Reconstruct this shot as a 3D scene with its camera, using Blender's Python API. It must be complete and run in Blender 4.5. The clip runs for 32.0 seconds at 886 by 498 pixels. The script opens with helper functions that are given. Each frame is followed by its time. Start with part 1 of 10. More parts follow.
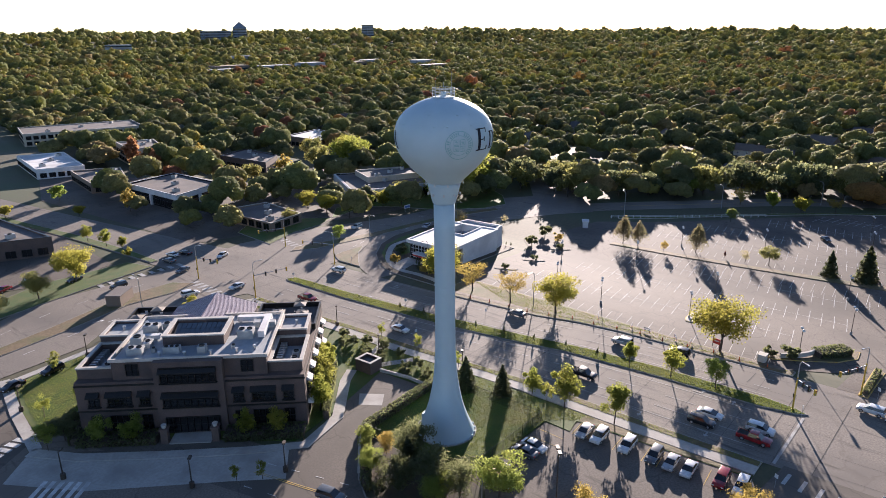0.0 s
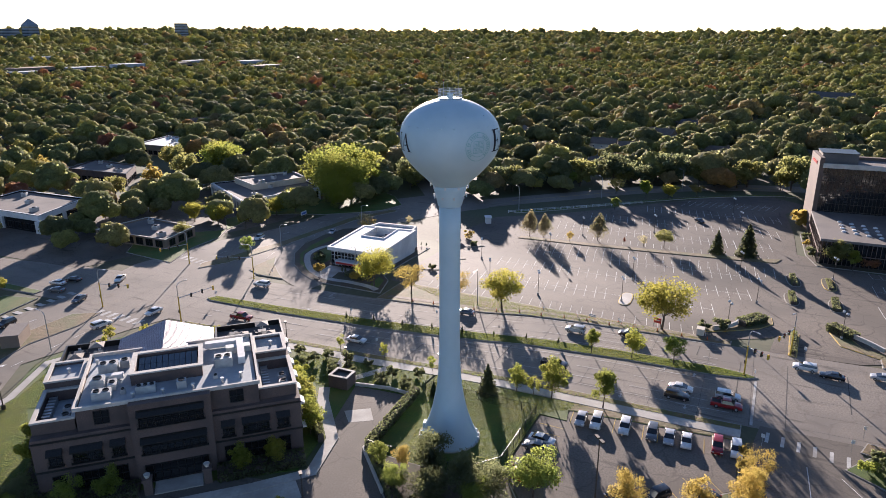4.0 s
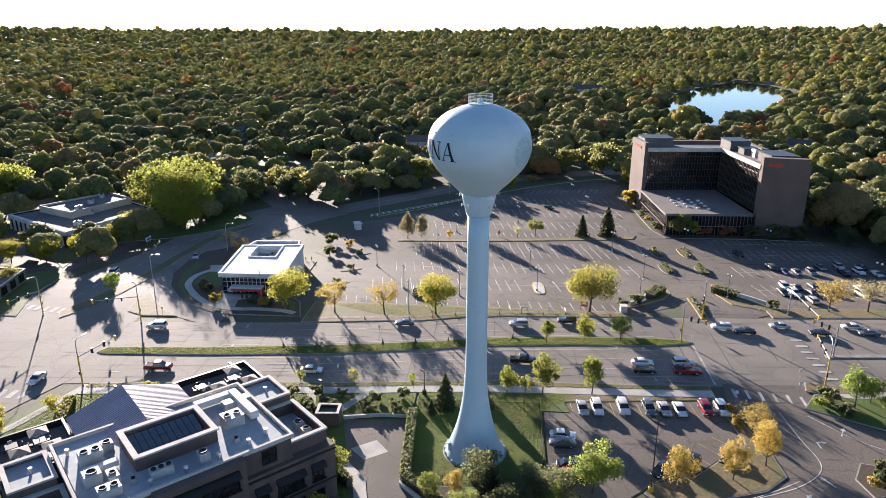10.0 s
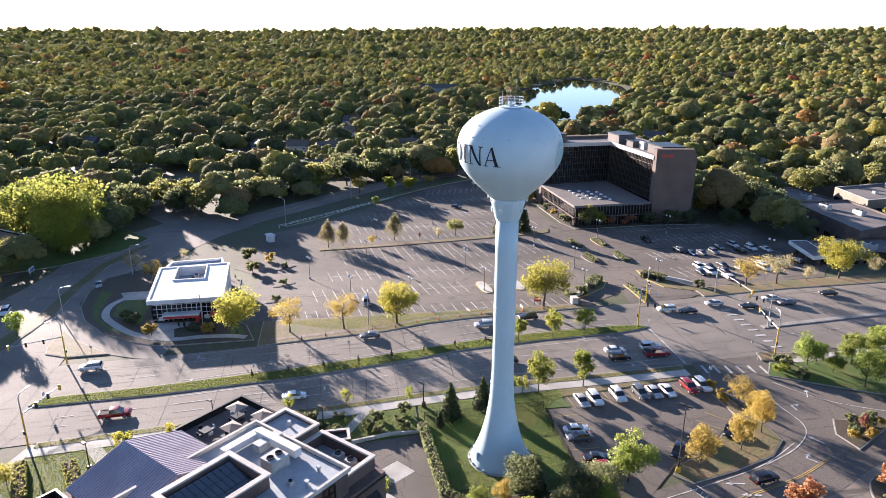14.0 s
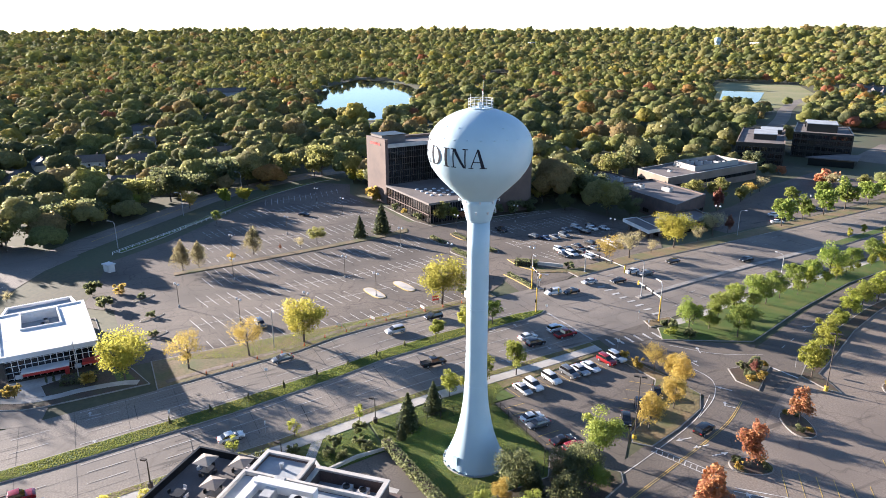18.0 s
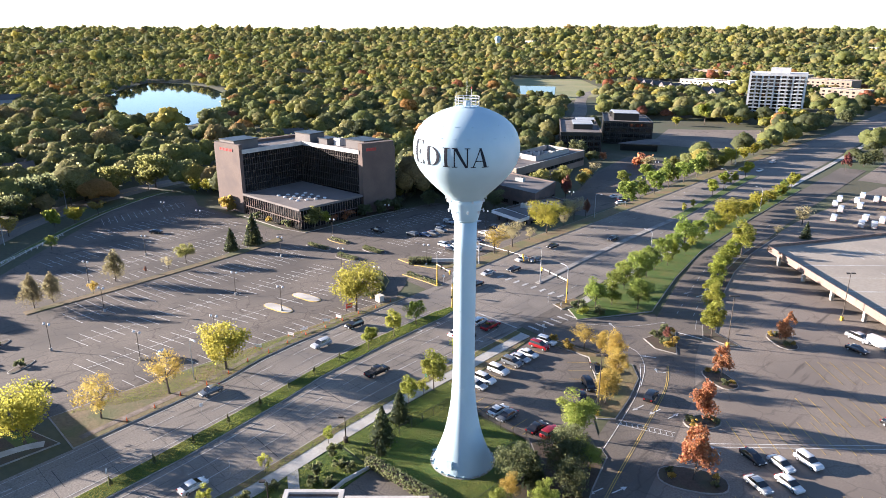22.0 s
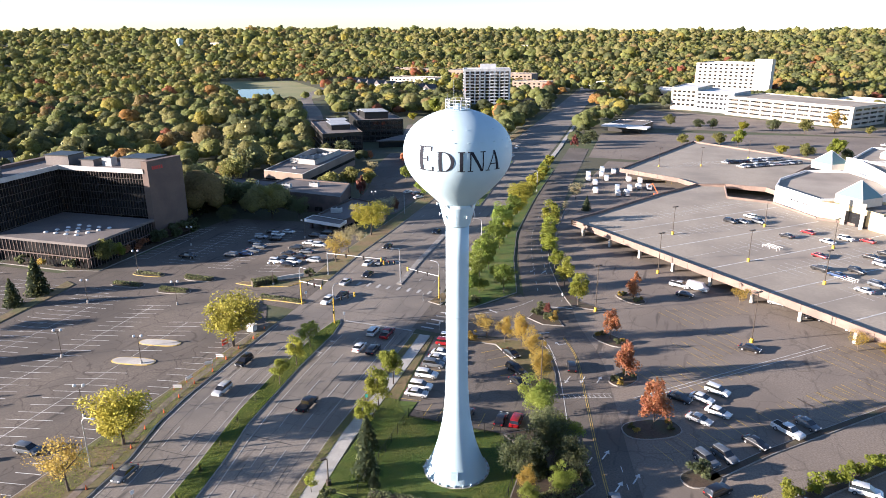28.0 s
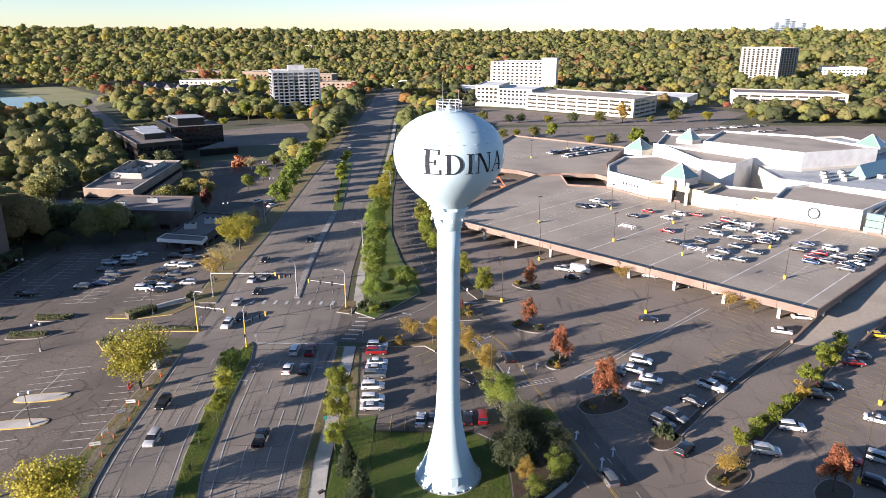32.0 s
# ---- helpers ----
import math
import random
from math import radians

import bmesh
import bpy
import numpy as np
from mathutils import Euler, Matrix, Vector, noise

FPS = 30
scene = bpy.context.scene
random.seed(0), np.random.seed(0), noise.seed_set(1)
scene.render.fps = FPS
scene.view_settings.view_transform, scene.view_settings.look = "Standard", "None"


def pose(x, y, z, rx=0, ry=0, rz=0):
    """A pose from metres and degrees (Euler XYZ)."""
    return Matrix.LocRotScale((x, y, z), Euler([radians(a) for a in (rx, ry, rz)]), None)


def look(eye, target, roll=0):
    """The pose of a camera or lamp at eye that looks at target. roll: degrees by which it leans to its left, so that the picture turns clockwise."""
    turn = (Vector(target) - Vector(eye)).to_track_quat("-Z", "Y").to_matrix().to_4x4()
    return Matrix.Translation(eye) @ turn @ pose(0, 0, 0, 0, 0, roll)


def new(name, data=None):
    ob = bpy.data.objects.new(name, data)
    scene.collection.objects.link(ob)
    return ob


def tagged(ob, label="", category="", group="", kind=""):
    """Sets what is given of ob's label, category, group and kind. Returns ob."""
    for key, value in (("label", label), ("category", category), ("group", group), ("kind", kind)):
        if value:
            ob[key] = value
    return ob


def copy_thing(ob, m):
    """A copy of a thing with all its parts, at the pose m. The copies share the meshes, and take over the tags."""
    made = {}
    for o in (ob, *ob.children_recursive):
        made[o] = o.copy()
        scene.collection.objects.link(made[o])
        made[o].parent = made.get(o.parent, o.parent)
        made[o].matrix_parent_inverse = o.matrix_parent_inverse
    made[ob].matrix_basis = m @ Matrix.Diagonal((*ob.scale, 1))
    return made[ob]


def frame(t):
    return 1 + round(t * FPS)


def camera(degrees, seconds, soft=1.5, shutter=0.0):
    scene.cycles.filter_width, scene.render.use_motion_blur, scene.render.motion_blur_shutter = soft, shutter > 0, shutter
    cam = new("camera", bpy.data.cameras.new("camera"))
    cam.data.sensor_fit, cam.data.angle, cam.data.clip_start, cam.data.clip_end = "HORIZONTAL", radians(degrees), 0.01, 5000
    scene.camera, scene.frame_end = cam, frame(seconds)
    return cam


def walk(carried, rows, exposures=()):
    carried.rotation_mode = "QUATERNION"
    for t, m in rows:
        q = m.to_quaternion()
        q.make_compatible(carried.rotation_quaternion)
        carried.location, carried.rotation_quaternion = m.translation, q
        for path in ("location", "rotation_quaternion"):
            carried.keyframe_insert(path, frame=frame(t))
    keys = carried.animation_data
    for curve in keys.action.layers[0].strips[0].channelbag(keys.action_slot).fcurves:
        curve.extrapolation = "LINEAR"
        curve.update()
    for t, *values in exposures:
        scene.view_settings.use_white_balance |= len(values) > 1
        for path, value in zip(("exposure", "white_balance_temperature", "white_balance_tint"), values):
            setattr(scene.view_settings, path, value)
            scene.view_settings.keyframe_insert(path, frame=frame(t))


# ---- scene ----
cam = camera(66.6, 32.0, soft=0.9)
PATH = [
    (0, (80.083, 69.83, 68.651), (78.652, 68.576, 68.037), -0.5),
    (1, (84.188, 63.936, 68.605), (82.676, 62.781, 67.99), -0.4),
    (2, (87.989, 57.933, 68.616), (86.403, 56.88, 68.002), -0.3),
    (3, (91.207, 51.755, 68.64), (89.558, 50.804, 68.026), -0.1),
    (6, (97.721, 32.61, 68.987), (95.93, 31.969, 68.369), -0.2),
    (7, (99.011, 25.715, 69.038), (97.185, 25.182, 68.421), -0.2),
    (8, (99.875, 18.616, 69.13), (98.019, 18.2, 68.512), -0.1),
    (9, (100.37, 11.471, 69.294), (98.492, 11.171, 68.674), -0.1),
    (10, (100.355, 4.307, 69.301), (98.462, 4.122, 68.683), 0.0),
    (11, (99.962, -2.797, 69.31), (98.061, -2.868, 68.692), 0.1),
    (12, (99.375, -9.858, 69.358), (97.474, -9.812, 68.74), 0.2),
    (13, (98.188, -16.924, 69.444), (96.292, -16.761, 68.826), 0.2),
    (16, (91.582, -37.859, 69.631), (89.758, -37.317, 69.014), -0.1),
    (17, (88.786, -44.2, 69.631), (87.022, -43.489, 69.015), -0.0),
    (18, (85.352, -50.321, 69.605), (83.662, -49.446, 68.99), 0.0),
    (19, (81.406, -56.195, 69.541), (79.792, -55.187, 68.925), -0.1),
    (20, (76.818, -61.681, 69.447), (75.283, -60.557, 68.83), 0.0),
    (21, (72.048, -66.653, 69.38), (70.599, -65.42, 68.762), 0.0),
    (22, (67.072, -71.356, 69.351), (65.722, -70.016, 68.734), 0.1),
    (23, (61.709, -75.987, 69.331), (60.463, -74.548, 68.715), 0.1),
    (24, (55.776, -80.295, 69.399), (54.643, -78.767, 68.783), 0.1),
    (25, (49.677, -83.726, 69.456), (48.664, -82.116, 68.841), -0.0),
    (28, (30.094, -90.969, 69.42), (29.456, -89.176, 68.805), -0.2),
    (29, (23.132, -92.583, 69.392), (22.627, -90.748, 68.777), -0.2),
    (30, (16.007, -93.581, 69.385), (15.642, -91.713, 68.77), -0.1),
    (31, (8.734, -94.137, 69.414), (8.529, -92.245, 68.799), -0.0),
    (32, (1.588, -94.23, 69.463), (1.539, -92.327, 68.848), -0.0),
]
EXPOSURES = [(0, 1.72, 6050, 22), (6, 1.75, 6050, 21), (11, 2.08, 6000, 18), (13, 2.25, 6000, 24), (16, 2.3, 5950, 16), (19, 2.36, 5950, 18), (25, 2.34, 5950, 18), (32, 1.82, 6000, 20)]
walk(cam, [(t, look(eye, target, roll)) for t, eye, target, roll in PATH], EXPOSURES)

from mathutils.geometry import tessellate_polygon

# ---- world, sun ----
SUN_AZ, SUN_EL = 240.0, 11.2
world = bpy.data.worlds.new("sky")
scene.world = world
world.use_nodes = True
wn = world.node_tree
sky = wn.nodes.new("ShaderNodeTexSky")
sky.sky_type, sky.sun_disc = "NISHITA", False
sky.sun_elevation, sky.sun_rotation = radians(SUN_EL), radians(SUN_AZ)
sky.air_density, sky.dust_density, sky.ozone_density, sky.altitude = 0.8, 0.12, 1.8, 280
wn.links.new(sky.outputs[0], wn.nodes["Background"].inputs[0])
wn.nodes["Background"].inputs[1].default_value = 0.058
sun = new("sun", bpy.data.lights.new("sun", "SUN"))
sun.data.energy, sun.data.angle, sun.data.color = 5.0, radians(0.55), (1.0, 0.87, 0.70)
sd = Vector((math.sin(radians(SUN_AZ)) * math.cos(radians(SUN_EL)), math.cos(radians(SUN_AZ)) * math.cos(radians(SUN_EL)), math.sin(radians(SUN_EL))))
sun.matrix_world = look(sd * 300, (0, 0, 0))


# ---- terrain ----
def sstep(a, b, v):
    u = min(1.0, max(0.0, (v - a) / (b - a)))
    return u * u * (3 - 2 * u)


XB = [-115 + 5.5 * i for i in range(11)]
ZB = [-2.4 * sstep(60, 115, -x) for x in XB]


def gz(x, y):
    """Ground height: level round the tower, falling gently to the west, raised far out to fit the skyline in the
    camera's view.
    """
    z = float(np.interp(x, XB, ZB))
    r = math.hypot(x, y)
    if r > 1500:
        a = math.atan2(y, x)
        z += (46 + 9 * math.sin(3 * a + 1) + 6 * math.sin(7 * a)) * sstep(2300, 4900, r)
    return z


# ---- materials ----
def material(name, rough=0.8, metal=0.0):
    m = bpy.data.materials.new(name)
    m.use_nodes = True
    b = m.node_tree.nodes["Principled BSDF"]
    b.inputs["Roughness"].default_value, b.inputs["Metallic"].default_value = rough, metal
    return m, m.node_tree, b


def mix(nt, a, b, fac):
    n = nt.nodes.new("ShaderNodeMix")
    n.data_type = "RGBA"
    for sock, v in (("A", a), ("B", b)):
        s = [i for i in n.inputs if i.name == sock and i.type == "RGBA"][0]
        if isinstance(v, (tuple, list)):
            s.default_value = (*v[:3], 1)
        else:
            nt.links.new(v, s)
    if isinstance(fac, float):
        n.inputs[0].default_value = fac
    else:
        nt.links.new(fac, n.inputs[0])
    return [o for o in n.outputs if o.type == "RGBA"][0]


def coords(nt):
    return nt.nodes.new("ShaderNodeNewGeometry").outputs["Position"]


def noise_fac(nt, scale, lo=0.35, hi=0.65, detail=4.0, stretch=None, local=False):
    n = nt.nodes.new("ShaderNodeTexNoise")
    n.inputs["Scale"].default_value, n.inputs["Detail"].default_value = scale, detail
    src = nt.nodes.new("ShaderNodeTexCoord").outputs["Object"] if local else coords(nt)
    if stretch:
        mp = nt.nodes.new("ShaderNodeMapping")
        mp.inputs["Scale"].default_value = stretch
        nt.links.new(src, mp.inputs[0])
        src = mp.outputs[0]
    nt.links.new(src, n.inputs["Vector"])
    r = nt.nodes.new("ShaderNodeMapRange")
    r.inputs[1].default_value, r.inputs[2].default_value = lo, hi
    nt.links.new(n.outputs["Fac"], r.inputs[0])
    return r.outputs[0]


def bump(nt, b, fac, strength=0.3, dist=0.05):
    n = nt.nodes.new("ShaderNodeBump")
    n.inputs["Strength"].default_value, n.inputs["Distance"].default_value = strength, dist
    nt.links.new(fac, n.inputs["Height"])
    nt.links.new(n.outputs[0], b.inputs["Normal"])


def speckled(name, c1, c2, s1, c3=None, s2=0.1, rough=0.85, metal=0.0, relief=0.2, dist=0.03, stretch=None):
    """Colour that wanders at two scales between c1, c2 and c3, with fine relief."""
    m, nt, b = material(name, rough, metal)
    fine = noise_fac(nt, s1, 0.3, 0.7, 6.0)
    col = mix(nt, c1, c2, fine)
    if c3:
        col = mix(nt, col, c3, noise_fac(nt, s2, 0.42, 0.68, 5.0, stretch))
    nt.links.new(col, b.inputs["Base Color"])
    if relief:
        bump(nt, b, fine, relief, dist)
    return m


def leafy(name, c1, c2, c3):
    """Foliage whose colour varies from clump to clump and from tree to tree, a little translucent."""
    m, nt, b = material(name, 0.75)
    g = nt.nodes.new("ShaderNodeNewGeometry")
    o = nt.nodes.new("ShaderNodeObjectInfo")
    few = nt.nodes.new("ShaderNodeMapRange")
    few.inputs[3].default_value, few.inputs[4].default_value = 0.25, 0.75
    nt.links.new(g.outputs["Random Per Island"], few.inputs[0])
    col = mix(nt, c1, c2, few.outputs[0])
    col = mix(nt, col, c3, noise_fac(nt, 0.07, 0.45, 0.7, 3.0))
    hs = nt.nodes.new("ShaderNodeHueSaturation")
    ramp = nt.nodes.new("ShaderNodeMapRange")
    ramp.inputs[3].default_value, ramp.inputs[4].default_value = 0.8, 1.25
    nt.links.new(o.outputs["Random"], ramp.inputs[0])
    nt.links.new(ramp.outputs[0], hs.inputs["Value"])
    nt.links.new(col, hs.inputs["Color"])
    nt.links.new(hs.outputs[0], b.inputs["Base Color"])
    tr = nt.nodes.new("ShaderNodeBsdfTranslucent")
    lit = mix(nt, hs.outputs[0], (0.8, 0.78, 0.28), 0.14)
    nt.links.new(lit, tr.inputs[0])
    ms = nt.nodes.new("ShaderNodeMixShader")
    ms.inputs[0].default_value = 0.66
    nt.links.new(b.outputs[0], ms.inputs[1])
    nt.links.new(tr.outputs[0], ms.inputs[2])
    nt.links.new(ms.outputs[0], nt.nodes["Material Output"].inputs[0])
    b.inputs["Specular IOR Level"].default_value = 0.2
    return m


def canopy(name, c1, c2):
    """A tree crown seen from afar: one hue for each tree, leaf clumps as relief, shade among them mottled finely into
    the colour.
    """
    m, nt, b = material(name, 0.8)
    g = nt.nodes.new("ShaderNodeNewGeometry")
    col = mix(nt, c1, c2, g.outputs["Random Per Island"])
    col = mix(nt, col, tuple(0.66 * c for c in c1), noise_fac(nt, 1.4, 0.46, 0.68, 3.0))
    nt.links.new(col, b.inputs["Base Color"])
    tr = nt.nodes.new("ShaderNodeBsdfTranslucent")
    nt.links.new(mix(nt, col, (0.80, 0.78, 0.38), 0.28), tr.inputs[0])
    n = nt.nodes.new("ShaderNodeBump")
    n.inputs["Strength"].default_value, n.inputs["Distance"].default_value = 0.7, 0.9
    nt.links.new(noise_fac(nt, 0.75, 0.25, 0.75, 5.0), n.inputs["Height"])
    nt.links.new(n.outputs[0], b.inputs["Normal"])
    nt.links.new(n.outputs[0], tr.inputs["Normal"])
    ms = nt.nodes.new("ShaderNodeMixShader")
    ms.inputs[0].default_value = 0.7
    nt.links.new(b.outputs[0], ms.inputs[1])
    nt.links.new(tr.outputs[0], ms.inputs[2])
    nt.links.new(ms.outputs[0], nt.nodes["Material Output"].inputs[0])
    b.inputs["Specular IOR Level"].default_value = 0.15
    return m


def cracked(name, c1, c2, patch, crack, scale=0.16, amount=0.8):
    """Worn asphalt: grain, broad patches and a net of tar-filled cracks."""
    m, nt, b = material(name, 0.84)
    b.inputs["Specular IOR Level"].default_value = 0.3
    fine = noise_fac(nt, 3.0, 0.3, 0.7, 8.0)
    col = mix(nt, tuple(0.82 * c for c in c1), tuple(1.14 * c for c in c2), fine)
    col = mix(nt, col, patch, noise_fac(nt, 0.045, 0.45, 0.62, 6.0))
    col = mix(nt, col, tuple(0.6 * c for c in patch), noise_fac(nt, 0.5, 0.62, 0.72, 5.0, (1, 0.12, 1)))
    v = nt.nodes.new("ShaderNodeTexVoronoi")
    v.feature = "DISTANCE_TO_EDGE"
    v.inputs["Scale"].default_value = scale
    warp = nt.nodes.new("ShaderNodeTexNoise")
    warp.inputs["Scale"].default_value = 0.25
    nt.links.new(coords(nt), warp.inputs["Vector"])
    add = nt.nodes.new("ShaderNodeVectorMath")
    add.operation = "MULTIPLY_ADD"
    add.inputs[1].default_value = (5, 5, 0)
    nt.links.new(warp.outputs["Color"], add.inputs[0])
    nt.links.new(coords(nt), add.inputs[2])
    nt.links.new(add.outputs[0], v.inputs["Vector"])
    r = nt.nodes.new("ShaderNodeMapRange")
    r.inputs[1].default_value, r.inputs[2].default_value, r.inputs[3].default_value, r.inputs[4].default_value = 0.0, 0.02, amount, 0.0
    nt.links.new(v.outputs["Distance"], r.inputs[0])
    col = mix(nt, col, crack, r.outputs[0])
    nt.links.new(col, b.inputs["Base Color"])
    bump(nt, b, fine, 0.05, 0.01)
    return m


def glass(name, tint, rough=0.06):
    m, nt, b = material(name, rough)
    b.inputs["Base Color"].default_value = (*tint, 1)
    b.inputs["Specular IOR Level"].default_value = 0.9
    return m


M_GROUND = speckled("woodland_floor", (0.05, 0.05, 0.026), (0.09, 0.08, 0.04), 0.8, (0.06, 0.08, 0.03), 0.02, relief=0.3)
M_GRASS = speckled("lawn_grass", (0.030, 0.066, 0.006), (0.072, 0.122, 0.010), 4.0, (0.095, 0.105, 0.018), 0.22, relief=0.35, dist=0.05)
M_DRYGRASS = speckled("dry_verge", (0.12, 0.085, 0.04), (0.20, 0.14, 0.07), 1.6, (0.09, 0.10, 0.03), 0.15, relief=0.5, dist=0.08)
M_FIELD = speckled("pale_field_grass", (0.15, 0.165, 0.06), (0.23, 0.225, 0.09), 0.6, (0.26, 0.23, 0.11), 0.02, relief=0.3)
M_MULCH = speckled("mulch_bed", (0.045, 0.030, 0.020), (0.09, 0.06, 0.04), 3.0, (0.06, 0.06, 0.03), 0.3, relief=0.5)
M_ROAD = cracked("road_concrete_asphalt", (0.187, 0.164, 0.136), (0.236, 0.205, 0.173), (0.159, 0.141, 0.122), (0.083, 0.070, 0.058), 0.06, 0.28)
M_LOT = cracked("old_lot_asphalt", (0.113, 0.094, 0.077), (0.151, 0.127, 0.104), (0.092, 0.079, 0.067), (0.049, 0.040, 0.034), 0.15, 0.8)
M_DARKLOT = cracked("dark_lot_asphalt", (0.122, 0.104, 0.088), (0.160, 0.136, 0.114), (0.106, 0.092, 0.077), (0.060, 0.052, 0.043), 0.1, 0.5)
M_MALLLOT = cracked("mall_lot_asphalt", (0.185, 0.154, 0.125), (0.228, 0.190, 0.155), (0.165, 0.138, 0.114), (0.085, 0.072, 0.060), 0.1, 0.5)
M_WALK = speckled("concrete_walk", (0.36, 0.34, 0.31), (0.45, 0.43, 0.39), 2.0, (0.30, 0.28, 0.25), 0.2, relief=0.15)
M_KERB = speckled("kerb_concrete", (0.25, 0.235, 0.21), (0.33, 0.31, 0.28), 2.0, (0.19, 0.175, 0.155), 0.4, relief=0.15)
M_YKERB = speckled("yellow_painted_kerb", (0.45, 0.30, 0.05), (0.55, 0.38, 0.08), 3.0, (0.35, 0.29, 0.18), 0.6, relief=0.15)
M_DECK = speckled("deck_concrete", (0.292, 0.250, 0.198), (0.356, 0.310, 0.248), 1.2, (0.238, 0.205, 0.167), 0.06, relief=0.12)
M_WHITE = speckled("road_paint_white", (0.52, 0.52, 0.50), (0.74, 0.74, 0.71), 1.5, (0.36, 0.35, 0.33), 0.3, relief=0)
M_YELLOW = speckled("road_paint_yellow", (0.50, 0.33, 0.06), (0.6, 0.42, 0.1), 1.5, (0.3, 0.24, 0.12), 0.3, relief=0)
M_TOWER = speckled("tower_paint", (0.43, 0.555, 0.605), (0.475, 0.60, 0.65), 0.35, (0.40, 0.525, 0.58), 0.12, rough=0.5, relief=0.02, stretch=(1, 1, 0.25))
M_LETTER = speckled("letter_paint", (0.02, 0.022, 0.03), (0.035, 0.035, 0.045), 2.0, rough=0.85, relief=0)
M_LETTER.node_tree.nodes["Principled BSDF"].inputs["Specular IOR Level"].default_value = 0.15
M_STEEL = speckled("galvanised_steel", (0.36, 0.37, 0.38), (0.48, 0.49, 0.5), 4.0, rough=0.45, metal=0.7, relief=0.05)
M_YPOLE = speckled("yellow_signal_paint", (0.55, 0.34, 0.03), (0.65, 0.42, 0.05), 4.0, rough=0.45, relief=0)
M_BRONZE = speckled("bronze_pole", (0.05, 0.04, 0.03), (0.09, 0.07, 0.055), 4.0, rough=0.5, metal=0.3, relief=0)
M_DKBRICK = speckled("dark_brick", (0.095, 0.066, 0.056), (0.145, 0.10, 0.084), 6.0, (0.08, 0.06, 0.054), 0.3, relief=0.3)
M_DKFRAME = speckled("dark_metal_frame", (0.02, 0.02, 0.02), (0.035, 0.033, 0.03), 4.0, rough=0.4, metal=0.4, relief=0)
M_COPING = speckled("stone_coping", (0.45, 0.42, 0.38), (0.55, 0.52, 0.47), 2.0, (0.4, 0.37, 0.33), 0.3, relief=0.1)
M_ROOFG = speckled("grey_roof_membrane", (0.30, 0.33, 0.35), (0.38, 0.41, 0.43), 1.0, (0.24, 0.26, 0.28), 0.12, relief=0.15)
M_ROOFW = speckled("white_roof_membrane", (0.62, 0.62, 0.6), (0.75, 0.75, 0.73), 1.0, (0.5, 0.5, 0.49), 0.12, relief=0.1)
M_ROOFD = speckled("gravel_roof", (0.13, 0.11, 0.10), (0.19, 0.165, 0.15), 4.0, (0.10, 0.09, 0.085), 0.08, relief=0.3)
M_SEAM = speckled("standing_seam_metal", (0.36, 0.30, 0.33), (0.44, 0.37, 0.40), 0.8, (0.31, 0.25, 0.28), 0.2, rough=0.4, metal=0.0, relief=0.03)
M_RIB = speckled("seam_rib", (0.14, 0.11, 0.13), (0.19, 0.15, 0.17), 2.0, rough=0.45, relief=0)
M_TAN = speckled("tan_brick", (0.21, 0.155, 0.115), (0.27, 0.20, 0.15), 5.0, (0.18, 0.135, 0.10), 0.15, relief=0.3)
M_HOTEL = speckled("hotel_brown_brick", (0.115, 0.078, 0.062), (0.155, 0.108, 0.085), 5.0, (0.10, 0.07, 0.06), 0.15, relief=0.3)
M_ROOFT = speckled("tan_ballast_roof", (0.30, 0.26, 0.21), (0.38, 0.33, 0.27), 3.0, (0.24, 0.205, 0.17), 0.06, relief=0.3)
M_TANL = speckled("buff_panel", (0.50, 0.44, 0.35), (0.58, 0.52, 0.42), 1.0, (0.44, 0.38, 0.30), 0.1, relief=0.1)
M_CREAM = speckled("cream_stucco", (0.52, 0.48, 0.41), (0.60, 0.56, 0.48), 1.0, (0.46, 0.42, 0.36), 0.08, relief=0.15)
M_STUCCOY = speckled("yellow_stucco", (0.62, 0.49, 0.27), (0.70, 0.56, 0.33), 1.0, (0.55, 0.44, 0.25), 0.1, relief=0.15)
M_WPAINT = speckled("white_paint", (0.62, 0.615, 0.60), (0.70, 0.695, 0.68), 1.5, (0.54, 0.53, 0.52), 0.2, relief=0.05)
M_CONCP = speckled("pink_concrete", (0.18, 0.125, 0.098), (0.24, 0.168, 0.132), 1.5, (0.15, 0.105, 0.085), 0.15, relief=0.15)
M_DIRT = speckled("dug_up_dirt", (0.13, 0.10, 0.075), (0.24, 0.19, 0.15), 1.4, (0.10, 0.075, 0.05), 0.4, relief=0.5, dist=0.08)
M_TAR = speckled("tar_seam", (0.035, 0.033, 0.03), (0.06, 0.055, 0.05), 2.0, relief=0)
M_GREYCL = speckled("grey_beige_cladding", (0.30, 0.28, 0.25), (0.37, 0.345, 0.31), 0.5, (0.26, 0.24, 0.215), 0.05, relief=0.05)
M_RED = speckled("red_panel", (0.42, 0.03, 0.025), (0.5, 0.045, 0.035), 2.0, rough=0.45, relief=0)
M_GLASSD = glass("dark_glass", (0.012, 0.012, 0.013))
M_GLASSB = glass("blue_glass", (0.03, 0.045, 0.06))
M_GLASSG = glass("green_skylight_glass", (0.16, 0.25, 0.22), 0.12)
M_BARK = speckled("bark", (0.05, 0.038, 0.028), (0.11, 0.085, 0.065), 5.0, rough=0.9, relief=0.4)
M_WATER = material("lake_water", 0.05)[0]
M_WATER.node_tree.nodes["Principled BSDF"].inputs["Base Color"].default_value = (0.02, 0.03, 0.035, 1)
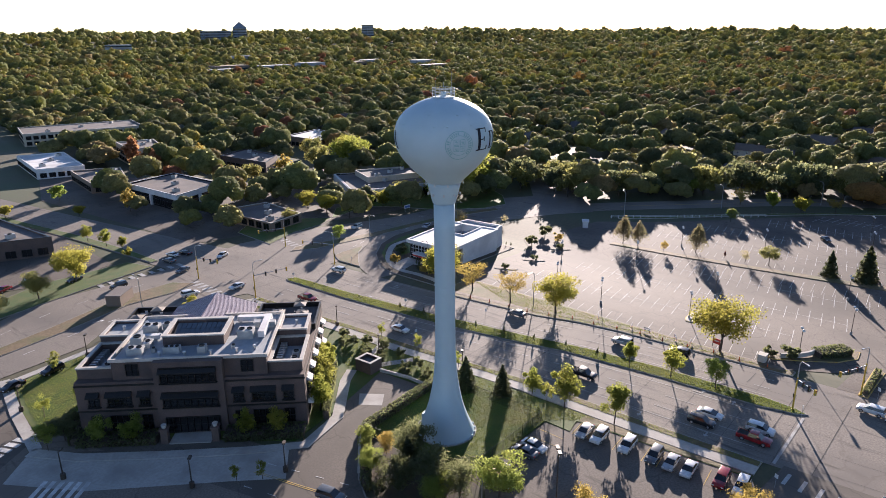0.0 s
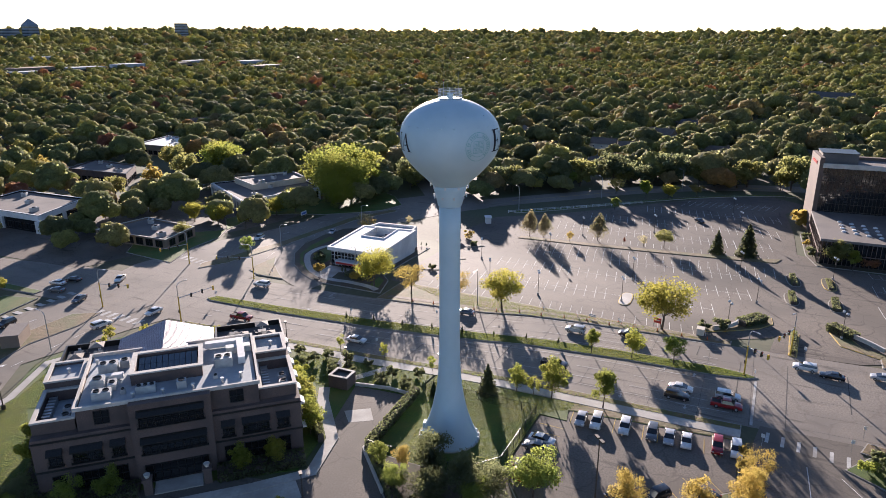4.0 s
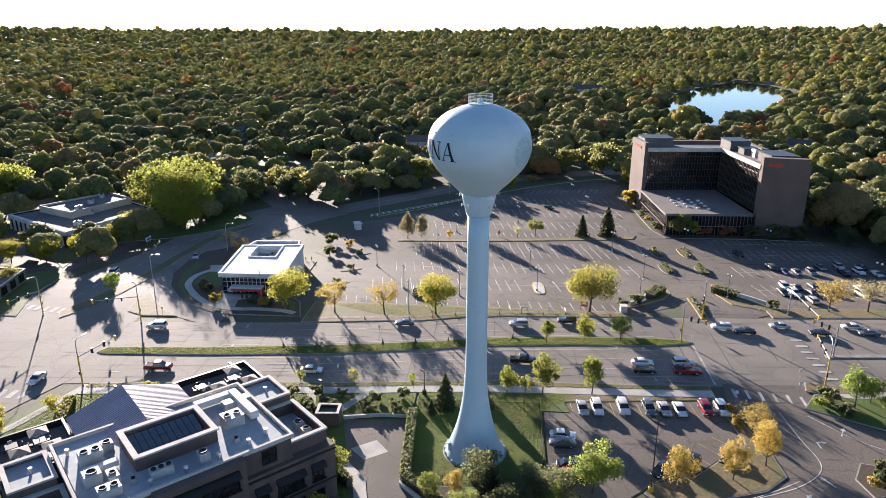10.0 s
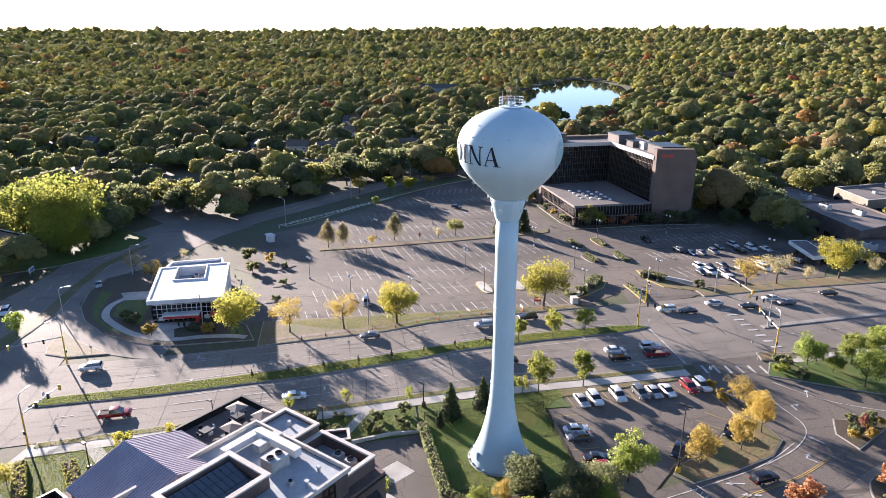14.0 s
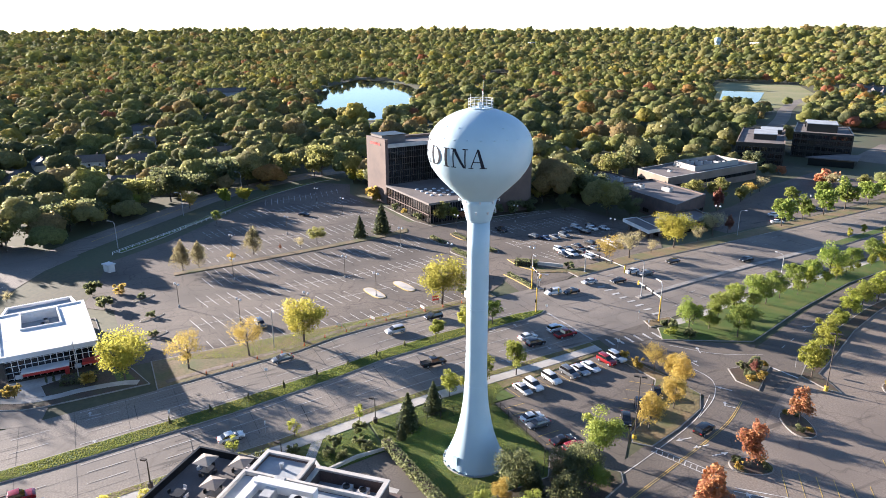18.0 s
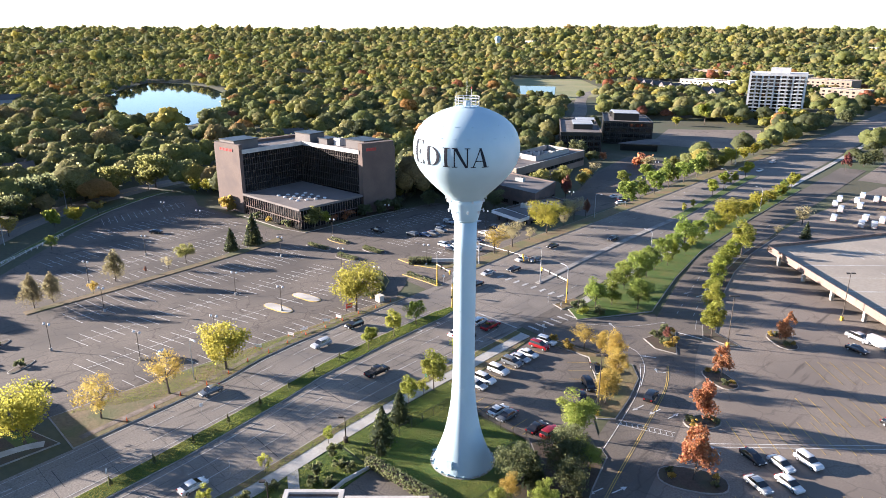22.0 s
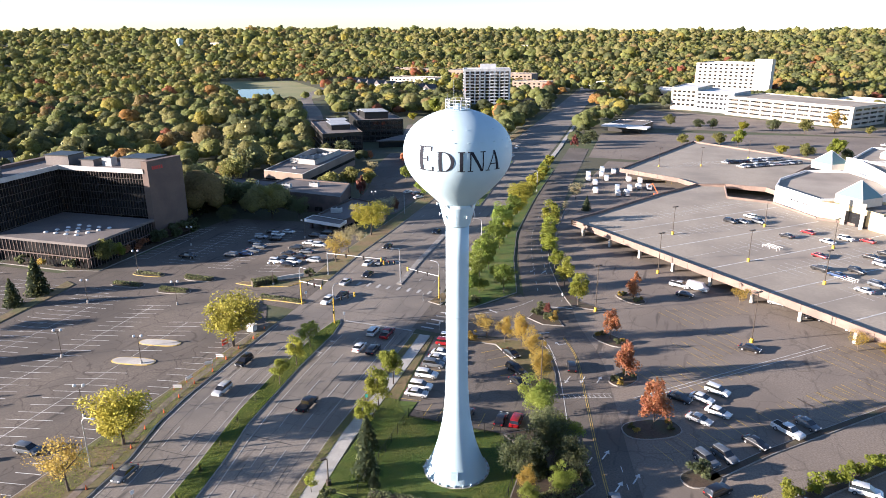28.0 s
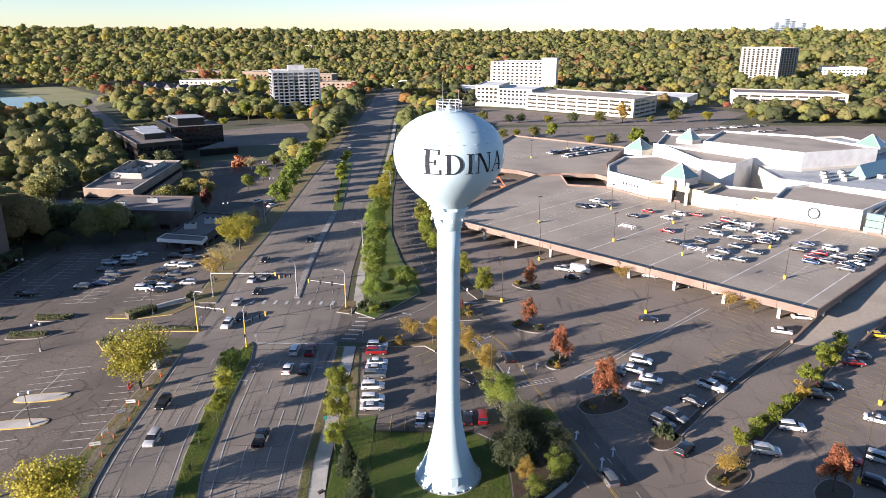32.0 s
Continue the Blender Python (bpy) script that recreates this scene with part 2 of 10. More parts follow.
L_VIVID = leafy("leaves_bright_green", (0.13, 0.19, 0.035), (0.21, 0.28, 0.055), (0.23, 0.26, 0.055))
# blue raised in this leaf colour to stand in for haze over the woods
L_DARK = leafy("leaves_dark_green", (0.069, 0.088, 0.053), (0.106, 0.131, 0.073), (0.131, 0.144, 0.079))
L_OLIVE = leafy("leaves_olive", (0.15, 0.155, 0.055), (0.23, 0.225, 0.075), (0.27, 0.24, 0.08))
L_YGREEN = leafy("leaves_yellow_green", (0.165, 0.20, 0.032), (0.27, 0.30, 0.045), (0.28, 0.265, 0.045))
L_YELLOW = leafy("leaves_yellow", (0.235, 0.225, 0.03), (0.36, 0.335, 0.042), (0.31, 0.265, 0.04))
L_GOLD = leafy("leaves_gold_brown", (0.31, 0.215, 0.055), (0.44, 0.32, 0.075), (0.35, 0.23, 0.06))
L_ORANGE = leafy("leaves_orange", (0.34, 0.135, 0.075), (0.46, 0.20, 0.11), (0.36, 0.13, 0.085))
L_RED = leafy("leaves_red", (0.170, 0.045, 0.062), (0.270, 0.070, 0.088), (0.220, 0.090, 0.080))
L_PALE = leafy("leaves_pale_tan", (0.28, 0.24, 0.14), (0.40, 0.34, 0.20), (0.32, 0.28, 0.18))
L_GRASS = leafy("grass_blades", (0.075, 0.122, 0.014), (0.135, 0.182, 0.022), (0.15, 0.15, 0.03))
L_BROWN = leafy("needles_brown", (0.13, 0.10, 0.075), (0.21, 0.165, 0.12), (0.15, 0.14, 0.09))
L_SPRUCE = leafy("needles_spruce", (0.034, 0.054, 0.032), (0.072, 0.095, 0.054), (0.057, 0.076, 0.050))


# ---- building blocks ----
class Mesh:
    """Collects vertices and faces of one mesh, with a material slot for each face."""

    def __init__(self):
        self.v, self.f, self.m = [], [], []

    def add(self, verts, faces, slot=0, at=None):
        k = len(self.v)
        if at is not None:
            verts = [at @ Vector(p) for p in verts]
        self.v.extend(tuple(p) for p in verts)
        self.f.extend(tuple(i + k for i in q) for q in faces)
        self.m.extend([slot] * len(faces))
        return self

    def box(self, x0, y0, z0, x1, y1, z1, slot=0, at=None):
        p = [(x0, y0, z0), (x1, y0, z0), (x1, y1, z0), (x0, y1, z0), (x0, y0, z1), (x1, y0, z1), (x1, y1, z1), (x0, y1, z1)]
        return self.add(p, [(3, 2, 1, 0), (4, 5, 6, 7), (0, 1, 5, 4), (1, 2, 6, 5), (2, 3, 7, 6), (3, 0, 4, 7)], slot, at)

    def prism(self, poly, z0, z1, slot=0, at=None):
        n = len(poly)
        area = sum(poly[i][0] * poly[(i + 1) % n][1] - poly[(i + 1) % n][0] * poly[i][1] for i in range(n))
        if area < 0:
            poly = list(reversed(poly))
        p = [(x, y, z0) for x, y in poly] + [(x, y, z1) for x, y in poly]
        fs = [tuple(range(n, 2 * n)), tuple(range(n - 1, -1, -1))] + [(i, (i + 1) % n, n + (i + 1) % n, n + i) for i in range(n)]
        return self.add(p, fs, slot, at)

    def lathe(self, profile, n=24, slot=0, at=None, caps=True):
        p, fs = [], []
        for r, z in profile:
            for i in range(n):
                a = 2 * math.pi * i / n
                p.append((r * math.cos(a), r * math.sin(a), z))
        for k in range(len(profile) - 1):
            for i in range(n):
                j = (i + 1) % n
                fs.append((k * n + i, k * n + j, (k + 1) * n + j, (k + 1) * n + i))
        if caps:
            fs.append(tuple(range(n - 1, -1, -1)))
            fs.append(tuple((len(profile) - 1) * n + i for i in range(n)))
        return self.add(p, fs, slot, at)

    def tube(self, a, b, r0, r1=None, n=8, slot=0):
        a, b = Vector(a), Vector(b)
        d = b - a
        q = d.to_track_quat("Z", "Y").to_matrix().to_4x4()
        return self.lathe([(r0, 0), (r1 if r1 is not None else r0, d.length)], n, slot, Matrix.Translation(a) @ q)

    def build(self, name, mats, smooth=False):
        me = bpy.data.meshes.new(name)
        me.from_pydata(self.v, [], self.f)
        for m in mats if isinstance(mats, (list, tuple)) else [mats]:
            me.materials.append(m)
        if any(self.m):
            me.polygons.foreach_set("material_index", self.m)
        if smooth:
            me.polygons.foreach_set("use_smooth", [True] * len(me.polygons))
        me.update()
        return me


def thing(name, label, category, at=(0, 0, 0), rz=0.0, group="", kind="", mesh=None):
    ob = new(name, mesh)
    ob.matrix_basis = pose(*at, 0, 0, rz)
    return tagged(ob, label, category, group, kind)


def part(name, me, parent, label="", m=None, kind=""):
    ob = new(name, me)
    ob.parent = parent
    if m is not None:
        ob.matrix_basis = m
    return tagged(ob, label, "", "", kind)


def piece(name, mb, mat, parent, label="", m=None, smooth=False):
    return part(name, mb.build(name, mat, smooth), parent, label, m)


def draped(polys, top, depth=0.0):
    """A mesh of flat polygons laid on the terrain, raised by top, with sides of the given depth."""
    bm = bmesh.new()
    for poly in polys:
        n = len(poly)
        area = sum(poly[i][0] * poly[(i + 1) % n][1] - poly[(i + 1) % n][0] * poly[i][1] for i in range(n))
        if area < 0:
            poly = list(reversed(poly))
        vs = [bm.verts.new((x, y, 0)) for x, y in poly]
        if n == 4 and min((poly[i][0] - poly[i - 1][0]) * (poly[(i + 1) % n][1] - poly[i][1]) - (poly[i][1] - poly[i - 1][1]) * (poly[(i + 1) % n][0] - poly[i][0]) for i in range(n)) > 0:
            bm.faces.new(vs)
        else:
            for a, b, c in tessellate_polygon([[Vector((x, y, 0)) for x, y in poly]]):
                if a != b and b != c and a != c:
                    bm.faces.new((vs[a], vs[b], vs[c]))
    bmesh.ops.remove_doubles(bm, verts=bm.verts[:], dist=0.002)
    xs = [v.co.x for v in bm.verts]
    for x in XB:
        if min(xs) < x < max(xs):
            bmesh.ops.bisect_plane(bm, geom=bm.verts[:] + bm.edges[:] + bm.faces[:], plane_co=(x, 0, 0), plane_no=(1, 0, 0))
    if depth:
        edge = [e for e in bm.edges if e.is_boundary]
        ret = bmesh.ops.extrude_edge_only(bm, edges=edge)
        low = {v for v in ret["geom"] if isinstance(v, bmesh.types.BMVert)}
    else:
        low = set()
    for v in bm.verts:
        v.co.z = gz(v.co.x, v.co.y) + top - (depth if v in low else 0)
    bm.normal_update()
    bmesh.ops.reverse_faces(bm, faces=[f for f in bm.faces if f.normal.z < -0.2])
    me = bpy.data.meshes.new("draped")
    bm.to_mesh(me)
    bm.free()
    return me


def laid(name, label, category, polys, mat, top, depth=0.0, kind="structure"):
    me = draped(polys, top, depth)
    me.materials.append(mat)
    return thing(name, label, category, kind=kind, mesh=me)


def strip(line, w):
    """The outline of a band of width w along a line; w may be a list, one for each point."""
    ws = w if isinstance(w, (list, tuple)) else [w] * len(line)
    a, b = [], []
    for i, (x, y) in enumerate(line):
        x0, y0 = line[max(0, i - 1)]
        x1, y1 = line[min(len(line) - 1, i + 1)]
        l = math.hypot(x1 - x0, y1 - y0)
        nx, ny = -(y1 - y0) / l, (x1 - x0) / l
        a.append((x + nx * ws[i] / 2, y + ny * ws[i] / 2))
        b.append((x - nx * ws[i] / 2, y - ny * ws[i] / 2))
    return a + b[::-1]


def quads(line, w):
    """The same band as separate quads, for bent lines."""
    s = strip(line, w)
    n = len(line)
    return [[s[i], s[i + 1], s[2 * n - 2 - i], s[2 * n - 1 - i]] for i in range(n - 1)]


def curve(pts, n=6):
    """A smooth line through points."""
    out = []
    for i in range(len(pts) - 1):
        p0, p1, p2, p3 = (Vector(pts[max(0, min(len(pts) - 1, k))]) for k in (i - 1, i, i + 1, i + 2))
        for j in range(n):
            t = j / n
            q = 0.5 * (2 * p1 + (p2 - p0) * t + (2 * p0 - 5 * p1 + 4 * p2 - p3) * t * t + (3 * p1 - p0 - 3 * p2 + p3) * t ** 3)
            out.append((q.x, q.y))
    return out + [tuple(pts[-1])]


def inside(poly, x, y):
    c, n = False, len(poly)
    for i in range(n):
        (x1, y1), (x2, y2) = poly[i], poly[i - 1]
        if (y1 > y) != (y2 > y) and x < (x2 - x1) * (y - y1) / (y2 - y1) + x1:
            c = not c
    return c


def offset(poly, d):
    """The outline drawn in by d metres."""
    n = len(poly)
    area = sum(poly[i][0] * poly[(i + 1) % n][1] - poly[(i + 1) % n][0] * poly[i][1] for i in range(n))
    sg = 1 if area > 0 else -1
    out = []
    for i in range(n):
        p, q, r = Vector(poly[i - 1]), Vector(poly[i]), Vector(poly[(i + 1) % n])
        a, b = (q - p).normalized(), (r - q).normalized()
        na, nb = Vector((-a.y, a.x)) * sg, Vector((-b.y, b.x)) * sg
        m = na + nb
        m = m / max(0.35, m.dot(m) / 2)
        out.append((q.x + m.x * d, q.y + m.y * d))
    return out


def island(name, label, category, poly, mat, kerb=None, w=0.22, h=0.15, kerb_label="grey concrete kerb"):
    """A raised bed or pavement inside a kerb."""
    me = draped([offset(poly, w)] if kerb else [poly], h + 0.03 if kerb else h, 0.3)
    me.materials.append(mat)
    ob = thing(name, label, category, kind="structure", mesh=me)
    if kerb:
        n, inner = len(poly), offset(poly, w + 0.02)
        rim = draped([[poly[i], poly[(i + 1) % n], inner[(i + 1) % n], inner[i]] for i in range(n)], h, 0.3)
        rim.materials.append(kerb)
        part("kerb", rim, ob, kerb_label)
    return ob


def oval(x, y, rx, ry, rz=0.0, n=18, power=1.0):
    c, s = math.cos(radians(rz)), math.sin(radians(rz))
    out = []
    for i in range(n):
        a = 2 * math.pi * i / n
        u = rx * math.copysign(abs(math.cos(a)) ** power, math.cos(a))
        v = ry * math.copysign(abs(math.sin(a)) ** power, math.sin(a))
        out.append((x + u * c - v * s, y + u * s + v * c))
    return out


def xat(line, y):
    """The x of a roughly north-south line at y."""
    pts = sorted((b, a) for a, b in line)
    return float(np.interp(y, [p[0] for p in pts], [p[1] for p in pts]))


def wpart(name, mb, mat, parent, label="", smooth=False):
    """A part whose mesh is given in world places, under a top-level thing."""
    return part(name, mb.build(name, mat, smooth), parent, label, parent.matrix_basis.inverted_safe())


# ---- ground ----
def axis(ends, near, step, growth):
    out, v, s = [], near, step
    while v < ends:
        out.append(v)
        v += s
        s *= growth
    return out + [ends]


far_x = axis(4990, 40, 60, 1.22)
gx = sorted(set([-x for x in far_x if x > 125] + XB + [-30, 0, 30] + far_x))
gy = sorted(set([-y for y in far_x] + [0] + far_x))
ground = Mesh()
ground.add([(x, y, gz(x, y) - 0.06) for y in gy for x in gx],
           [(j * len(gx) + i, j * len(gx) + i + 1, (j + 1) * len(gx) + i + 1, (j + 1) * len(gx) + i) for j in range(len(gy) - 1) for i in range(len(gx) - 1)])
thing("ground", "wooded ground with dry autumn grass and leaf litter", "ground", kind="structure", mesh=ground.build("ground", M_GROUND))

# ---- the avenue and its side streets ----
E_KERB = [(2, -270), (-4, -190), (-10, -130), (-13.5, -101), (-15.5, -81.6), (-17.8, -62), (-19.6, -45), (-20.8, -29), (-23.2, -11), (-24.6, 2), (-25.3, 20), (-26.4, 42), (-28.3, 70), (-31, 98), (-33, 134), (-36, 183), (-40, 242), (-45, 330), (-54, 456), (-70, 719), (-95, 1100)]
W_KERB = [(-9, -272), (-22, -191), (-34, -127), (-46, -88), (-47.4, -68), (-49.3, -48), (-53.5, -16), (-56.6, -6), (-58.2, 4), (-59.2, 18), (-60.4, 33), (-62.5, 60), (-66, 98), (-67, 133), (-70, 188), (-73, 243), (-76, 332), (-82, 462), (-99, 739), (-122, 1100)]
MED_W = [(-30.4, -86.3), (-31.8, -85.6), (-33.7, -65), (-37.3, -38), (-41.8, -13), (-45.3, 3), (-47.2, 18), (-48.7, 40), (-48.2, 46)]
MED_E = [(-28.4, -85.3), (-29.9, -63), (-33.4, -34), (-37.6, -12), (-40.7, 0), (-43.3, 22), (-44.5, 40), (-45.9, 46.5)]


def road(name, label, polys, mat, top):
    return laid(name, label, "road", polys, mat, top)


def band_between(a, b, y0, y1, step=12.0, da=0.0, db=0.0):
    n = max(1, int(abs(y1 - y0) / step))
    ys = [y0 + (y1 - y0) * i / n for i in range(n + 1)]
    return [[(xat(a, ys[i]) + da, ys[i]), (xat(a, ys[i + 1]) + da, ys[i + 1]), (xat(b, ys[i + 1]) + db, ys[i + 1]), (xat(b, ys[i]) + db, ys[i])] for i in range(n)]


avenue = road("road_avenue", "worn grey divided avenue with lane lines and tar cracks", band_between(W_KERB, E_KERB, -270, 1100, 14), M_ROAD, 0.0)
west_street = road("road_west", "side street bending west between grass verges", [[(-46, -87.5), (-62, -88), (-70, -92), (-70, -123), (-40, -128), (-20, -122), (-20, -95)], [(-70, -92), (-80, -97.5), (-100, -96), (-100, -118), (-70, -123)], [(-100, -96), (-122, -84), (-130, -114), (-100, -118)], [(-122, -84), (-150, -70), (-162, -60), (-180, -76), (-170, -95), (-150, -110), (-130, -114)], [(-180, -76), (-215, -112), (-205, -122), (-170, -95)]], M_ROAD, 0.012)
east_street = road("road_east", "side street running east past the brick building", [[(-20, -84), (-6, -89), (-6, -122), (-30, -124)], [(-6, -89), (17, -95), (28, -86), (28, -122), (-6, -122)], [(28, -86), (60, -82), (120, -80), (120, -98), (60, -104), (28, -122)]], M_ROAD, 0.02)
perimeter = road("road_perimeter", "curving two-lane street behind the empty lot", quads(curve([(-165, -68), (-178, -56), (-200, -34), (-229, -4), (-250, 32), (-262, 75), (-266, 140), (-258, 270)]), 13), M_ROAD, 0.03)
ring = road("road_ring", "dark ring road with turn arrows beside the mall lot", quads(curve([(40, -50), (29, -16), (21.5, 10), (17, 28), (12.2, 46), (5, 62), (-1.5, 82), (-10, 112), (-16.5, 142), (-21.5, 195), (-25, 250), (-30, 330)]), 12), M_DARKLOT, 0.016)
road("road_entrance", "signalled mall entrance joining the avenue", [[(-28, 49.5), (-19.6, 48.4), (-9, 51), (4, 51), (3, 66), (-8, 80), (-17, 67), (-26, 65.5), (-29, 68)]], M_DARKLOT, 0.022)
lot_w = laid("lot_empty", "large empty cracked asphalt parking lot", "parking lot", [[(-63.5, -50), (-63.5, 40), (-70, 50), (-80, 55), (-80, 62), (-150, 56), (-176, 55), (-206, 52), (-226, 59), (-237, 46), (-223, 22), (-189, -10), (-166, -31), (-150, -52), (-124, -56), (-112, -60), (-104, -52)]], M_LOT, 0.01)
lot_h = laid("lot_hotel", "parking lot beside the hotel with rows of cars", "parking lot", [[(-61.5, 50), (-80, 52), (-90, 56), (-150, 56), (-139, 76), (-140, 128), (-105, 134), (-88, 128), (-74, 116), (-72, 84), (-63.5, 68)]], M_LOT, 0.018)
lot_t = laid("lot_tower", "small dark asphalt lot beside the tower", "parking lot", [[(-13.5, 12.5), (-13.8, 17), (-18, 17), (-21.5, 46), (-6.5, 47), (3.5, 36), (6.5, 29), (9, 26), (14.5, 20), (4.5, 12.5)]], M_DARKLOT, 0.03)
lot_m = laid("lot_mall", "wide mall parking lot with faded stall lines", "parking lot", [[(23.5, 4), (18, 30), (12, 60), (2, 85), (-6, 118), (-12, 146), (-14, 200), (-8, 292), (45, 292), (42, 230), (200, 230), (230, -90), (60, -90), (34, -40)]], M_MALLLOT, 0.0)
laid("court_drive", "service drive and court beside the brick building", "driveway", [[(-7.4, -24.7), (-8.8, -12.6), (10.5, -11.5), (20, -1), (24, 8), (36, -30), (52, -38), (50, -48), (20, -15.5), (8, -20), (-2, -26)]], M_DARKLOT, 0.01)
laid("court_paving", "pale concrete forecourt with a round paved circle", "forecourt", [[(27.5, -10.5), (34, -17), (50, -32), (58, -44), (52, -50), (46, -41), (38, -32), (27, -22), (22, -17)]], M_WALK, 0.024)
laid("lot_office_north", "empty office parking lot beyond the trees", "parking lot", [[(-155, 343), (-94, 356), (-112, 420), (-128, 462), (-180, 416)]], M_MALLLOT, 0.012)
laid("lot_office", "office parking lot along the avenue", "parking lot", [[(-76, 150), (-100, 150), (-108, 190), (-128, 240), (-140, 290), (-96, 300), (-84, 260), (-78, 200)]], M_LOT, 0.014)
laid("lot_mall_far", "far mall parking lots with lanes", "parking lot", [[(-20, 300), (70, 300), (90, 285), (300, 330), (420, 430), (200, 440), (30, 420), (-25, 400)]], M_MALLLOT, 0.008)
laid("lot_hospital", "asphalt and drives in front of the hospital", "parking lot", [[(-22, 438), (200, 438), (256, 520), (240, 556), (150, 468), (60, 536), (-8, 566)]], M_MALLLOT, 0.004)
laid("lot_south", "dark parking lot with a few cars", "parking lot", [[(44, -58), (58, -48), (110, -66), (110, -80), (46, -80)]], M_DARKLOT, 0.012)
laid("lot_southwest", "parking lot of the low brick shop", "parking lot", [[(-2, -140), (14, -135), (60, -150), (60, -215), (0, -235), (-4, -180)]], M_LOT, 0.01)
laid("lot_offices_south", "asphalt round the low office buildings", "parking lot", [[(-30, -140), (-60, -132), (-100, -126), (-140, -122), (-170, -128), (-150, -175), (-110, -215), (-75, -260), (-40, -310), (-20, -250)]], M_LOT, 0.01)

# ---- medians, verges and walks ----
island("median_south", "long green grass median of the avenue", "median", MED_W + [(-47.2, 48.4)] + MED_E[::-1] + [(-29.2, -87)], M_GRASS, M_KERB)
island("median_north", "narrow concrete median north of the signals", "median", [(-43.6, 76), (-46, 100), (-48, 127), (-49.6, 168), (-47.6, 168), (-46, 127), (-44.2, 100), (-42, 76)], M_KERB, M_KERB)
island("median_far", "green grass median with young trees", "median", [(-50.5, 170), (-54, 206), (-59.5, 250), (-62, 275), (-58, 275), (-55.5, 250), (-50.5, 206), (-46.5, 170)], M_GRASS, M_KERB)
island("median_side_street", "dry grass median of the side street", "median", [(-46, -107.5), (-54, -103), (-66, -100.8), (-78, -99.8), (-100, -101.5), (-120, -100), (-140, -92), (-142, -95), (-121, -104), (-100, -105), (-78, -104), (-62, -106.5), (-50, -110)], M_DRYGRASS, M_KERB)
island("median_east_street", "dry grass median with a low brick plant box", "median", [(-10, -104), (-2, -102), (10, -103), (28, -98), (60, -92), (100, -88.5), (100, -91), (60, -95.5), (30, -103), (8, -110), (-6, -110)], M_DRYGRASS, M_KERB)
island("median_avenue_south", "grass median of the avenue beyond the crossing", "median", [(-13, -132), (-12, -150), (-9, -178), (2, -240), (5, -240), (-5, -178), (-8.5, -150), (-10.5, -132)], M_GRASS, M_KERB)
ys = [-80, -62, -45, -29, -11, 2, 20, 42, 46.5]
island("verge_east", "dry brown grass verge along the kerb", "verge", [(xat(E_KERB, y), y) for y in ys] + [(xat(E_KERB, y) + 2.0, y) for y in ys[::-1]], M_DRYGRASS, M_KERB)
laid("pavement_east", "pale concrete footpath along the avenue", "pavement", [[(xat(E_KERB, ys[i]) + 2.0, ys[i]), (xat(E_KERB, ys[i + 1]) + 2.0, ys[i + 1]), (xat(E_KERB, ys[i + 1]) + 4.5, ys[i + 1]), (xat(E_KERB, ys[i]) + 4.5, ys[i])] for i in range(len(ys) - 1)], M_WALK, 0.15, 0.3)
ys2 = [70, 98, 134, 183, 242, 330, 456]
laid("pavement_northeast", "pale concrete footpath north of the signals", "pavement", [[(xat(E_KERB, ys2[i]) + 1.8, ys2[i]), (xat(E_KERB, ys2[i + 1]) + 1.8, ys2[i + 1]), (xat(E_KERB, ys2[i + 1]) + 4.2, ys2[i + 1]), (xat(E_KERB, ys2[i]) + 4.2, ys2[i])] for i in range(len(ys2) - 1)], M_WALK, 0.16, 0.3)
island("corner_northeast", "dry grass corner with a signal mast", "verge", [(-30.2, 66.5), (-26.4, 65.2), (-25.6, 70), (-26, 74), (-29, 74)], M_DRYGRASS, M_KERB)
yw = [-46, -28, -16, -6, 4, 18, 33, 42]
island("verge_west", "dug-up brown verge with dirt and dry grass", "verge", [(xat(W_KERB, y), y) for y in yw] + [(-63.6, 42), (-63.6, -46)], M_DRYGRASS, M_KERB)
laid("footpath_west", "broken concrete footpath under repair", "pavement", quads([(xat(W_KERB, y) - 2.3 + 0.25 * math.sin(y), y) for y in range(-44, 41, 6)], 1.5), M_DIRT, 0.2, 0.1)
yn = [72, 98, 133, 188, 243, 332, 462]
island("verge_northwest", "leaf-strewn brown verge under bare trees", "verge", [(xat(W_KERB, y), y) for y in yn] + [(xat(W_KERB, y) - 6.5, y) for y in yn[::-1]], M_DRYGRASS, M_KERB)
laid("lawn_tower", "green lawn round the tower foot", "lawn", [[(-18.7, -12), (-20.6, 20), (-21.6, 46.5), (-21, 46), (-17.6, 16.6), (-13.9, 17.4), (-13.9, 12.1), (4.6, 12.1), (10, 8), (10.5, -11.2), (-8.9, -12.4)]], M_GRASS, 0.1, 0.3)
laid("verge_tower_lot", "olive dry grass strip between footpath and tower lot", "verge", [[(-20.4, 17), (-21.2, 32), (-21.8, 46.4), (-21.2, 46.2), (-17.9, 17)]], M_DRYGRASS, 0.125, 0.1)
island("bed_tower", "dark mulch bed under dense trees and shrubs", "planting bed", [(10.3, -11), (10, 8), (4.8, 12.2), (14.6, 19.6), (17, 18), (20, 9), (22.5, 3), (20, -1.5)], M_MULCH, M_KERB)
laid("lawn_brick_building", "mown lawn beside the brick building", "lawn", [[(-16.5, -46), (-15, -58), (-13, -80), (-9, -85), (-4, -86), (6, -92), (16, -92), (27, -84), (40, -80), (47, -78), (49, -56), (44, -48), (20, -18), (8, -20.5), (-7.6, -24.9), (-9, -12.6), (-18.4, -12.6)]], M_GRASS, 0.08, 0.3)
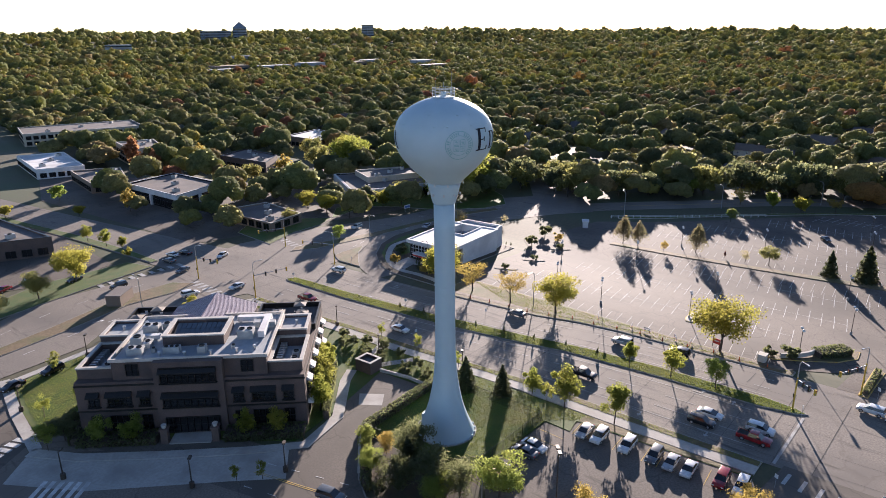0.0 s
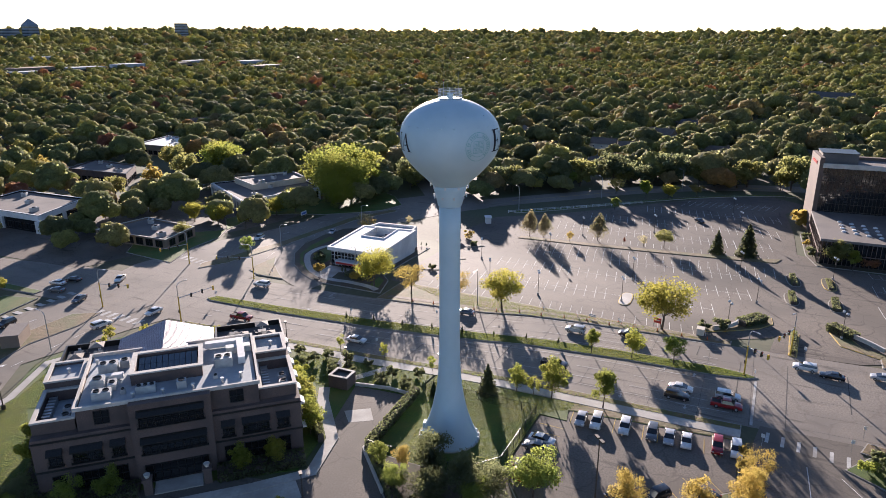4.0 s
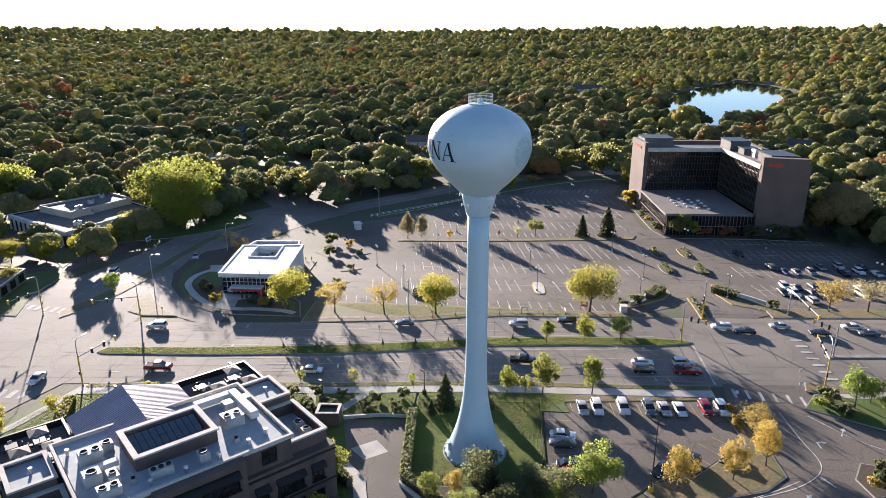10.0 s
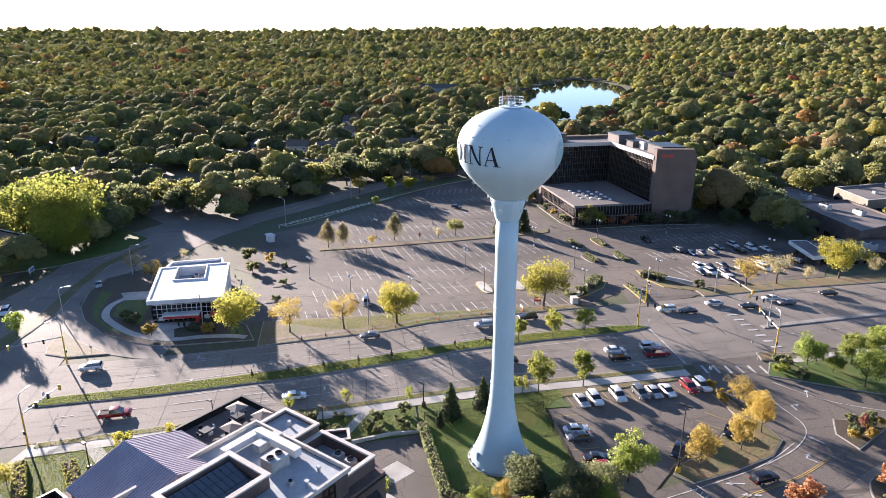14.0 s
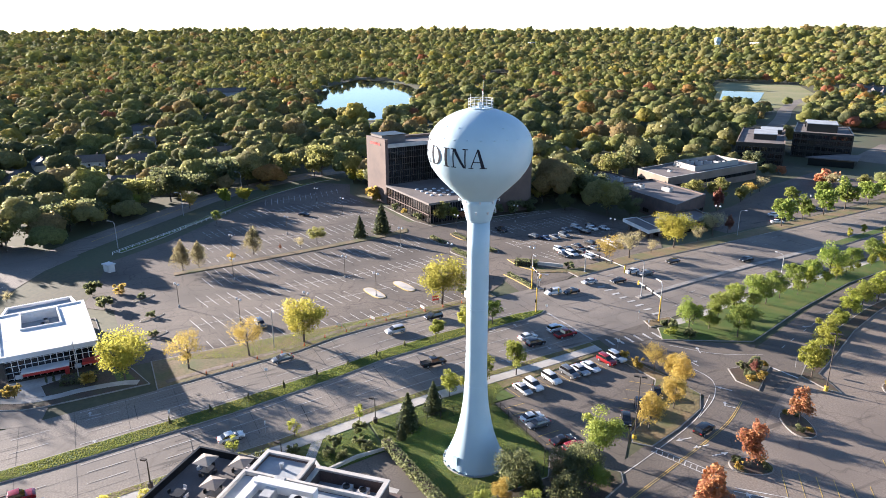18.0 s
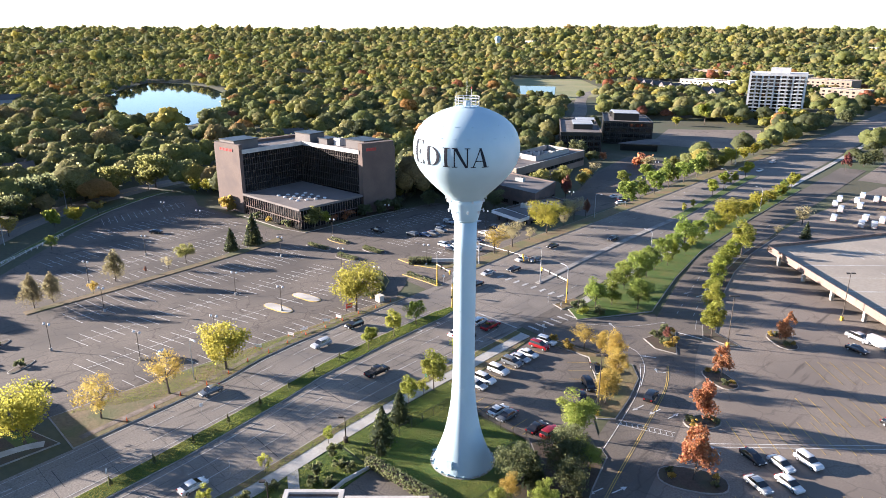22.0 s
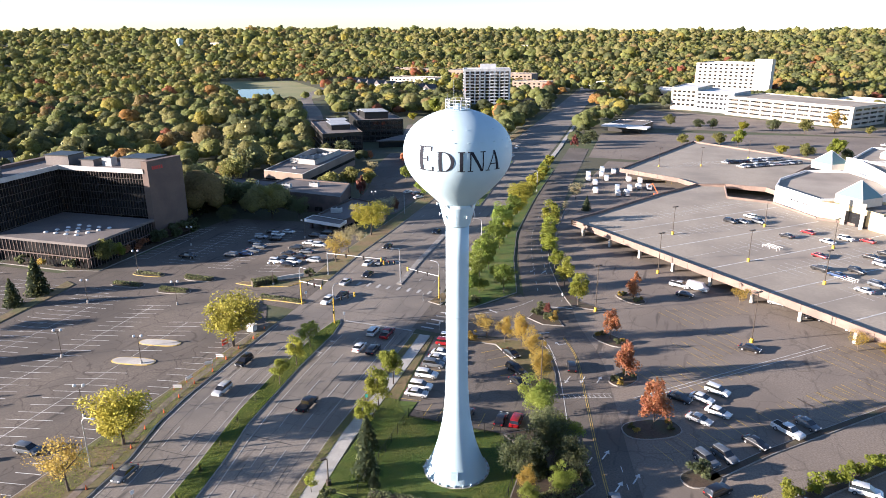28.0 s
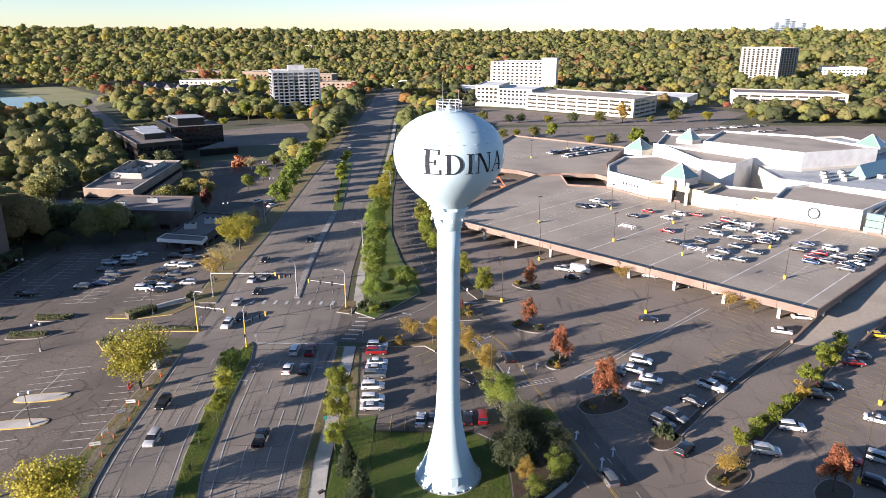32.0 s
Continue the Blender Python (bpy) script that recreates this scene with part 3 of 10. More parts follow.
laid("paths_brick_building", "pale concrete paths round the brick building", "pavement", quads([(52, -50), (47, -42), (37, -31.5), (27, -21.7), (19.5, -15.6), (10, -18.2), (0, -27.5), (-4, -30)], 2.2) + quads([(46, -82), (49, -66), (51, -50)], 2) + quads([(-15, -80), (0, -84.5), (14, -90.5), (27, -83), (46, -80)], 1.8) + quads([(-18, -22), (-9.5, -27)], 1.8) + quads([(-18, -34), (-10, -32)], 1.8) + quads([(-13, -70), (-2, -62)], 2.4), M_WALK, 0.13, 0.1)
island("bed_lot_east", "dry grass bed with golden trees between lot and ring road", "planting bed", [(6.6, 28.8), (9, 27), (11.6, 29.3), (9.5, 38), (6.6, 46.5), (2.5, 51), (-4, 50.8), (-12, 49.2), (-19.4, 47.4), (-21.3, 46.2), (-6.3, 47.2), (3.7, 36.2)], M_DRYGRASS, M_KERB)
island("lawn_northeast", "grass strip with rows of young trees", "lawn", [(-25.4, 66.5), (-19.8, 62.5), (-9.2, 80.8), (-17, 109), (-23, 138), (-28, 193), (-32, 258), (-38.5, 258), (-32.5, 183), (-29.3, 134), (-27.2, 98), (-24.4, 74)], M_GRASS, M_KERB)
island("bed_ring_median", "planted strip with a row of small trees", "planting bed", [(4.3, 80.5), (6.8, 75.6), (13, 75.2), (15.6, 76.4), (12.5, 78), (8, 80), (4, 92), (-2, 108), (-6.5, 125), (-10.2, 146), (-12, 175), (-13.8, 175), (-12.4, 146), (-9.5, 125), (-5, 106), (0.5, 90)], M_MULCH, M_KERB)
island("bed_triangle", "mulched triangle island with low shrubs", "planting bed", [(-2.6, 64.6), (-1, 72.0), (1.0, 73.6), (7.0, 62.6), (2.0, 61.7)], M_MULCH, M_KERB)
for x, y, rx, ry, rz in ((30, 22.6, 5.6, 3.2, 28), (23.4, 40, 3.6, 2.4, 60), (18.6, 58.4, 4.6, 2.6, -30), (21, 86.5, 4.6, 2.6, -38), (38.4, 10.6, 3.6, 2.4, 40), (46, 0.8, 4.6, 3.0, 44), (61, -3.2, 4.0, 2.6, 44)):
    island("bed_mall_lot", "mulched kerbed island with a single tree", "planting bed", oval(x, y, rx, ry, rz, 18, 0.8), M_MULCH, M_KERB)
island("bed_ramp_foot", "narrow mulch strip between lot and ramp drive", "planting bed", strip([(39.5, 10.5), (49.5, 22), (79.5, 52)], 1.6), M_MULCH, M_KERB)
island("bed_hedge_strip", "planted strip with yellowing shrubs along the drive", "planting bed", strip([(48, 4), (57, 14), (67, 24), (80, 38), (94, 54)], 2.6), M_MULCH, M_KERB)
island("bed_median_lot", "grass strip with trees across the empty lot", "planting bed", [(-129.5, -34), (-131.5, -10), (-134.5, 15), (-139, 42), (-141.5, 51.5), (-137, 50), (-135.2, 42), (-131.5, 15), (-128.5, -10), (-126.6, -34)], M_DRYGRASS, M_DRYGRASS, kerb_label="worn grass edge")
island("bed_hotel_front", "planting bed along the hotel front with pale kerb", "planting bed", [(-177, 57), (-150, 58.5), (-139.5, 61.5), (-141, 93), (-139.8, 112), (-144, 112), (-146, 93), (-145, 64), (-178, 61)], M_MULCH, M_KERB)
for poly in ([(-90, 64), (-81, 62.6), (-72.5, 64.5), (-68.4, 72), (-71, 74), (-74, 69), (-81, 66), (-89, 66)], [(-76.5, 54), (-61.5, 53.8), (-61, 55.6), (-76, 56.2)], [(-85, 50), (-80, 50.4), (-75, 47.6), (-70.4, 42), (-66.8, 36.4), (-67.6, 34.6), (-70.6, 36.8), (-74.6, 41), (-80.6, 44.6)]):
    island("bed_entrance", "raised bed in a yellow painted kerb", "planting bed", poly, M_DRYGRASS, M_YKERB, kerb_label="worn yellow painted kerb")
for x, y, rz in ((-104.5, 54.6, 5), (-104, 65.4, 0), (-121.7, 55, 8), (-122.5, 64.4, 5)):
    island("bed_aisle", "small raised aisle bed with low shrubs", "planting bed", oval(x, y, 5.4, 1.9, rz, 16, 0.7), M_MULCH, M_YKERB if x < -110 and y > 60 else M_KERB)
for x, y in ((-81, 14), (-82.2, 23.7)):
    island("lot_island", "bare concrete lot island with yellow kerb", "lot island", oval(x, y, 5.6, 1.7, 4, 18, 0.7), M_WALK, M_YKERB, kerb_label="worn yellow painted kerb")
for x, y, rz in ((-93.3, -43.3, -55), (-110.8, -44.2, -55), (-79, -44, -60)):
    island("bed_hedge", "long narrow bed with clipped shrubs", "planting bed", oval(x, y, 3.6, 1.2, rz, 14, 0.7), M_MULCH, M_KERB)
island("lawn_bank", "shaded lawn and planting round the bank building", "lawn", [(-52.6, -66), (-53.2, -70), (-56.3, -76.4), (-61.8, -83.6), (-71.2, -90.8), (-82.2, -95.6), (-95.7, -97.8), (-108, -97), (-116, -88), (-112, -78), (-104, -72), (-101, -56.5), (-66, -53.6), (-62.5, -50), (-53, -47)], M_MULCH, M_KERB)
laid("grass_bank", "patchy grass beside the bank drive", "lawn", [[(-58.5, -75.5), (-63, -82), (-71.5, -88.6), (-82.5, -92.4), (-96, -94.5), (-94, -91), (-83, -89.8), (-72.5, -88), (-65.6, -83.2), (-59.6, -76)], [(-66, -76), (-73, -84.5), (-81, -86), (-90, -84), (-92.6, -78.4)], [(-64, -54), (-57, -53), (-56.4, -49.6), (-62, -51.2)]], M_GRASS, 0.19, 0.03)
road("road_slip", "curving slip lane from the side street to the avenue", quads(curve([(-112, -103), (-96, -102), (-82.6, -99.6), (-69, -92.4), (-60.5, -86.4), (-55, -79.8), (-51, -72), (-49.6, -66)]), [7] * 42 + [5]), M_ROAD, 0.024)
laid("path_bank", "curved pale footpath in front of the bank", "pavement", quads(curve([(-88, -85.4), (-81.5, -87.6), (-73.4, -86.4), (-66.8, -82.2), (-60.7, -76.5), (-57, -70.4), (-55.9, -64.8), (-56.4, -59.5), (-55.9, -52.7), (-54.6, -49.1)]), 1.9), M_WALK, 0.21, 0.1)
laid("plaza_bank", "pale concrete plaza at the bank entrance", "pavement", [[(-66.2, -73.2), (-66.2, -62), (-64, -62), (-62, -67), (-57.2, -66), (-57.6, -72)], [(-92.7, -88.4), (-93.5, -78.2), (-85.5, -78), (-85.5, -85.2)]], M_WALK, 0.2, 0.1)
island("lawn_clinic", "shaded lawn between the street and the medical building", "lawn", [(-84, -132), (-98, -136), (-109.8, -138), (-117, -128.5), (-122.5, -116), (-131, -105.5), (-138.5, -98.5), (-150, -95.5), (-162, -106), (-167, -114), (-172, -130), (-162, -148), (-145, -131.5), (-111, -144.5), (-98, -146)], M_GRASS, M_KERB)
island("corner_southwest", "dry grass splitter island", "verge", [(-49.7, -87.4), (-50.2, -78.4), (-54.1, -83.2), (-59.4, -89), (-65.4, -93.4), (-55.7, -93.6), (-52, -92.6)], M_DRYGRASS, M_KERB)
island("verge_perimeter", "pale kerb and grass edge of the curving street", "verge", strip(curve([(-160, -48), (-172, -34), (-193, -14), (-220, 16), (-238, 44), (-241, 56)]), 2.4), M_GRASS, M_WALK)
island("lawn_southwest", "lawn on the far corner of the crossing", "lawn", [(-46, -119), (-60, -124.5), (-74, -126), (-84, -132), (-60, -150), (-47, -140)], M_GRASS, M_KERB)
island("lawn_south", "lawn with a yellow tree by the crossing", "lawn", [(-9, -128), (12, -124), (40, -118), (60, -110), (60, -120), (20, -138), (-6, -138)], M_GRASS, M_KERB)
laid("meadow_far", "pale open field beyond the woods", "field", [[(-420, 720), (-520, 860), (-330, 900), (-250, 760)], [(-640, 790), (-540, 830), (-424, 706), (-368, 610), (-360, 520), (-398, 496), (-470, 580), (-560, 680)]], M_FIELD, 0.02)
road("road_north_west", "curving street leading off between field and offices", quads(curve([(-222, 352), (-262, 414), (-304, 482), (-352, 552), (-400, 640), (-430, 760)]), 12), M_ROAD, 0.03)
for name, poly in (("lake", [(-500, 124), (-600, 156), (-700, 184), (-760, 213), (-823, 246), (-930, 325), (-880, 354), (-794, 350), (-700, 322), (-560, 256), (-482, 204), (-456, 166), (-468, 132)]), ("lake", [(-837, 482), (-930, 560), (-1018, 627), (-930, 625), (-850, 570), (-776, 509)]), ("pond", [(-530, 668), (-486, 690), (-424, 604), (-366, 516), (-392, 504), (-452, 574)])):
    laid(name, "still lake reflecting the pale sky", "lake", [poly], M_WATER, 0.1)


# ---- road markings ----
def markings(parent, polys, mat, name, label, top=0.045):
    me = draped(polys, top)
    me.materials.append(mat)
    return part(name, me, parent, label, kind="stuff")


def dash(line, w=0.15, on=3.0, off=6.0, start=0.0):
    out = []
    for (x0, y0), (x1, y1) in zip(line, line[1:]):
        l = math.hypot(x1 - x0, y1 - y0)
        s = start
        while s + on < l:
            a, b = s / l, (s + on) / l
            out.append(strip([(x0 + (x1 - x0) * a, y0 + (y1 - y0) * a), (x0 + (x1 - x0) * b, y0 + (y1 - y0) * b)], w))
            s += on + off
    return out


def lane(a, b, f, y0, y1, step=11):
    n = int((y1 - y0) / step)
    return [(xat(a, y) * (1 - f) + xat(b, y) * f, y) for y in [y0 + (y1 - y0) * i / n for i in range(n + 1)]]


white, solid = [], []
for f in (0.36, 0.62):
    white += dash(lane(MED_E, E_KERB, f, -80, 40))
for f in (0.34, 0.67):
    white += dash(lane(MED_W, W_KERB, f, -80, 40))
    white += dash(lane(W_KERB, [(-52, 76), (-56, 168), (-66, 332), (-92, 739)], f, 80, 460))
for f in (0.36, 0.68):
    white += dash(lane([(-43, 76), (-49, 168), (-60, 332), (-85, 739)], E_KERB, f, 80, 460))
solid += quads(lane(MED_E, E_KERB, 0.12, -60, 40), 0.16) + quads(lane(MED_E, E_KERB, 0.8, -5, 44), 0.16)
solid += quads(lane(MED_W, W_KERB, 0.08, -60, 40), 0.14) + quads(lane(MED_W, W_KERB, 0.93, -60, 40), 0.14)
solid += [strip([(-45.5, 48), (-27.5, 48)], 0.5)]
for i in range(9):
    white.append([(-32.7 - 3.1 * i, 71.5), (-31.9 - 3.1 * i, 71.5), (-31.9 - 3.1 * i, 74.1), (-32.7 - 3.1 * i, 74.1)])
for i in range(6):
    white.append([(-26.2 + 0.4 * i, 50.6 + 2.5 * i), (-22.8 + 0.4 * i, 50.4 + 2.5 * i), (-22.8 + 0.4 * i, 51.0 + 2.5 * i), (-26.2 + 0.4 * i, 51.2 + 2.5 * i)])
for i in range(9):
    white.append([(-52 - 0.3 * i, -108 - 2.4 * i), (-49 - 0.3 * i, -108 - 2.4 * i), (-49 - 0.3 * i, -106.8 - 2.4 * i), (-52 - 0.3 * i, -106.8 - 2.4 * i)])
    white.append([(-16 + 3 * i, -124.6), (-14.7 + 3 * i, -124.6), (-14.7 + 3 * i, -121.8), (-16 + 3 * i, -121.8)])
for i in range(7):
    white.append([(-11.5, -90 - 2.4 * i), (-8.5, -90 - 2.4 * i), (-8.5, -91.2 - 2.4 * i), (-11.5, -91.2 - 2.4 * i)])


def arrow(x, y, deg, bent=0):
    """A painted lane arrow, straight or turning."""
    c, s = math.cos(radians(deg)), math.sin(radians(deg))
    shapes = [[(-0.12, -1.6), (0.12, -1.6), (0.12, 0.5), (-0.12, 0.5)], [(-0.5, 0.5), (0.5, 0.5), (0, 1.6)]]
    if bent:
        shapes = [[(-0.12, -1.6), (0.12, -1.6), (0.12, 0.4), (-0.12, 0.4)], [(0, 0.4), (0.0, 0.15), (bent * 0.9, 0.15), (bent * 0.9, 0.4)], [(bent * 0.9, -0.2), (bent * 0.9, 0.75), (bent * 1.7, 0.27)]]
    return [[(x + px * c - py * s, y + px * s + py * c) for px, py in sh] for sh in shapes]


for x, y, d, b in ((-29.5, 36, 0, 1), (-28.3, 24, 0, 1), (-42.4, 30, 0, -1), (-42, 36, 0, -1), (-34.3, -58, 0, -1), (-45, -58, 180, 1)):
    white += arrow(x, y, d, b)
M_FADED = speckled("faded_lane_paint", (0.34, 0.335, 0.32), (0.50, 0.495, 0.475), 1.5, (0.25, 0.24, 0.22), 0.3, relief=0)
markings(avenue, white, M_FADED, "lane_marking", "worn white lane dashes, crossings and arrows")
markings(avenue, solid, M_FADED, "edge_line", "faded white edge line")
# darker patches and slab joints in the avenue
joints = []
for y in range(-250, 460, 9):
    if abs(y - 60) > 12:
        joints += [strip([(xat(W_KERB, y) + 0.4, y), (xat(E_KERB, y) - 0.4, y + 0.6)], 0.07)]
for f in (0.09, 0.26, 0.58, 0.75, 0.92):
    joints += quads(lane(W_KERB, E_KERB, f, -250, 330, 20), 0.06)
M_JOINT = speckled("tar_joint", (0.05, 0.046, 0.042), (0.075, 0.07, 0.065), 2.0, relief=0)
markings(avenue, joints, M_JOINT, "slab_joint", "dark tar-filled slab joints", 0.02)

# stalls of the empty lot: double rows along the avenue
stall = []
for x, y0, y1 in ((-81, -34, 36), (-99, -30, 44), (-116, -26, 46), (-150, -26, 48), (-168, -18, 50), (-190, 0, 50)):
    stall.append(strip([(x, y0), (x - 3.2, y1)], 0.11))
    n = int((y1 - y0) / 2.75)
    for i in range(n + 1):
        y = y0 + (y1 - y0) * i / n
        cx = x - 3.2 * i / n
        if x == -81 and (abs(y - 14) < 3.5 or abs(y - 23.7) < 3.5):
            continue
        stall.append(strip([(cx - 5.0, y - 0.9), (cx + 5.0, y + 0.9)], 0.12))
for i in range(28):
    stall.append(strip([(-64.2, -38 + 2.75 * i), (-69, -38.8 + 2.75 * i)], 0.12))
    stall.append(strip([(-121.5, -24 + 2.75 * i), (-126.6 - 0.14 * i, -24.8 + 2.75 * i)], 0.12))
    stall.append(strip([(-134 - 0.16 * i, -22 + 2.6 * i), (-139 - 0.16 * i, -22.8 + 2.6 * i)], 0.12))
stall += [strip([(-206, 12), (-216, 50)], 0.11)] + [strip([(-202 - 0.5 * i, 12 + 2.7 * i), (-212 - 0.5 * i, 14.4 + 2.7 * i)], 0.12) for i in range(14)]
markings(lot_w, stall, M_WHITE, "stall_line", "worn white stall lines", 0.03)
stall = []
for x in (-86, -104, -122, -134):
    n = 16 if x > -130 else 14
    stall.append(strip([(x, 76), (x - 2, 76 + 2.75 * n)], 0.11))
    for i in range(n + 1):
        stall.append(strip([(x - 5 - 0.12 * i, 75.6 + 2.75 * i), (x + (5 if x > -130 else 0) - 0.12 * i, 76.4 + 2.75 * i)], 0.12))
markings(lot_h, stall, M_WHITE, "stall_line", "worn white stall lines", 0.04)
stall = [strip([(-18.2 - 0.11 * i, 17.6 + 2.58 * i), (-13.4 - 0.11 * i, 18.1 + 2.58 * i)], 0.11) for i in range(12)] + [strip([(-11 + 2.7 * i, 13), (-11 + 2.7 * i, 17.8)], 0.11) for i in range(6)] + [strip([(-4.2 + 2.3 * i, 45.6 - 3 * i), (-8.2 + 2.3 * i, 42 - 3 * i)], 0.11) for i in range(5)]
stall += [strip([(3.2 + 0.9 * i, 33.2 - 1.4 * i), (5.2 + 0.8 * i, 30.6 - 1.1 * i)], 0.12) for i in range(4)]
markings(lot_t, stall, M_YELLOW, "stall_line", "worn yellow stall lines", 0.055)
stall = []
for k, (x, y) in enumerate(((30, 40), (36, 58), (32, 76), (60, 40), (66, 62))):
    for i in range(9 if k != 1 else 7):
        px, py = x + 2.6 * i * 0.72, y + 2.6 * i * 0.69
        stall.append(strip([(px - 3.6, py + 3.6), (px + 3.6, py - 3.6)], 0.11))
stall += [strip([(34 + 2.0 * i, 14 + 2.0 * i), (30.5 + 2.0 * i, 17.5 + 2.0 * i)], 0.11) for i in range(18)]
stall += [strip([(66 + 2.0 * i, 14 + 2.0 * i), (69.6 + 2.0 * i, 10.4 + 2.0 * i)], 0.11) for i in range(20)]
stall += [strip([(62 + 2.0 * i, -12 + 2.0 * i), (69 + 2.0 * i, -19 + 2.0 * i)], 0.11) for i in range(20)]
stall += [strip([(-4 + 2.7 * i, 210), (-4 + 2.7 * i, 219)], 0.12) for i in range(14)] + [strip([(-8 + 2.7 * i, 240), (-8 + 2.7 * i, 249)], 0.12) for i in range(14)]
markings(lot_m, stall, M_YELLOW, "stall_line", "faded yellow stall lines", 0.03)
solid = [strip([(26, 33), (60, 66), (66, 72)], 0.16), strip([(26.6, 32.2), (60.8, 65.2), (67, 71)], 0.16)]
markings(lot_m, solid, M_WHITE, "aisle_line", "thin white aisle lines", 0.03)
ringline = curve([(29.6, -16), (22, 10), (17.4, 28), (12.6, 46), (8, 56)])
yel = quads(ringline, 0.12) + quads([(x + 0.35, y) for x, y in ringline], 0.12)
wh = quads([(x - 4.6, y - 1.4) for x, y in curve([(30, -16), (22.4, 10), (18, 28), (13.4, 44), (8, 54)])][8:], 0.12)
wh += dash(curve([(27, -16), (19.4, 6)], 1), 0.12, 1.6, 3) + dash([(33, -14), (25, 12)], 0.12, 1.6, 3)
wh += dash(curve([(-4, 84), (-12, 113), (-18, 142), (-23, 195)], 4), 0.12, 2, 4) + dash(curve([(-0.5, 86), (-8.5, 113), (-14.8, 142), (-20, 195)], 4), 0.12, 2, 4)
wh += quads(curve([(-18, 57), (-9, 57.5), (-1, 57.8), (4.5, 52.5), (8.5, 44)]), 0.14) + quads(curve([(-17, 62), (-9, 68), (-3.6, 77)]), 0.12)
wh += [strip([(12, 29.6), (21.6, 33.2)], 0.12), strip([(12.4, 28.2), (22, 31.8)], 0.12)] + [strip([(12.6 + 0.95 * i, 29.5 + 0.35 * i), (13.2 + 0.95 * i, 28.7 + 0.35 * i)], 0.14) for i in range(10)]
wh += [strip([(7.2, 74.4), (1.4, 73.6)], 0.35)]
for x, y, d, b in ((12.4, 36, 170, 0), (15.4, 37, 170, 0), (18.6, 38.2, -10, 0), (20.5, 9, 165, 0), (23, 12, -15, 0), (26, 4, -15, 0), (28.5, 7, -15, 0), (8, 52, 130, 1), (3, 57, 120, 0), (-8, 60, 90, 1), (-12, 66, 60, 0), (-9, 100, 165, 0), (-5.5, 100, -15, 0), (29, 33, 60, 0)):
    wh += arrow(x, y, d, b)
markings(ring, yel, M_YELLOW, "centre_line", "double yellow centre line", 0.05)
markings(ring, wh, M_WHITE, "lane_marking", "white turn arrows and edge lines", 0.05)
wh = dash(curve([(-60, -112), (-90, -111), (-120, -108), (-150, -90)], 3), 0.14, 3, 6) + dash(curve([(-62, -95), (-80, -100), (-100, -99), (-140, -80)], 3), 0.14, 3, 6)
markings(west_street, wh, M_WHITE, "lane_marking", "white lane dashes", 0.05)
wh = dash(curve([(0, -97), (26, -95), (60, -88), (110, -84)], 3), 0.14, 3, 6) + dash(curve([(0, -115), (26, -113), (60, -100), (110, -93)], 3), 0.14, 3, 6) + arrow(20, -98, 80)
markings(east_street, wh, M_WHITE, "lane_marking", "white lane dashes", 0.05)
markings(perimeter, quads(curve([(-178, -56), (-200, -34), (-229, -4), (-250, 32), (-262, 75)]), 0.3), M_YELLOW, "centre_line", "yellow centre line", 0.05)
laid("court_crossing", "white zebra bars across the drive", "crossing", [[(48.4 + 0.9 * i, -33.6 - 1.1 * i), (51.6 + 0.9 * i, -31 - 1.1 * i), (52.1 + 0.9 * i, -31.6 - 1.1 * i), (48.9 + 0.9 * i, -34.2 - 1.1 * i)] for i in range(6)] + [[(49 + 1.5 * i, -55 + 0.6 * i), (50 + 1.5 * i, -54.6 + 0.6 * i), (51.2 + 1.5 * i, -57 + 0.6 * i), (50.2 + 1.5 * i, -57.4 + 0.6 * i)] for i in range(5)], M_WHITE, 0.06)
laid("court_patch", "pale concrete pad in the court", "paving", [[(-1.5, -17.5), (1.5, -21.5), (4.5, -18.5), (1.8, -14.8)]], M_WALK, 0.02)

# tar-filled joints across and along the avenue
jr = random.Random(12)
seams = []
for k in range(34):
    y = -80 + 9.6 * k + jr.uniform(-1, 1)
    xa, xb = (xat(W_KERB, y), xat(MED_W, y)) if jr.random() < 0.5 and y < 44 else ((xat(MED_E, y), xat(E_KERB, y)) if y < 44 else (xat(W_KERB, y), xat(E_KERB, y)))
    a, b = sorted((jr.uniform(0, 0.35), jr.uniform(0.6, 1.0)))
    w = jr.choice([0.08, 0.1, 0.16])
    seams.append(strip([(xa + (xb - xa) * a + 0.3, y), (xa + (xb - xa) * b - 0.3, y + jr.uniform(-0.4, 0.4))], w))
for f in (0.27, 0.52, 0.77):
    for a, b in ((W_KERB, MED_W), (MED_E, E_KERB)):
        for k in range(4):
            y = -78 + 30 * k + jr.uniform(0, 4)
            y2 = y + jr.uniform(4, 12)
            seams.append(strip([(xat(a, y) * (1 - f) + xat(b, y) * f, y), (xat(a, y2) * (1 - f) + xat(b, y2) * f, y2)], 0.09))
laid("tar_seams", "dark tar seams and patches across the avenue", "tar seams", seams, M_TAR, 0.03, kind="stuff")


# ---- trees ----
def rnd(seed):
    return np.random.default_rng(seed)


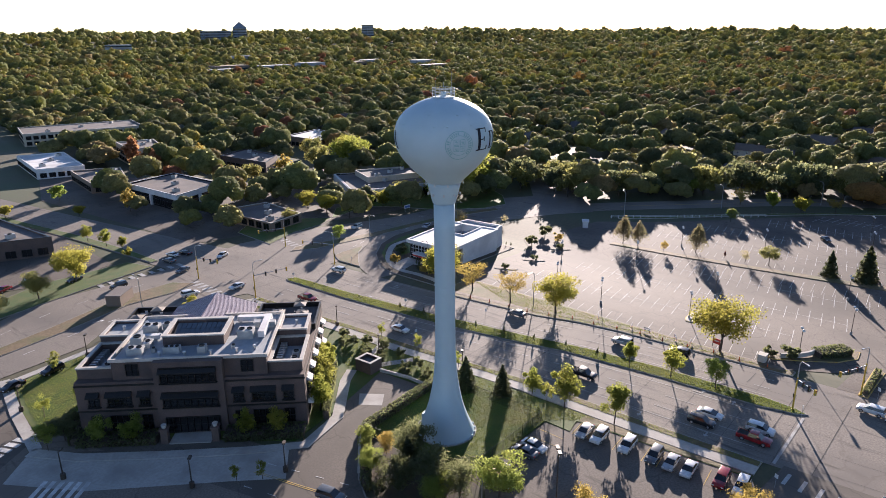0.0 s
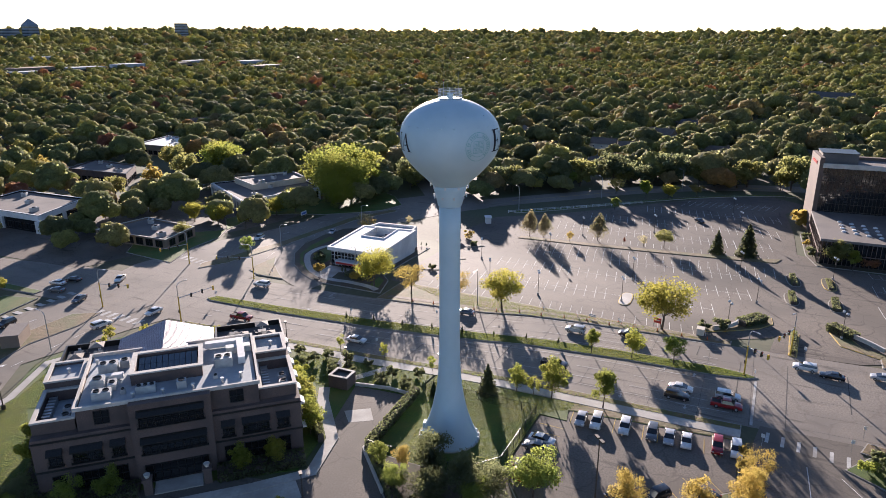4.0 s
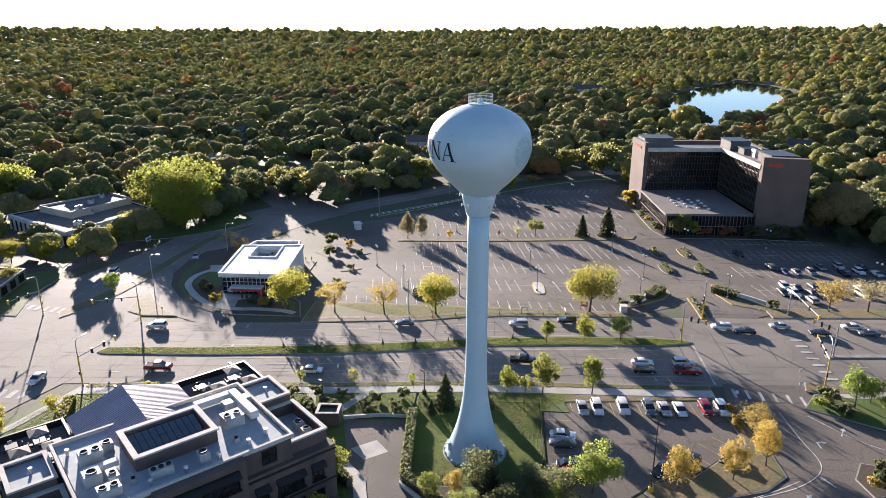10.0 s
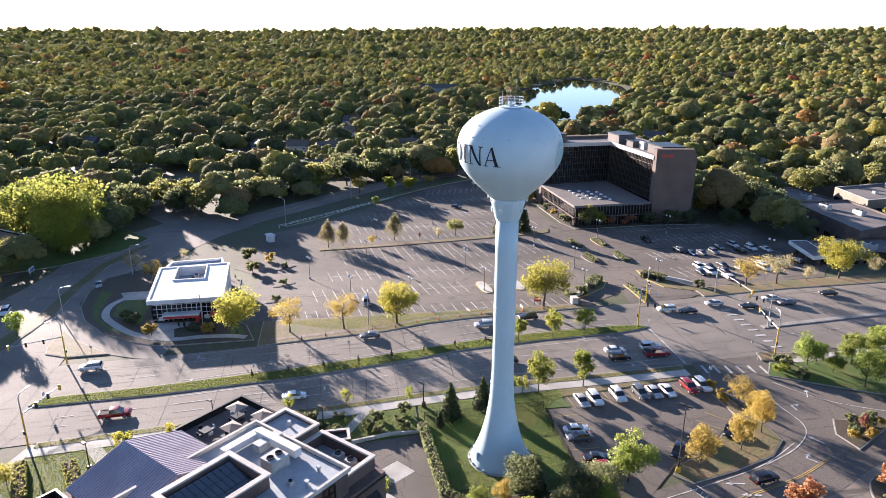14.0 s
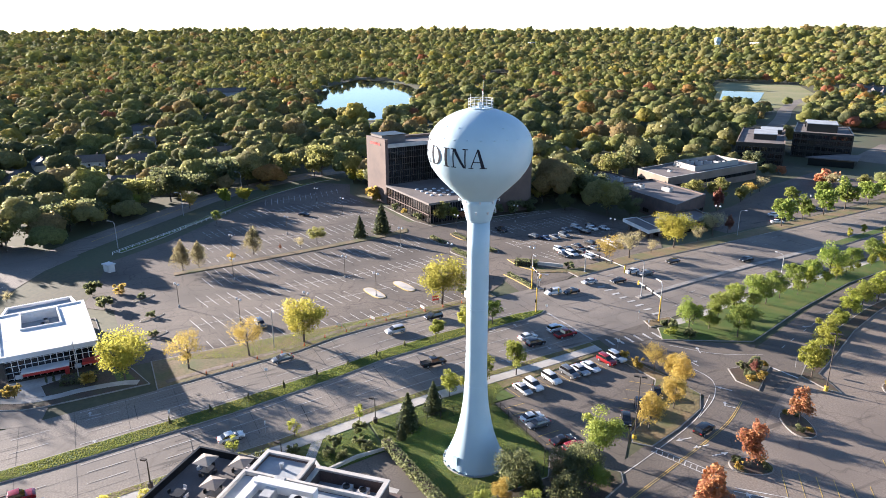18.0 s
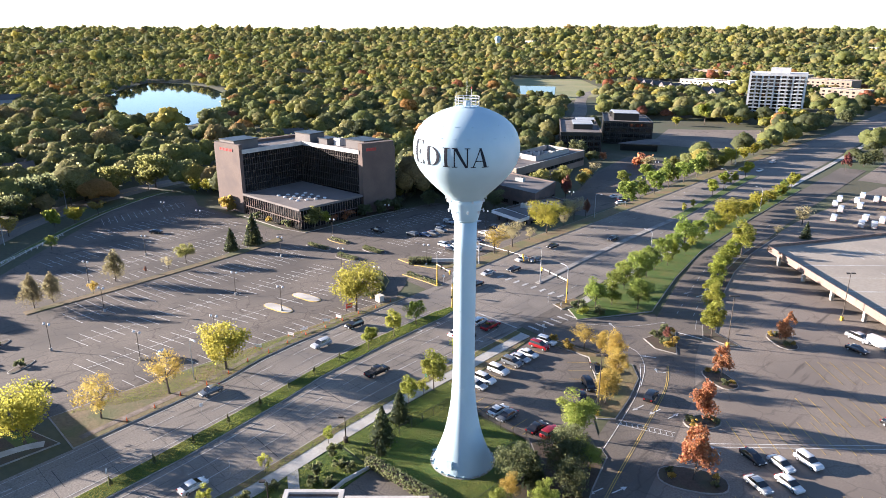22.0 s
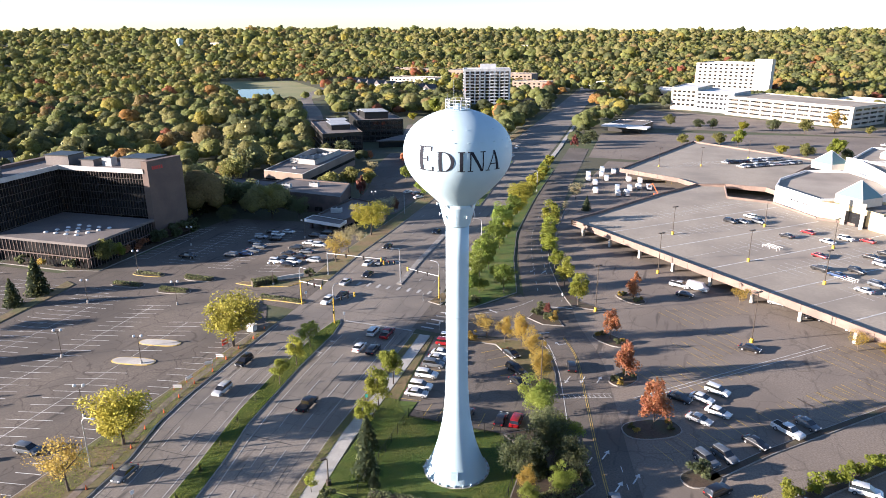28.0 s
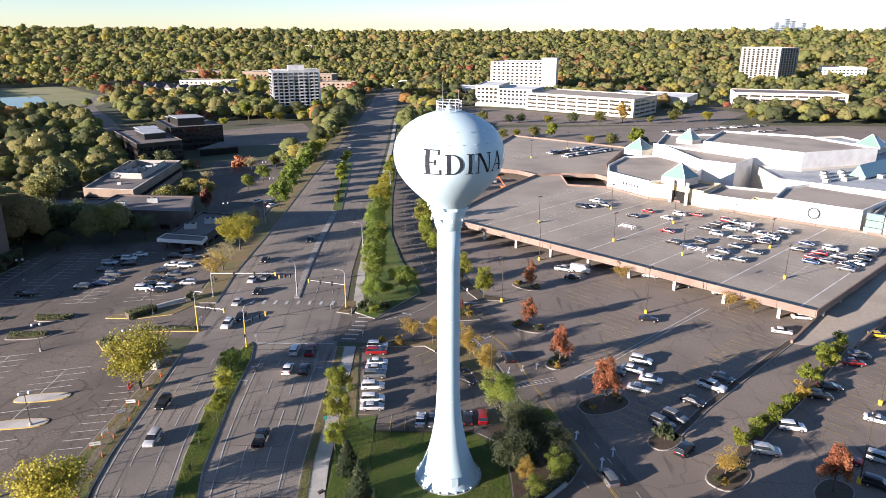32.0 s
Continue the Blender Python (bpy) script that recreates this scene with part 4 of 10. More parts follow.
def leaf_quads(r, centres, normals, size, flat=0.5, soft=0.6):
    """Square leaf clumps at the given places, each turned at random about its outward direction, and their shading normals."""
    n = len(centres)
    nrm = normals * flat + r.normal(size=(n, 3)) * (1 - flat)
    nrm *= np.where((nrm * normals).sum(1) < 0, -1.0, 1.0)[:, None]
    nrm /= np.linalg.norm(nrm, axis=1, keepdims=True) + 1e-9
    u = np.cross(nrm, r.normal(size=(n, 3)))
    u /= np.linalg.norm(u, axis=1, keepdims=True) + 1e-9
    w = np.cross(nrm, u)
    s = (size * r.uniform(0.6, 1.3, n))[:, None] * 0.5
    a = r.uniform(0.6, 1.0, n)[:, None]
    v = np.stack([centres - u * s - w * s * a, centres + u * s * a - w * s, centres + u * s + w * s * a, centres - u * s * a + w * s], 1)
    shade = normals * soft + nrm * (1 - soft)
    shade /= np.linalg.norm(shade, axis=1, keepdims=True) + 1e-9
    return v.reshape(-1, 3), np.repeat(shade, 4, axis=0)


def quad_mesh(name, verts, mats, slots=None, shade=None, faces=None):
    """A mesh of quads (four vertices each, in order) or of the faces given, with its own shading normals."""
    if faces is None:
        faces = np.arange(len(verts)).reshape(-1, 4)
    n, k = faces.shape
    me = bpy.data.meshes.new(name)
    me.vertices.add(len(verts))
    me.vertices.foreach_set("co", np.ascontiguousarray(verts, np.float32).ravel())
    me.loops.add(k * n)
    me.loops.foreach_set("vertex_index", np.ascontiguousarray(faces, np.int32).ravel())
    me.polygons.add(n)
    me.polygons.foreach_set("loop_start", np.arange(0, k * n, k, dtype=np.int32))
    me.polygons.foreach_set("loop_total", np.full(n, k, np.int32))
    for m in mats:
        me.materials.append(m)
    if slots is not None:
        me.polygons.foreach_set("material_index", np.ascontiguousarray(slots, np.int32))
    me.update(calc_edges=True)
    if shade is not None:
        at = me.attributes.new("custom_normal", "FLOAT_VECTOR", "POINT")
        at.data.foreach_set("vector", np.ascontiguousarray(shade, np.float32).ravel())
    return me


def crown_points(r, n, height, base, rx, lobes, shape="round", spread=(0.25, 0.72), lobe=(0.30, 0.5), shell=0.7):
    """Leaf places and outward directions on a crown built of lobes."""
    rz = (height - base) / 2
    mid = (height + base) / 2
    c = r.normal(size=(lobes, 3))
    c /= np.linalg.norm(c, axis=1, keepdims=True)
    c *= r.uniform(*spread, (lobes, 1))
    lr = r.uniform(*lobe, lobes)
    k = r.integers(0, lobes, n)
    d = r.normal(size=(n, 3))
    d[:, 2] += 0.25
    d /= np.linalg.norm(d, axis=1, keepdims=True)
    p = c[k] + d * (lr[k] * r.uniform(shell, 1.08, n))[:, None]
    if shape == "cone":
        t = (p[:, 2] + 1) / 2
        p[:, :2] *= np.clip(1.25 - 1.05 * t, 0.12, 1.3)[:, None]
    if shape == "egg":
        t = (p[:, 2] + 1) / 2
        p[:, :2] *= np.clip(1.15 - 0.75 * t, 0.3, 1.1)[:, None]
    if shape == "vase":
        t = (p[:, 2] + 1) / 2
        p[:, :2] *= np.clip(0.55 + 0.65 * t, 0.4, 1.2)[:, None]
    return np.column_stack([p[:, 0] * rx, p[:, 1] * rx, mid + p[:, 2] * rz]), d


def trunk_mesh(r, height, base, r0, rx, limbs=6):
    t = Mesh()
    top = base + (height - base) * 0.55
    lean = r.uniform(-0.03, 0.03, 2) * height
    t.tube((0, 0, -0.1), (lean[0] * 0.5, lean[1] * 0.5, base), r0, r0 * 0.75, 8)
    t.tube((lean[0] * 0.5, lean[1] * 0.5, base), (lean[0], lean[1], top), r0 * 0.75, r0 * 0.3, 7)
    for i in range(limbs):
        a = 2 * math.pi * (i + r.uniform(0, 0.6)) / limbs
        z = base + (top - base) * r.uniform(0.0, 0.6)
        q = rx * r.uniform(0.5, 0.8)
        mid = (math.cos(a) * q * 0.5, math.sin(a) * q * 0.5, z + q * 0.45)
        t.tube((lean[0] * 0.6, lean[1] * 0.6, z), mid, r0 * 0.38, r0 * 0.24, 5)
        t.tube(mid, (math.cos(a + 0.2) * q, math.sin(a + 0.2) * q, z + q * 1.0), r0 * 0.24, r0 * 0.08, 4)
    return t


def spruce_crown(r, height, rx):
    cs, ns = [], []
    tiers = 24
    for i in range(tiers):
        f = i / (tiers - 1)
        z = 0.4 + (height - 0.6) * f
        rad = rx * (1 - f) ** 0.85 + 0.12
        m = int(12 + 40 * (1 - f))
        reach = r.uniform(0.7, 1.15, 7)
        for j in range(m):
            a = 2 * math.pi * (j + r.uniform(-0.4, 0.4)) / m
            for q in (0.55, 0.95) if f < 0.8 else (0.8,):
                rr = rad * q * reach[j % 7] * r.uniform(0.8, 1.15)
                cs.append((math.cos(a) * rr, math.sin(a) * rr, z - 0.22 * rr + r.uniform(-0.15, 0.15)))
                ns.append((math.cos(a) * 0.5, math.sin(a) * 0.5, 0.85))
    return np.array(cs), np.array(ns)


TREES = {
    # kind: height, crown base, crown radius, leaves, leaf size, lobes, shape, material, trunk radius, label
    "maple": (7.5, 1.7, 2.5, 900, 0.52, 14, "round", L_VIVID, 0.14, "young green maple with a rounded crown", "tree"),
    "street_maple": (6.0, 1.7, 1.9, 800, 0.46, 12, "round", L_YGREEN, 0.10, "young street maple turning yellow-green", "tree"),
    "locust": (10.0, 1.5, 4.8, 1500, 0.62, 22, "vase", L_YELLOW, 0.24, "broad honey locust in bright yellow leaf", "tree"),
    "pale_locust": (8.0, 1.7, 3.7, 520, 0.5, 18, "vase", L_GOLD, 0.2, "thin honey locust losing its golden leaves", "tree"),
    "bare_tree": (9.5, 2.4, 4.2, 700, 0.45, 22, "vase", L_PALE, 0.24, "half-bare tree with pale tan leaves", "tree"),
    "golden_pear": (9.5, 1.6, 2.7, 1000, 0.5, 18, "round", L_GOLD, 0.16, "golden brown autumn tree in the lot bed", "tree"),
    "red_maple": (7.2, 1.0, 2.6, 900, 0.46, 16, "egg", L_ORANGE, 0.12, "small maple in orange-red autumn leaf", "tree"),
    "larch": (8.8, 0.4, 3.6, 1500, 0.42, 26, "cone", L_BROWN, 0.16, "tall brownish conifer thinning in autumn", "tree"),
    "crimson_maple": (7.2, 1.0, 2.4, 900, 0.46, 16, "egg", L_RED, 0.12, "small maple in dark red autumn leaf", "tree"),
    "big_green": (9.5, 1.6, 4.0, 1500, 0.62, 20, "round", L_VIVID, 0.22, "dense bright green tree", "tree"),
    "dark_tree": (8.0, 1.0, 3.6, 1300, 0.6, 18, "round", L_DARK, 0.2, "dense dark green tree in shade", "tree"),
    "ash": (10.5, 2.0, 4.6, 1400, 0.7, 20, "round", L_OLIVE, 0.24, "broad olive green shade tree", "tree"),
    "willow": (19.0, 2.0, 8.5, 3600, 0.8, 34, "round", L_YGREEN, 0.5, "huge yellow-green willow with a rounded crown", "tree"),
    "shade_tree": (13.0, 2.0, 5.6, 1500, 0.8, 24, "round", L_OLIVE, 0.3, "large olive green shade tree", "tree"),
    "dark_shade_tree": (13.0, 1.5, 5.8, 1500, 0.8, 24, "round", L_DARK, 0.3, "large dark green shade tree", "tree"),
    "young_tree": (4.2, 1.0, 1.1, 260, 0.36, 8, "round", L_YGREEN, 0.06, "slim newly planted sapling", "tree"),
    "gold_young": (4.4, 0.9, 1.5, 420, 0.4, 10, "round", L_YELLOW, 0.07, "small ornamental tree in golden leaf", "tree"),
    "shrub": (1.5, 0.0, 1.1, 260, 0.36, 8, "round", L_DARK, 0.05, "rounded dark green garden shrub", "shrub"),
    "tan_shrub": (1.9, 0.0, 1.4, 260, 0.36, 9, "round", L_GOLD, 0.05, "rounded shrub in brownish autumn leaf", "shrub"),
    "orange_shrub": (3.0, 0.0, 2.4, 420, 0.5, 10, "round", L_ORANGE, 0.06, "large shrub in orange autumn leaf", "shrub"),
    "yellow_shrub": (2.6, 0.2, 1.8, 420, 0.42, 10, "round", L_YGREEN, 0.06, "bushy shrub turning yellow", "shrub"),
    "arborvitae": (2.6, 0.0, 0.6, 260, 0.34, 8, "cone", L_DARK, 0.05, "narrow dark evergreen in the median", "shrub"),
}
made_trees = {}


def tree(kind, x, y, scale=1.0, seed=0, z=None, hz=1.0):
    """A tree or shrub of a kind; two variants of each are built, and copied."""
    fine = math.hypot(x, y) < 185
    var = (kind, (seed + int(abs(x * 3 + y * 7))) % 2, fine)
    turn = (x * 37.0 + y * 53.0) % 360
    m = pose(x, y, gz(x, y) + 0.1 if z is None else z, 0, 0, turn) @ Matrix.Diagonal((scale, scale, scale * hz, 1))
    if var in made_trees:
        return copy_thing(made_trees[var], m)
    r = rnd(sum(map(ord, kind)) + 7 * var[1])
    if kind == "spruce":
        h, rx = 8.0, 2.4
        label, cat, mat = "dark green conical spruce", "tree", L_SPRUCE
        c, d = spruce_crown(r, h, rx)
        (v, sh), r0, base = leaf_quads(r, c, d, 0.44, 0.6), 0.16, 1.0
    else:
        h, base, rx, n, size, lobes, shape, mat, r0, label, cat = TREES[kind]
        if cat == "tree" and shape not in ("cone", "egg"):
            rx, size, n = rx * 1.28, size * 0.78, int(n * 1.6)
        if fine:
            size, n = size * 0.46, int(n * 2.9)
        c, d = crown_points(r, n, h, base, rx, int(lobes * 1.5), shape, (0.3, 0.84), (0.2, 0.42), 0.4)
        v, sh = leaf_quads(r, c, d, size, 0.4, 0.3)
    ob = thing(kind, label, cat, group=kind + "s")
    if cat == "tree" and kind != "spruce":
        piece("trunk", trunk_mesh(r, h, base, r0, rx), M_BARK, ob)
    else:
        piece("trunk", Mesh().tube((0, 0, -0.1), (0, 0, h * 0.8), r0, 0.03, 7), M_BARK, ob)
    part("crown", quad_mesh("crown", v, [mat], None, sh), ob)
    ob.matrix_basis = m
    made_trees[var] = ob
    return ob


# ---- woods ----
SW_PLANS = {
    "showroom": [(-49, -186), (-74, -195), (-72, -231), (-47, -225)],
    "branch": [(-55, -130.5), (-71, -134), (-72.5, -159), (-53, -162)],
    "clinic": [(-108, -146), (-142, -133), (-160, -160), (-128, -182)],
    "upper": [(-126, -156), (-150, -146), (-158, -160), (-134, -174)],
    "shop": [(-40, -246), (-55, -242), (-66, -274), (-46, -284)],
    "row": [(-36, -300), (-56, -292), (-66, -345), (-44, -352)],
    "white": [(-190, -269), (-216, -283), (-222, -312), (-189, -303)],
    "flat": [(-124, -233), (-142, -248), (-143, -280), (-121, -272)],
    "brick": [(6, -164), (24, -172), (48, -215), (12, -232)],
    "flats": [(-84, -300), (-104, -306), (-112, -330), (-92, -336)],
    "warehouse": [(-70, -420), (-140, -400), (-150, -440), (-80, -460)],
}
HOSPITAL = [
    [(0, 640), (100, 680), (116, 760), (0, 790)], [(10, 560), (62, 540), (100, 610), (20, 640)], [(56, 540), (150, 470), (190, 530), (96, 610)],
    [(145, 600), (215, 550), (250, 610), (172, 655)], [(255, 560), (368, 535), (380, 600), (270, 630)], [(-30, 430), (215, 430), (262, 520), (245, 556), (150, 480), (60, 545), (-12, 575)],
    [(390, 925), (440, 870), (484, 900), (438, 955)],
]
CLEAR = [
    [(x - 9, y) for x, y in W_KERB[:-1]] + [(x + 8, y) for x, y in E_KERB[:-1][::-1]],
    [(-56, -56), (-56, 60), (-150, 62), (-176, 60), (-206, 58), (-240, 64), (-244, 40), (-232, 2), (-208, -36), (-184, -66), (-160, -60), (-110, -62)],
    [(-239, 30), (-262, 26), (-275, 80), (-277, 140), (-268, 272), (-250, 272), (-256, 140), (-252, 78)],
    [(-207, 54), (-140, 54), (-60, 48), (-62, 140), (-105, 138), (-136, 128), (-146, 112), (-206, 112)],
]
CLEAR += [
    [(-222, 322), (-178, 262), (-120, 262), (-90, 300), (-88, 360), (-126, 470), (-187, 420), (-212, 370)],
    [(-172, 150), (-70, 130), (-75, 260), (-120, 290), (-142, 256), (-174, 250)],
    [(-40, -100), (-38, 300), (-30, 440), (430, 440), (600, 300), (600, -100)],
    [(-192, 516), (-112, 520), (-104, 612), (-190, 612)],
    [(-46, -44), (-112, -50), (-166, -60), (-186, -90), (-186, -112), (-150, -108), (-112, -112), (-60, -130), (-40, -130)],
    [(120, -60), (-30, -60), (-30, -140), (120, -160)],
    [(-40, -120), (-24, -300), (-30, -420), (-8, -420), (-4, -300), (4, -130)],
]
CLEAR += [
    [(-500, 124), (-600, 156), (-700, 184), (-760, 213), (-823, 246), (-930, 325), (-880, 354), (-794, 350), (-700, 322), (-560, 256), (-482, 204), (-456, 166), (-468, 132)],
    [(-837, 482), (-930, 560), (-1018, 627), (-930, 625), (-850, 570), (-776, 509)],
    [(-530, 668), (-486, 690), (-424, 604), (-366, 516), (-392, 504), (-452, 574)],
    [(-420, 720), (-520, 860), (-330, 900), (-250, 760)],
    [(-640, 790), (-540, 830), (-424, 706), (-368, 610), (-360, 520), (-398, 496), (-470, 580), (-560, 680)],
    [(-212, 346), (-234, 350), (-274, 408), (-318, 478), (-368, 552), (-352, 590), (-330, 556), (-286, 484), (-246, 424)],
    [(-187, 420), (-126, 470), (-196, 478), (-252, 430), (-240, 372), (-212, 370)],
]
HOUSES = [(-372, -25, 75, 17, 10, 6.4), (-690, 86, 80, 40, 12, 9.0), (-340, -77, 10, 15, 9, 3.4), (-336, -54, 85, 16, 9, 3.4), (-300, -84, 20, 14, 9, 3.2), (-266, -38, 70, 14, 9, 3.2), (-333, 15, 85, 15, 9, 3.4), (-341, 186, 60, 15, 9, 3.6), (-452, -16, 75, 15, 9, 3.6), (-352, -112, 30, 15, 9, 5.2)]
# trees kept off each house, mostly on the side the camera sees
CLEAR += [[(x - 8, y - 11), (x + 26, y - 9), (x + 26, y + 9), (x - 8, y + 11)] for x, y, *rest in HOUSES]
CLEAR += HOSPITAL + [offset(p, -4.5) for p in SW_PLANS.values()]
THIN = [[(-20, -128), (-150, -116), (-185, -125), (-190, -240), (-150, -330), (60, -420), (100, -130)], [(-250, 600), (-250, 900), (-60, 860), (-90, 620)], [(-24, 440), (250, 430), (300, 640), (140, 830), (-10, 850), (-60, 700)], [(-30, 850), (300, 640), (420, 450), (700, 500), (900, 900), (200, 1100)]]
# distance haze is put into these leaf colours: more blue, less saturation
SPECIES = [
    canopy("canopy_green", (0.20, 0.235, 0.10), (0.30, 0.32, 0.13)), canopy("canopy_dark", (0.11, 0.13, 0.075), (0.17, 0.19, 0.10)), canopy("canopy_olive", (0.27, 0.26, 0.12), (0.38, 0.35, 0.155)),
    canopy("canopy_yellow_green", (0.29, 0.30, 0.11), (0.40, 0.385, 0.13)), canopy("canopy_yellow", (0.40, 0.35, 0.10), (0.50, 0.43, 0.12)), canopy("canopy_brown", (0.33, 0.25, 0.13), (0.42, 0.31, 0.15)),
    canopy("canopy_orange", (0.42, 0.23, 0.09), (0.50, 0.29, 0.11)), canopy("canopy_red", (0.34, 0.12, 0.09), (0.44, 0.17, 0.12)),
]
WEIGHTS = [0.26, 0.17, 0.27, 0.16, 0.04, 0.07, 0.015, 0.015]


PHI = (1 + 5 ** 0.5) / 2
ICO_V = np.array([(-1, PHI, 0), (1, PHI, 0), (-1, -PHI, 0), (1, -PHI, 0), (0, -1, PHI), (0, 1, PHI), (0, -1, -PHI), (0, 1, -PHI), (PHI, 0, -1), (PHI, 0, 1), (-PHI, 0, -1), (-PHI, 0, 1)]) / math.sqrt(1 + PHI * PHI)
ICO_F = [(0, 11, 5), (0, 5, 1), (0, 1, 7), (0, 7, 10), (0, 10, 11), (1, 5, 9), (5, 11, 4), (11, 10, 2), (10, 7, 6), (7, 1, 8), (3, 9, 4), (3, 4, 2), (3, 2, 6), (3, 6, 8), (3, 8, 9), (4, 9, 5), (2, 4, 11), (6, 2, 10), (8, 6, 7), (9, 8, 1)]
OCT_V = np.array([(1, 0, 0), (0, 1, 0), (-1, 0, 0), (0, -1, 0), (0, 0, 1), (0, 0, -1)], float)
OCT_F = [(0, 1, 4), (1, 2, 4), (2, 3, 4), (3, 0, 4), (1, 0, 5), (2, 1, 5), (3, 2, 5), (0, 3, 5)]


def crown_puffs(r, puffs, round_puffs, leaves, size):
    """A billowing crown about 14 m wide, heaped up of uneven puffs with loose leaf clumps; vertices, shading normals, triangles."""
    bv, bf = (ICO_V, ICO_F) if round_puffs else (OCT_V, OCT_F)
    wide, tall = r.uniform(5.6, 7.0), r.uniform(4.2, 5.4)
    vs, ns, fs = [], [], []
    cs, ps = [], []
    for k in range(puffs):
        a, e = 2 * math.pi * (k * 0.382 + r.uniform(-0.06, 0.06)), math.asin(min(1.0, 0.02 + 0.98 * (k + 0.5) / puffs))
        d = np.array([math.cos(a) * math.cos(e), math.sin(a) * math.cos(e), math.sin(e) * 1.5 - 0.45])
        p = (r.uniform(0.36, 0.52) if puffs > 6 else r.uniform(0.5, 0.66)) * wide
        c = d * r.uniform(0.52, 0.74) * np.array([wide, wide, tall]) + np.array([0, 0, tall + 1.6])
        q = np.linalg.qr(r.normal(size=(3, 3)))[0]
        v = bv @ q * (p * r.uniform(0.86, 1.16, (len(bv), 1))) * np.array([1, 1, 0.85])
        n = bv @ q * 0.75 + d * 0.35
        fs += [tuple(len(bv) * k + i for i in f) for f in bf]
        vs.append(v + c)
        ns.append(n)
        cs.append(c)
        ps.append(p)
    v, sh, f = np.concatenate(vs), np.concatenate(ns), fs
    if leaves:
        k = r.integers(0, puffs, leaves)
        e = r.normal(size=(leaves, 3))
        e[:, 2] += 0.4
        e /= np.linalg.norm(e, axis=1, keepdims=True)
        c = np.array(cs)[k] + e * (np.array(ps)[k] * r.uniform(0.88, 1.12, leaves))[:, None] * np.array([1, 1, 0.85])
        lv, ls = leaf_quads(r, c, e, size, 0.55, 0.7)
        f = f + [tuple(len(v) + 4 * i + j for j in t) for i in range(leaves) for t in ((0, 1, 2), (0, 2, 3))]
        v, sh = np.concatenate([v, lv]), np.concatenate([sh, ls])
    v[:, 2] = np.maximum(v[:, 2], 0.3)
    return v, sh / np.linalg.norm(sh, axis=1, keepdims=True), np.array(f)


def woodland(name, r0, r1, spacing, leaves, size, heap, seed, scale, weights=WEIGHTS):
    """Trees on a jittered grid between two distances, all in one mesh."""
    r = rnd(seed)
    temps = [crown_puffs(rnd(seed * 10 + k), *heap, leaves, size) for k in range(8)]
    xs = np.arange(-r1, r1, spacing)
    px, py = np.meshgrid(xs, xs)
    px = px.ravel() + r.uniform(-0.42, 0.42, px.size) * spacing
    py = py.ravel() + r.uniform(-0.42, 0.42, py.size) * spacing
    rad = np.hypot(px, py)
    az = np.degrees(np.arctan2(px, py)) % 360
    keep = (rad > r0) & (rad < r1) & ((az > 190) | (az < 42))
    px, py = px[keep], py[keep]

    def within(poly):
        c = np.zeros(len(px), bool)
        n = len(poly)
        for i in range(n):
            (x1, y1), (x2, y2) = poly[i], poly[i - 1]
            if y1 != y2:
                c ^= ((y1 > py) != (y2 > py)) & (px < (x2 - x1) * (py - y1) / (y2 - y1) + x1)
        return c

    bad = np.zeros(len(px), bool)
    for poly in CLEAR:
        bad |= within(poly)
    for poly in THIN:
        bad |= within(poly) & (r.random(len(px)) > 0.62)
    patch = np.sin(px * 0.013 + 1.3) * np.sin(py * 0.011 + 0.4) + 0.6 * np.sin(px * 0.031 - py * 0.027)
    bad |= (patch > 0.8) & (r.random(len(px)) > 0.6)
    bad |= r.random(len(px)) < 0.07
    px, py = px[~bad], py[~bad]
    n = len(px)
    kind = r.choice(len(SPECIES), n, p=weights)
    s = scale * r.uniform(0.6, 1.3, n) * np.where(r.random(n) < 0.12, 1.25, 1.0)
    hz = r.uniform(0.78, 1.08, n)
    which = r.integers(0, len(temps), n)
    turn = r.uniform(0, 2 * math.pi, n)
    gzs = np.array([gz(x, y) for x, y in zip(px, py)])
    out, slots, shades, faces, first = [], [], [], [], 0
    for k, (v, sh, f) in enumerate(temps):
        i = np.where(which == k)[0]
        c, q = np.cos(turn[i])[:, None], np.sin(turn[i])[:, None]
        x = (v[None, :, 0] * c - v[None, :, 1] * q) * s[i][:, None] + px[i][:, None]
        y = (v[None, :, 0] * q + v[None, :, 1] * c) * s[i][:, None] + py[i][:, None]
        z = v[None, :, 2] * (s[i] * hz[i])[:, None] + gzs[i][:, None]
        out.append(np.stack([x, y, z], -1).reshape(-1, 3))
        shades.append(np.stack([sh[None, :, 0] * c - sh[None, :, 1] * q, sh[None, :, 0] * q + sh[None, :, 1] * c, np.broadcast_to(sh[None, :, 2], (len(i), len(v)))], -1).reshape(-1, 3))
        slots.append(np.repeat(kind[i], len(f)))
        faces.append((f[None] + (first + np.arange(len(i)) * len(v))[:, None, None]).reshape(-1, 3))
        first += len(i) * len(v)
    me = quad_mesh(name, np.concatenate(out), SPECIES, np.concatenate(slots), np.concatenate(shades), np.concatenate(faces))
    return thing(name, "dense suburban woods in mixed autumn colours", "woods", kind="stuff", mesh=me)


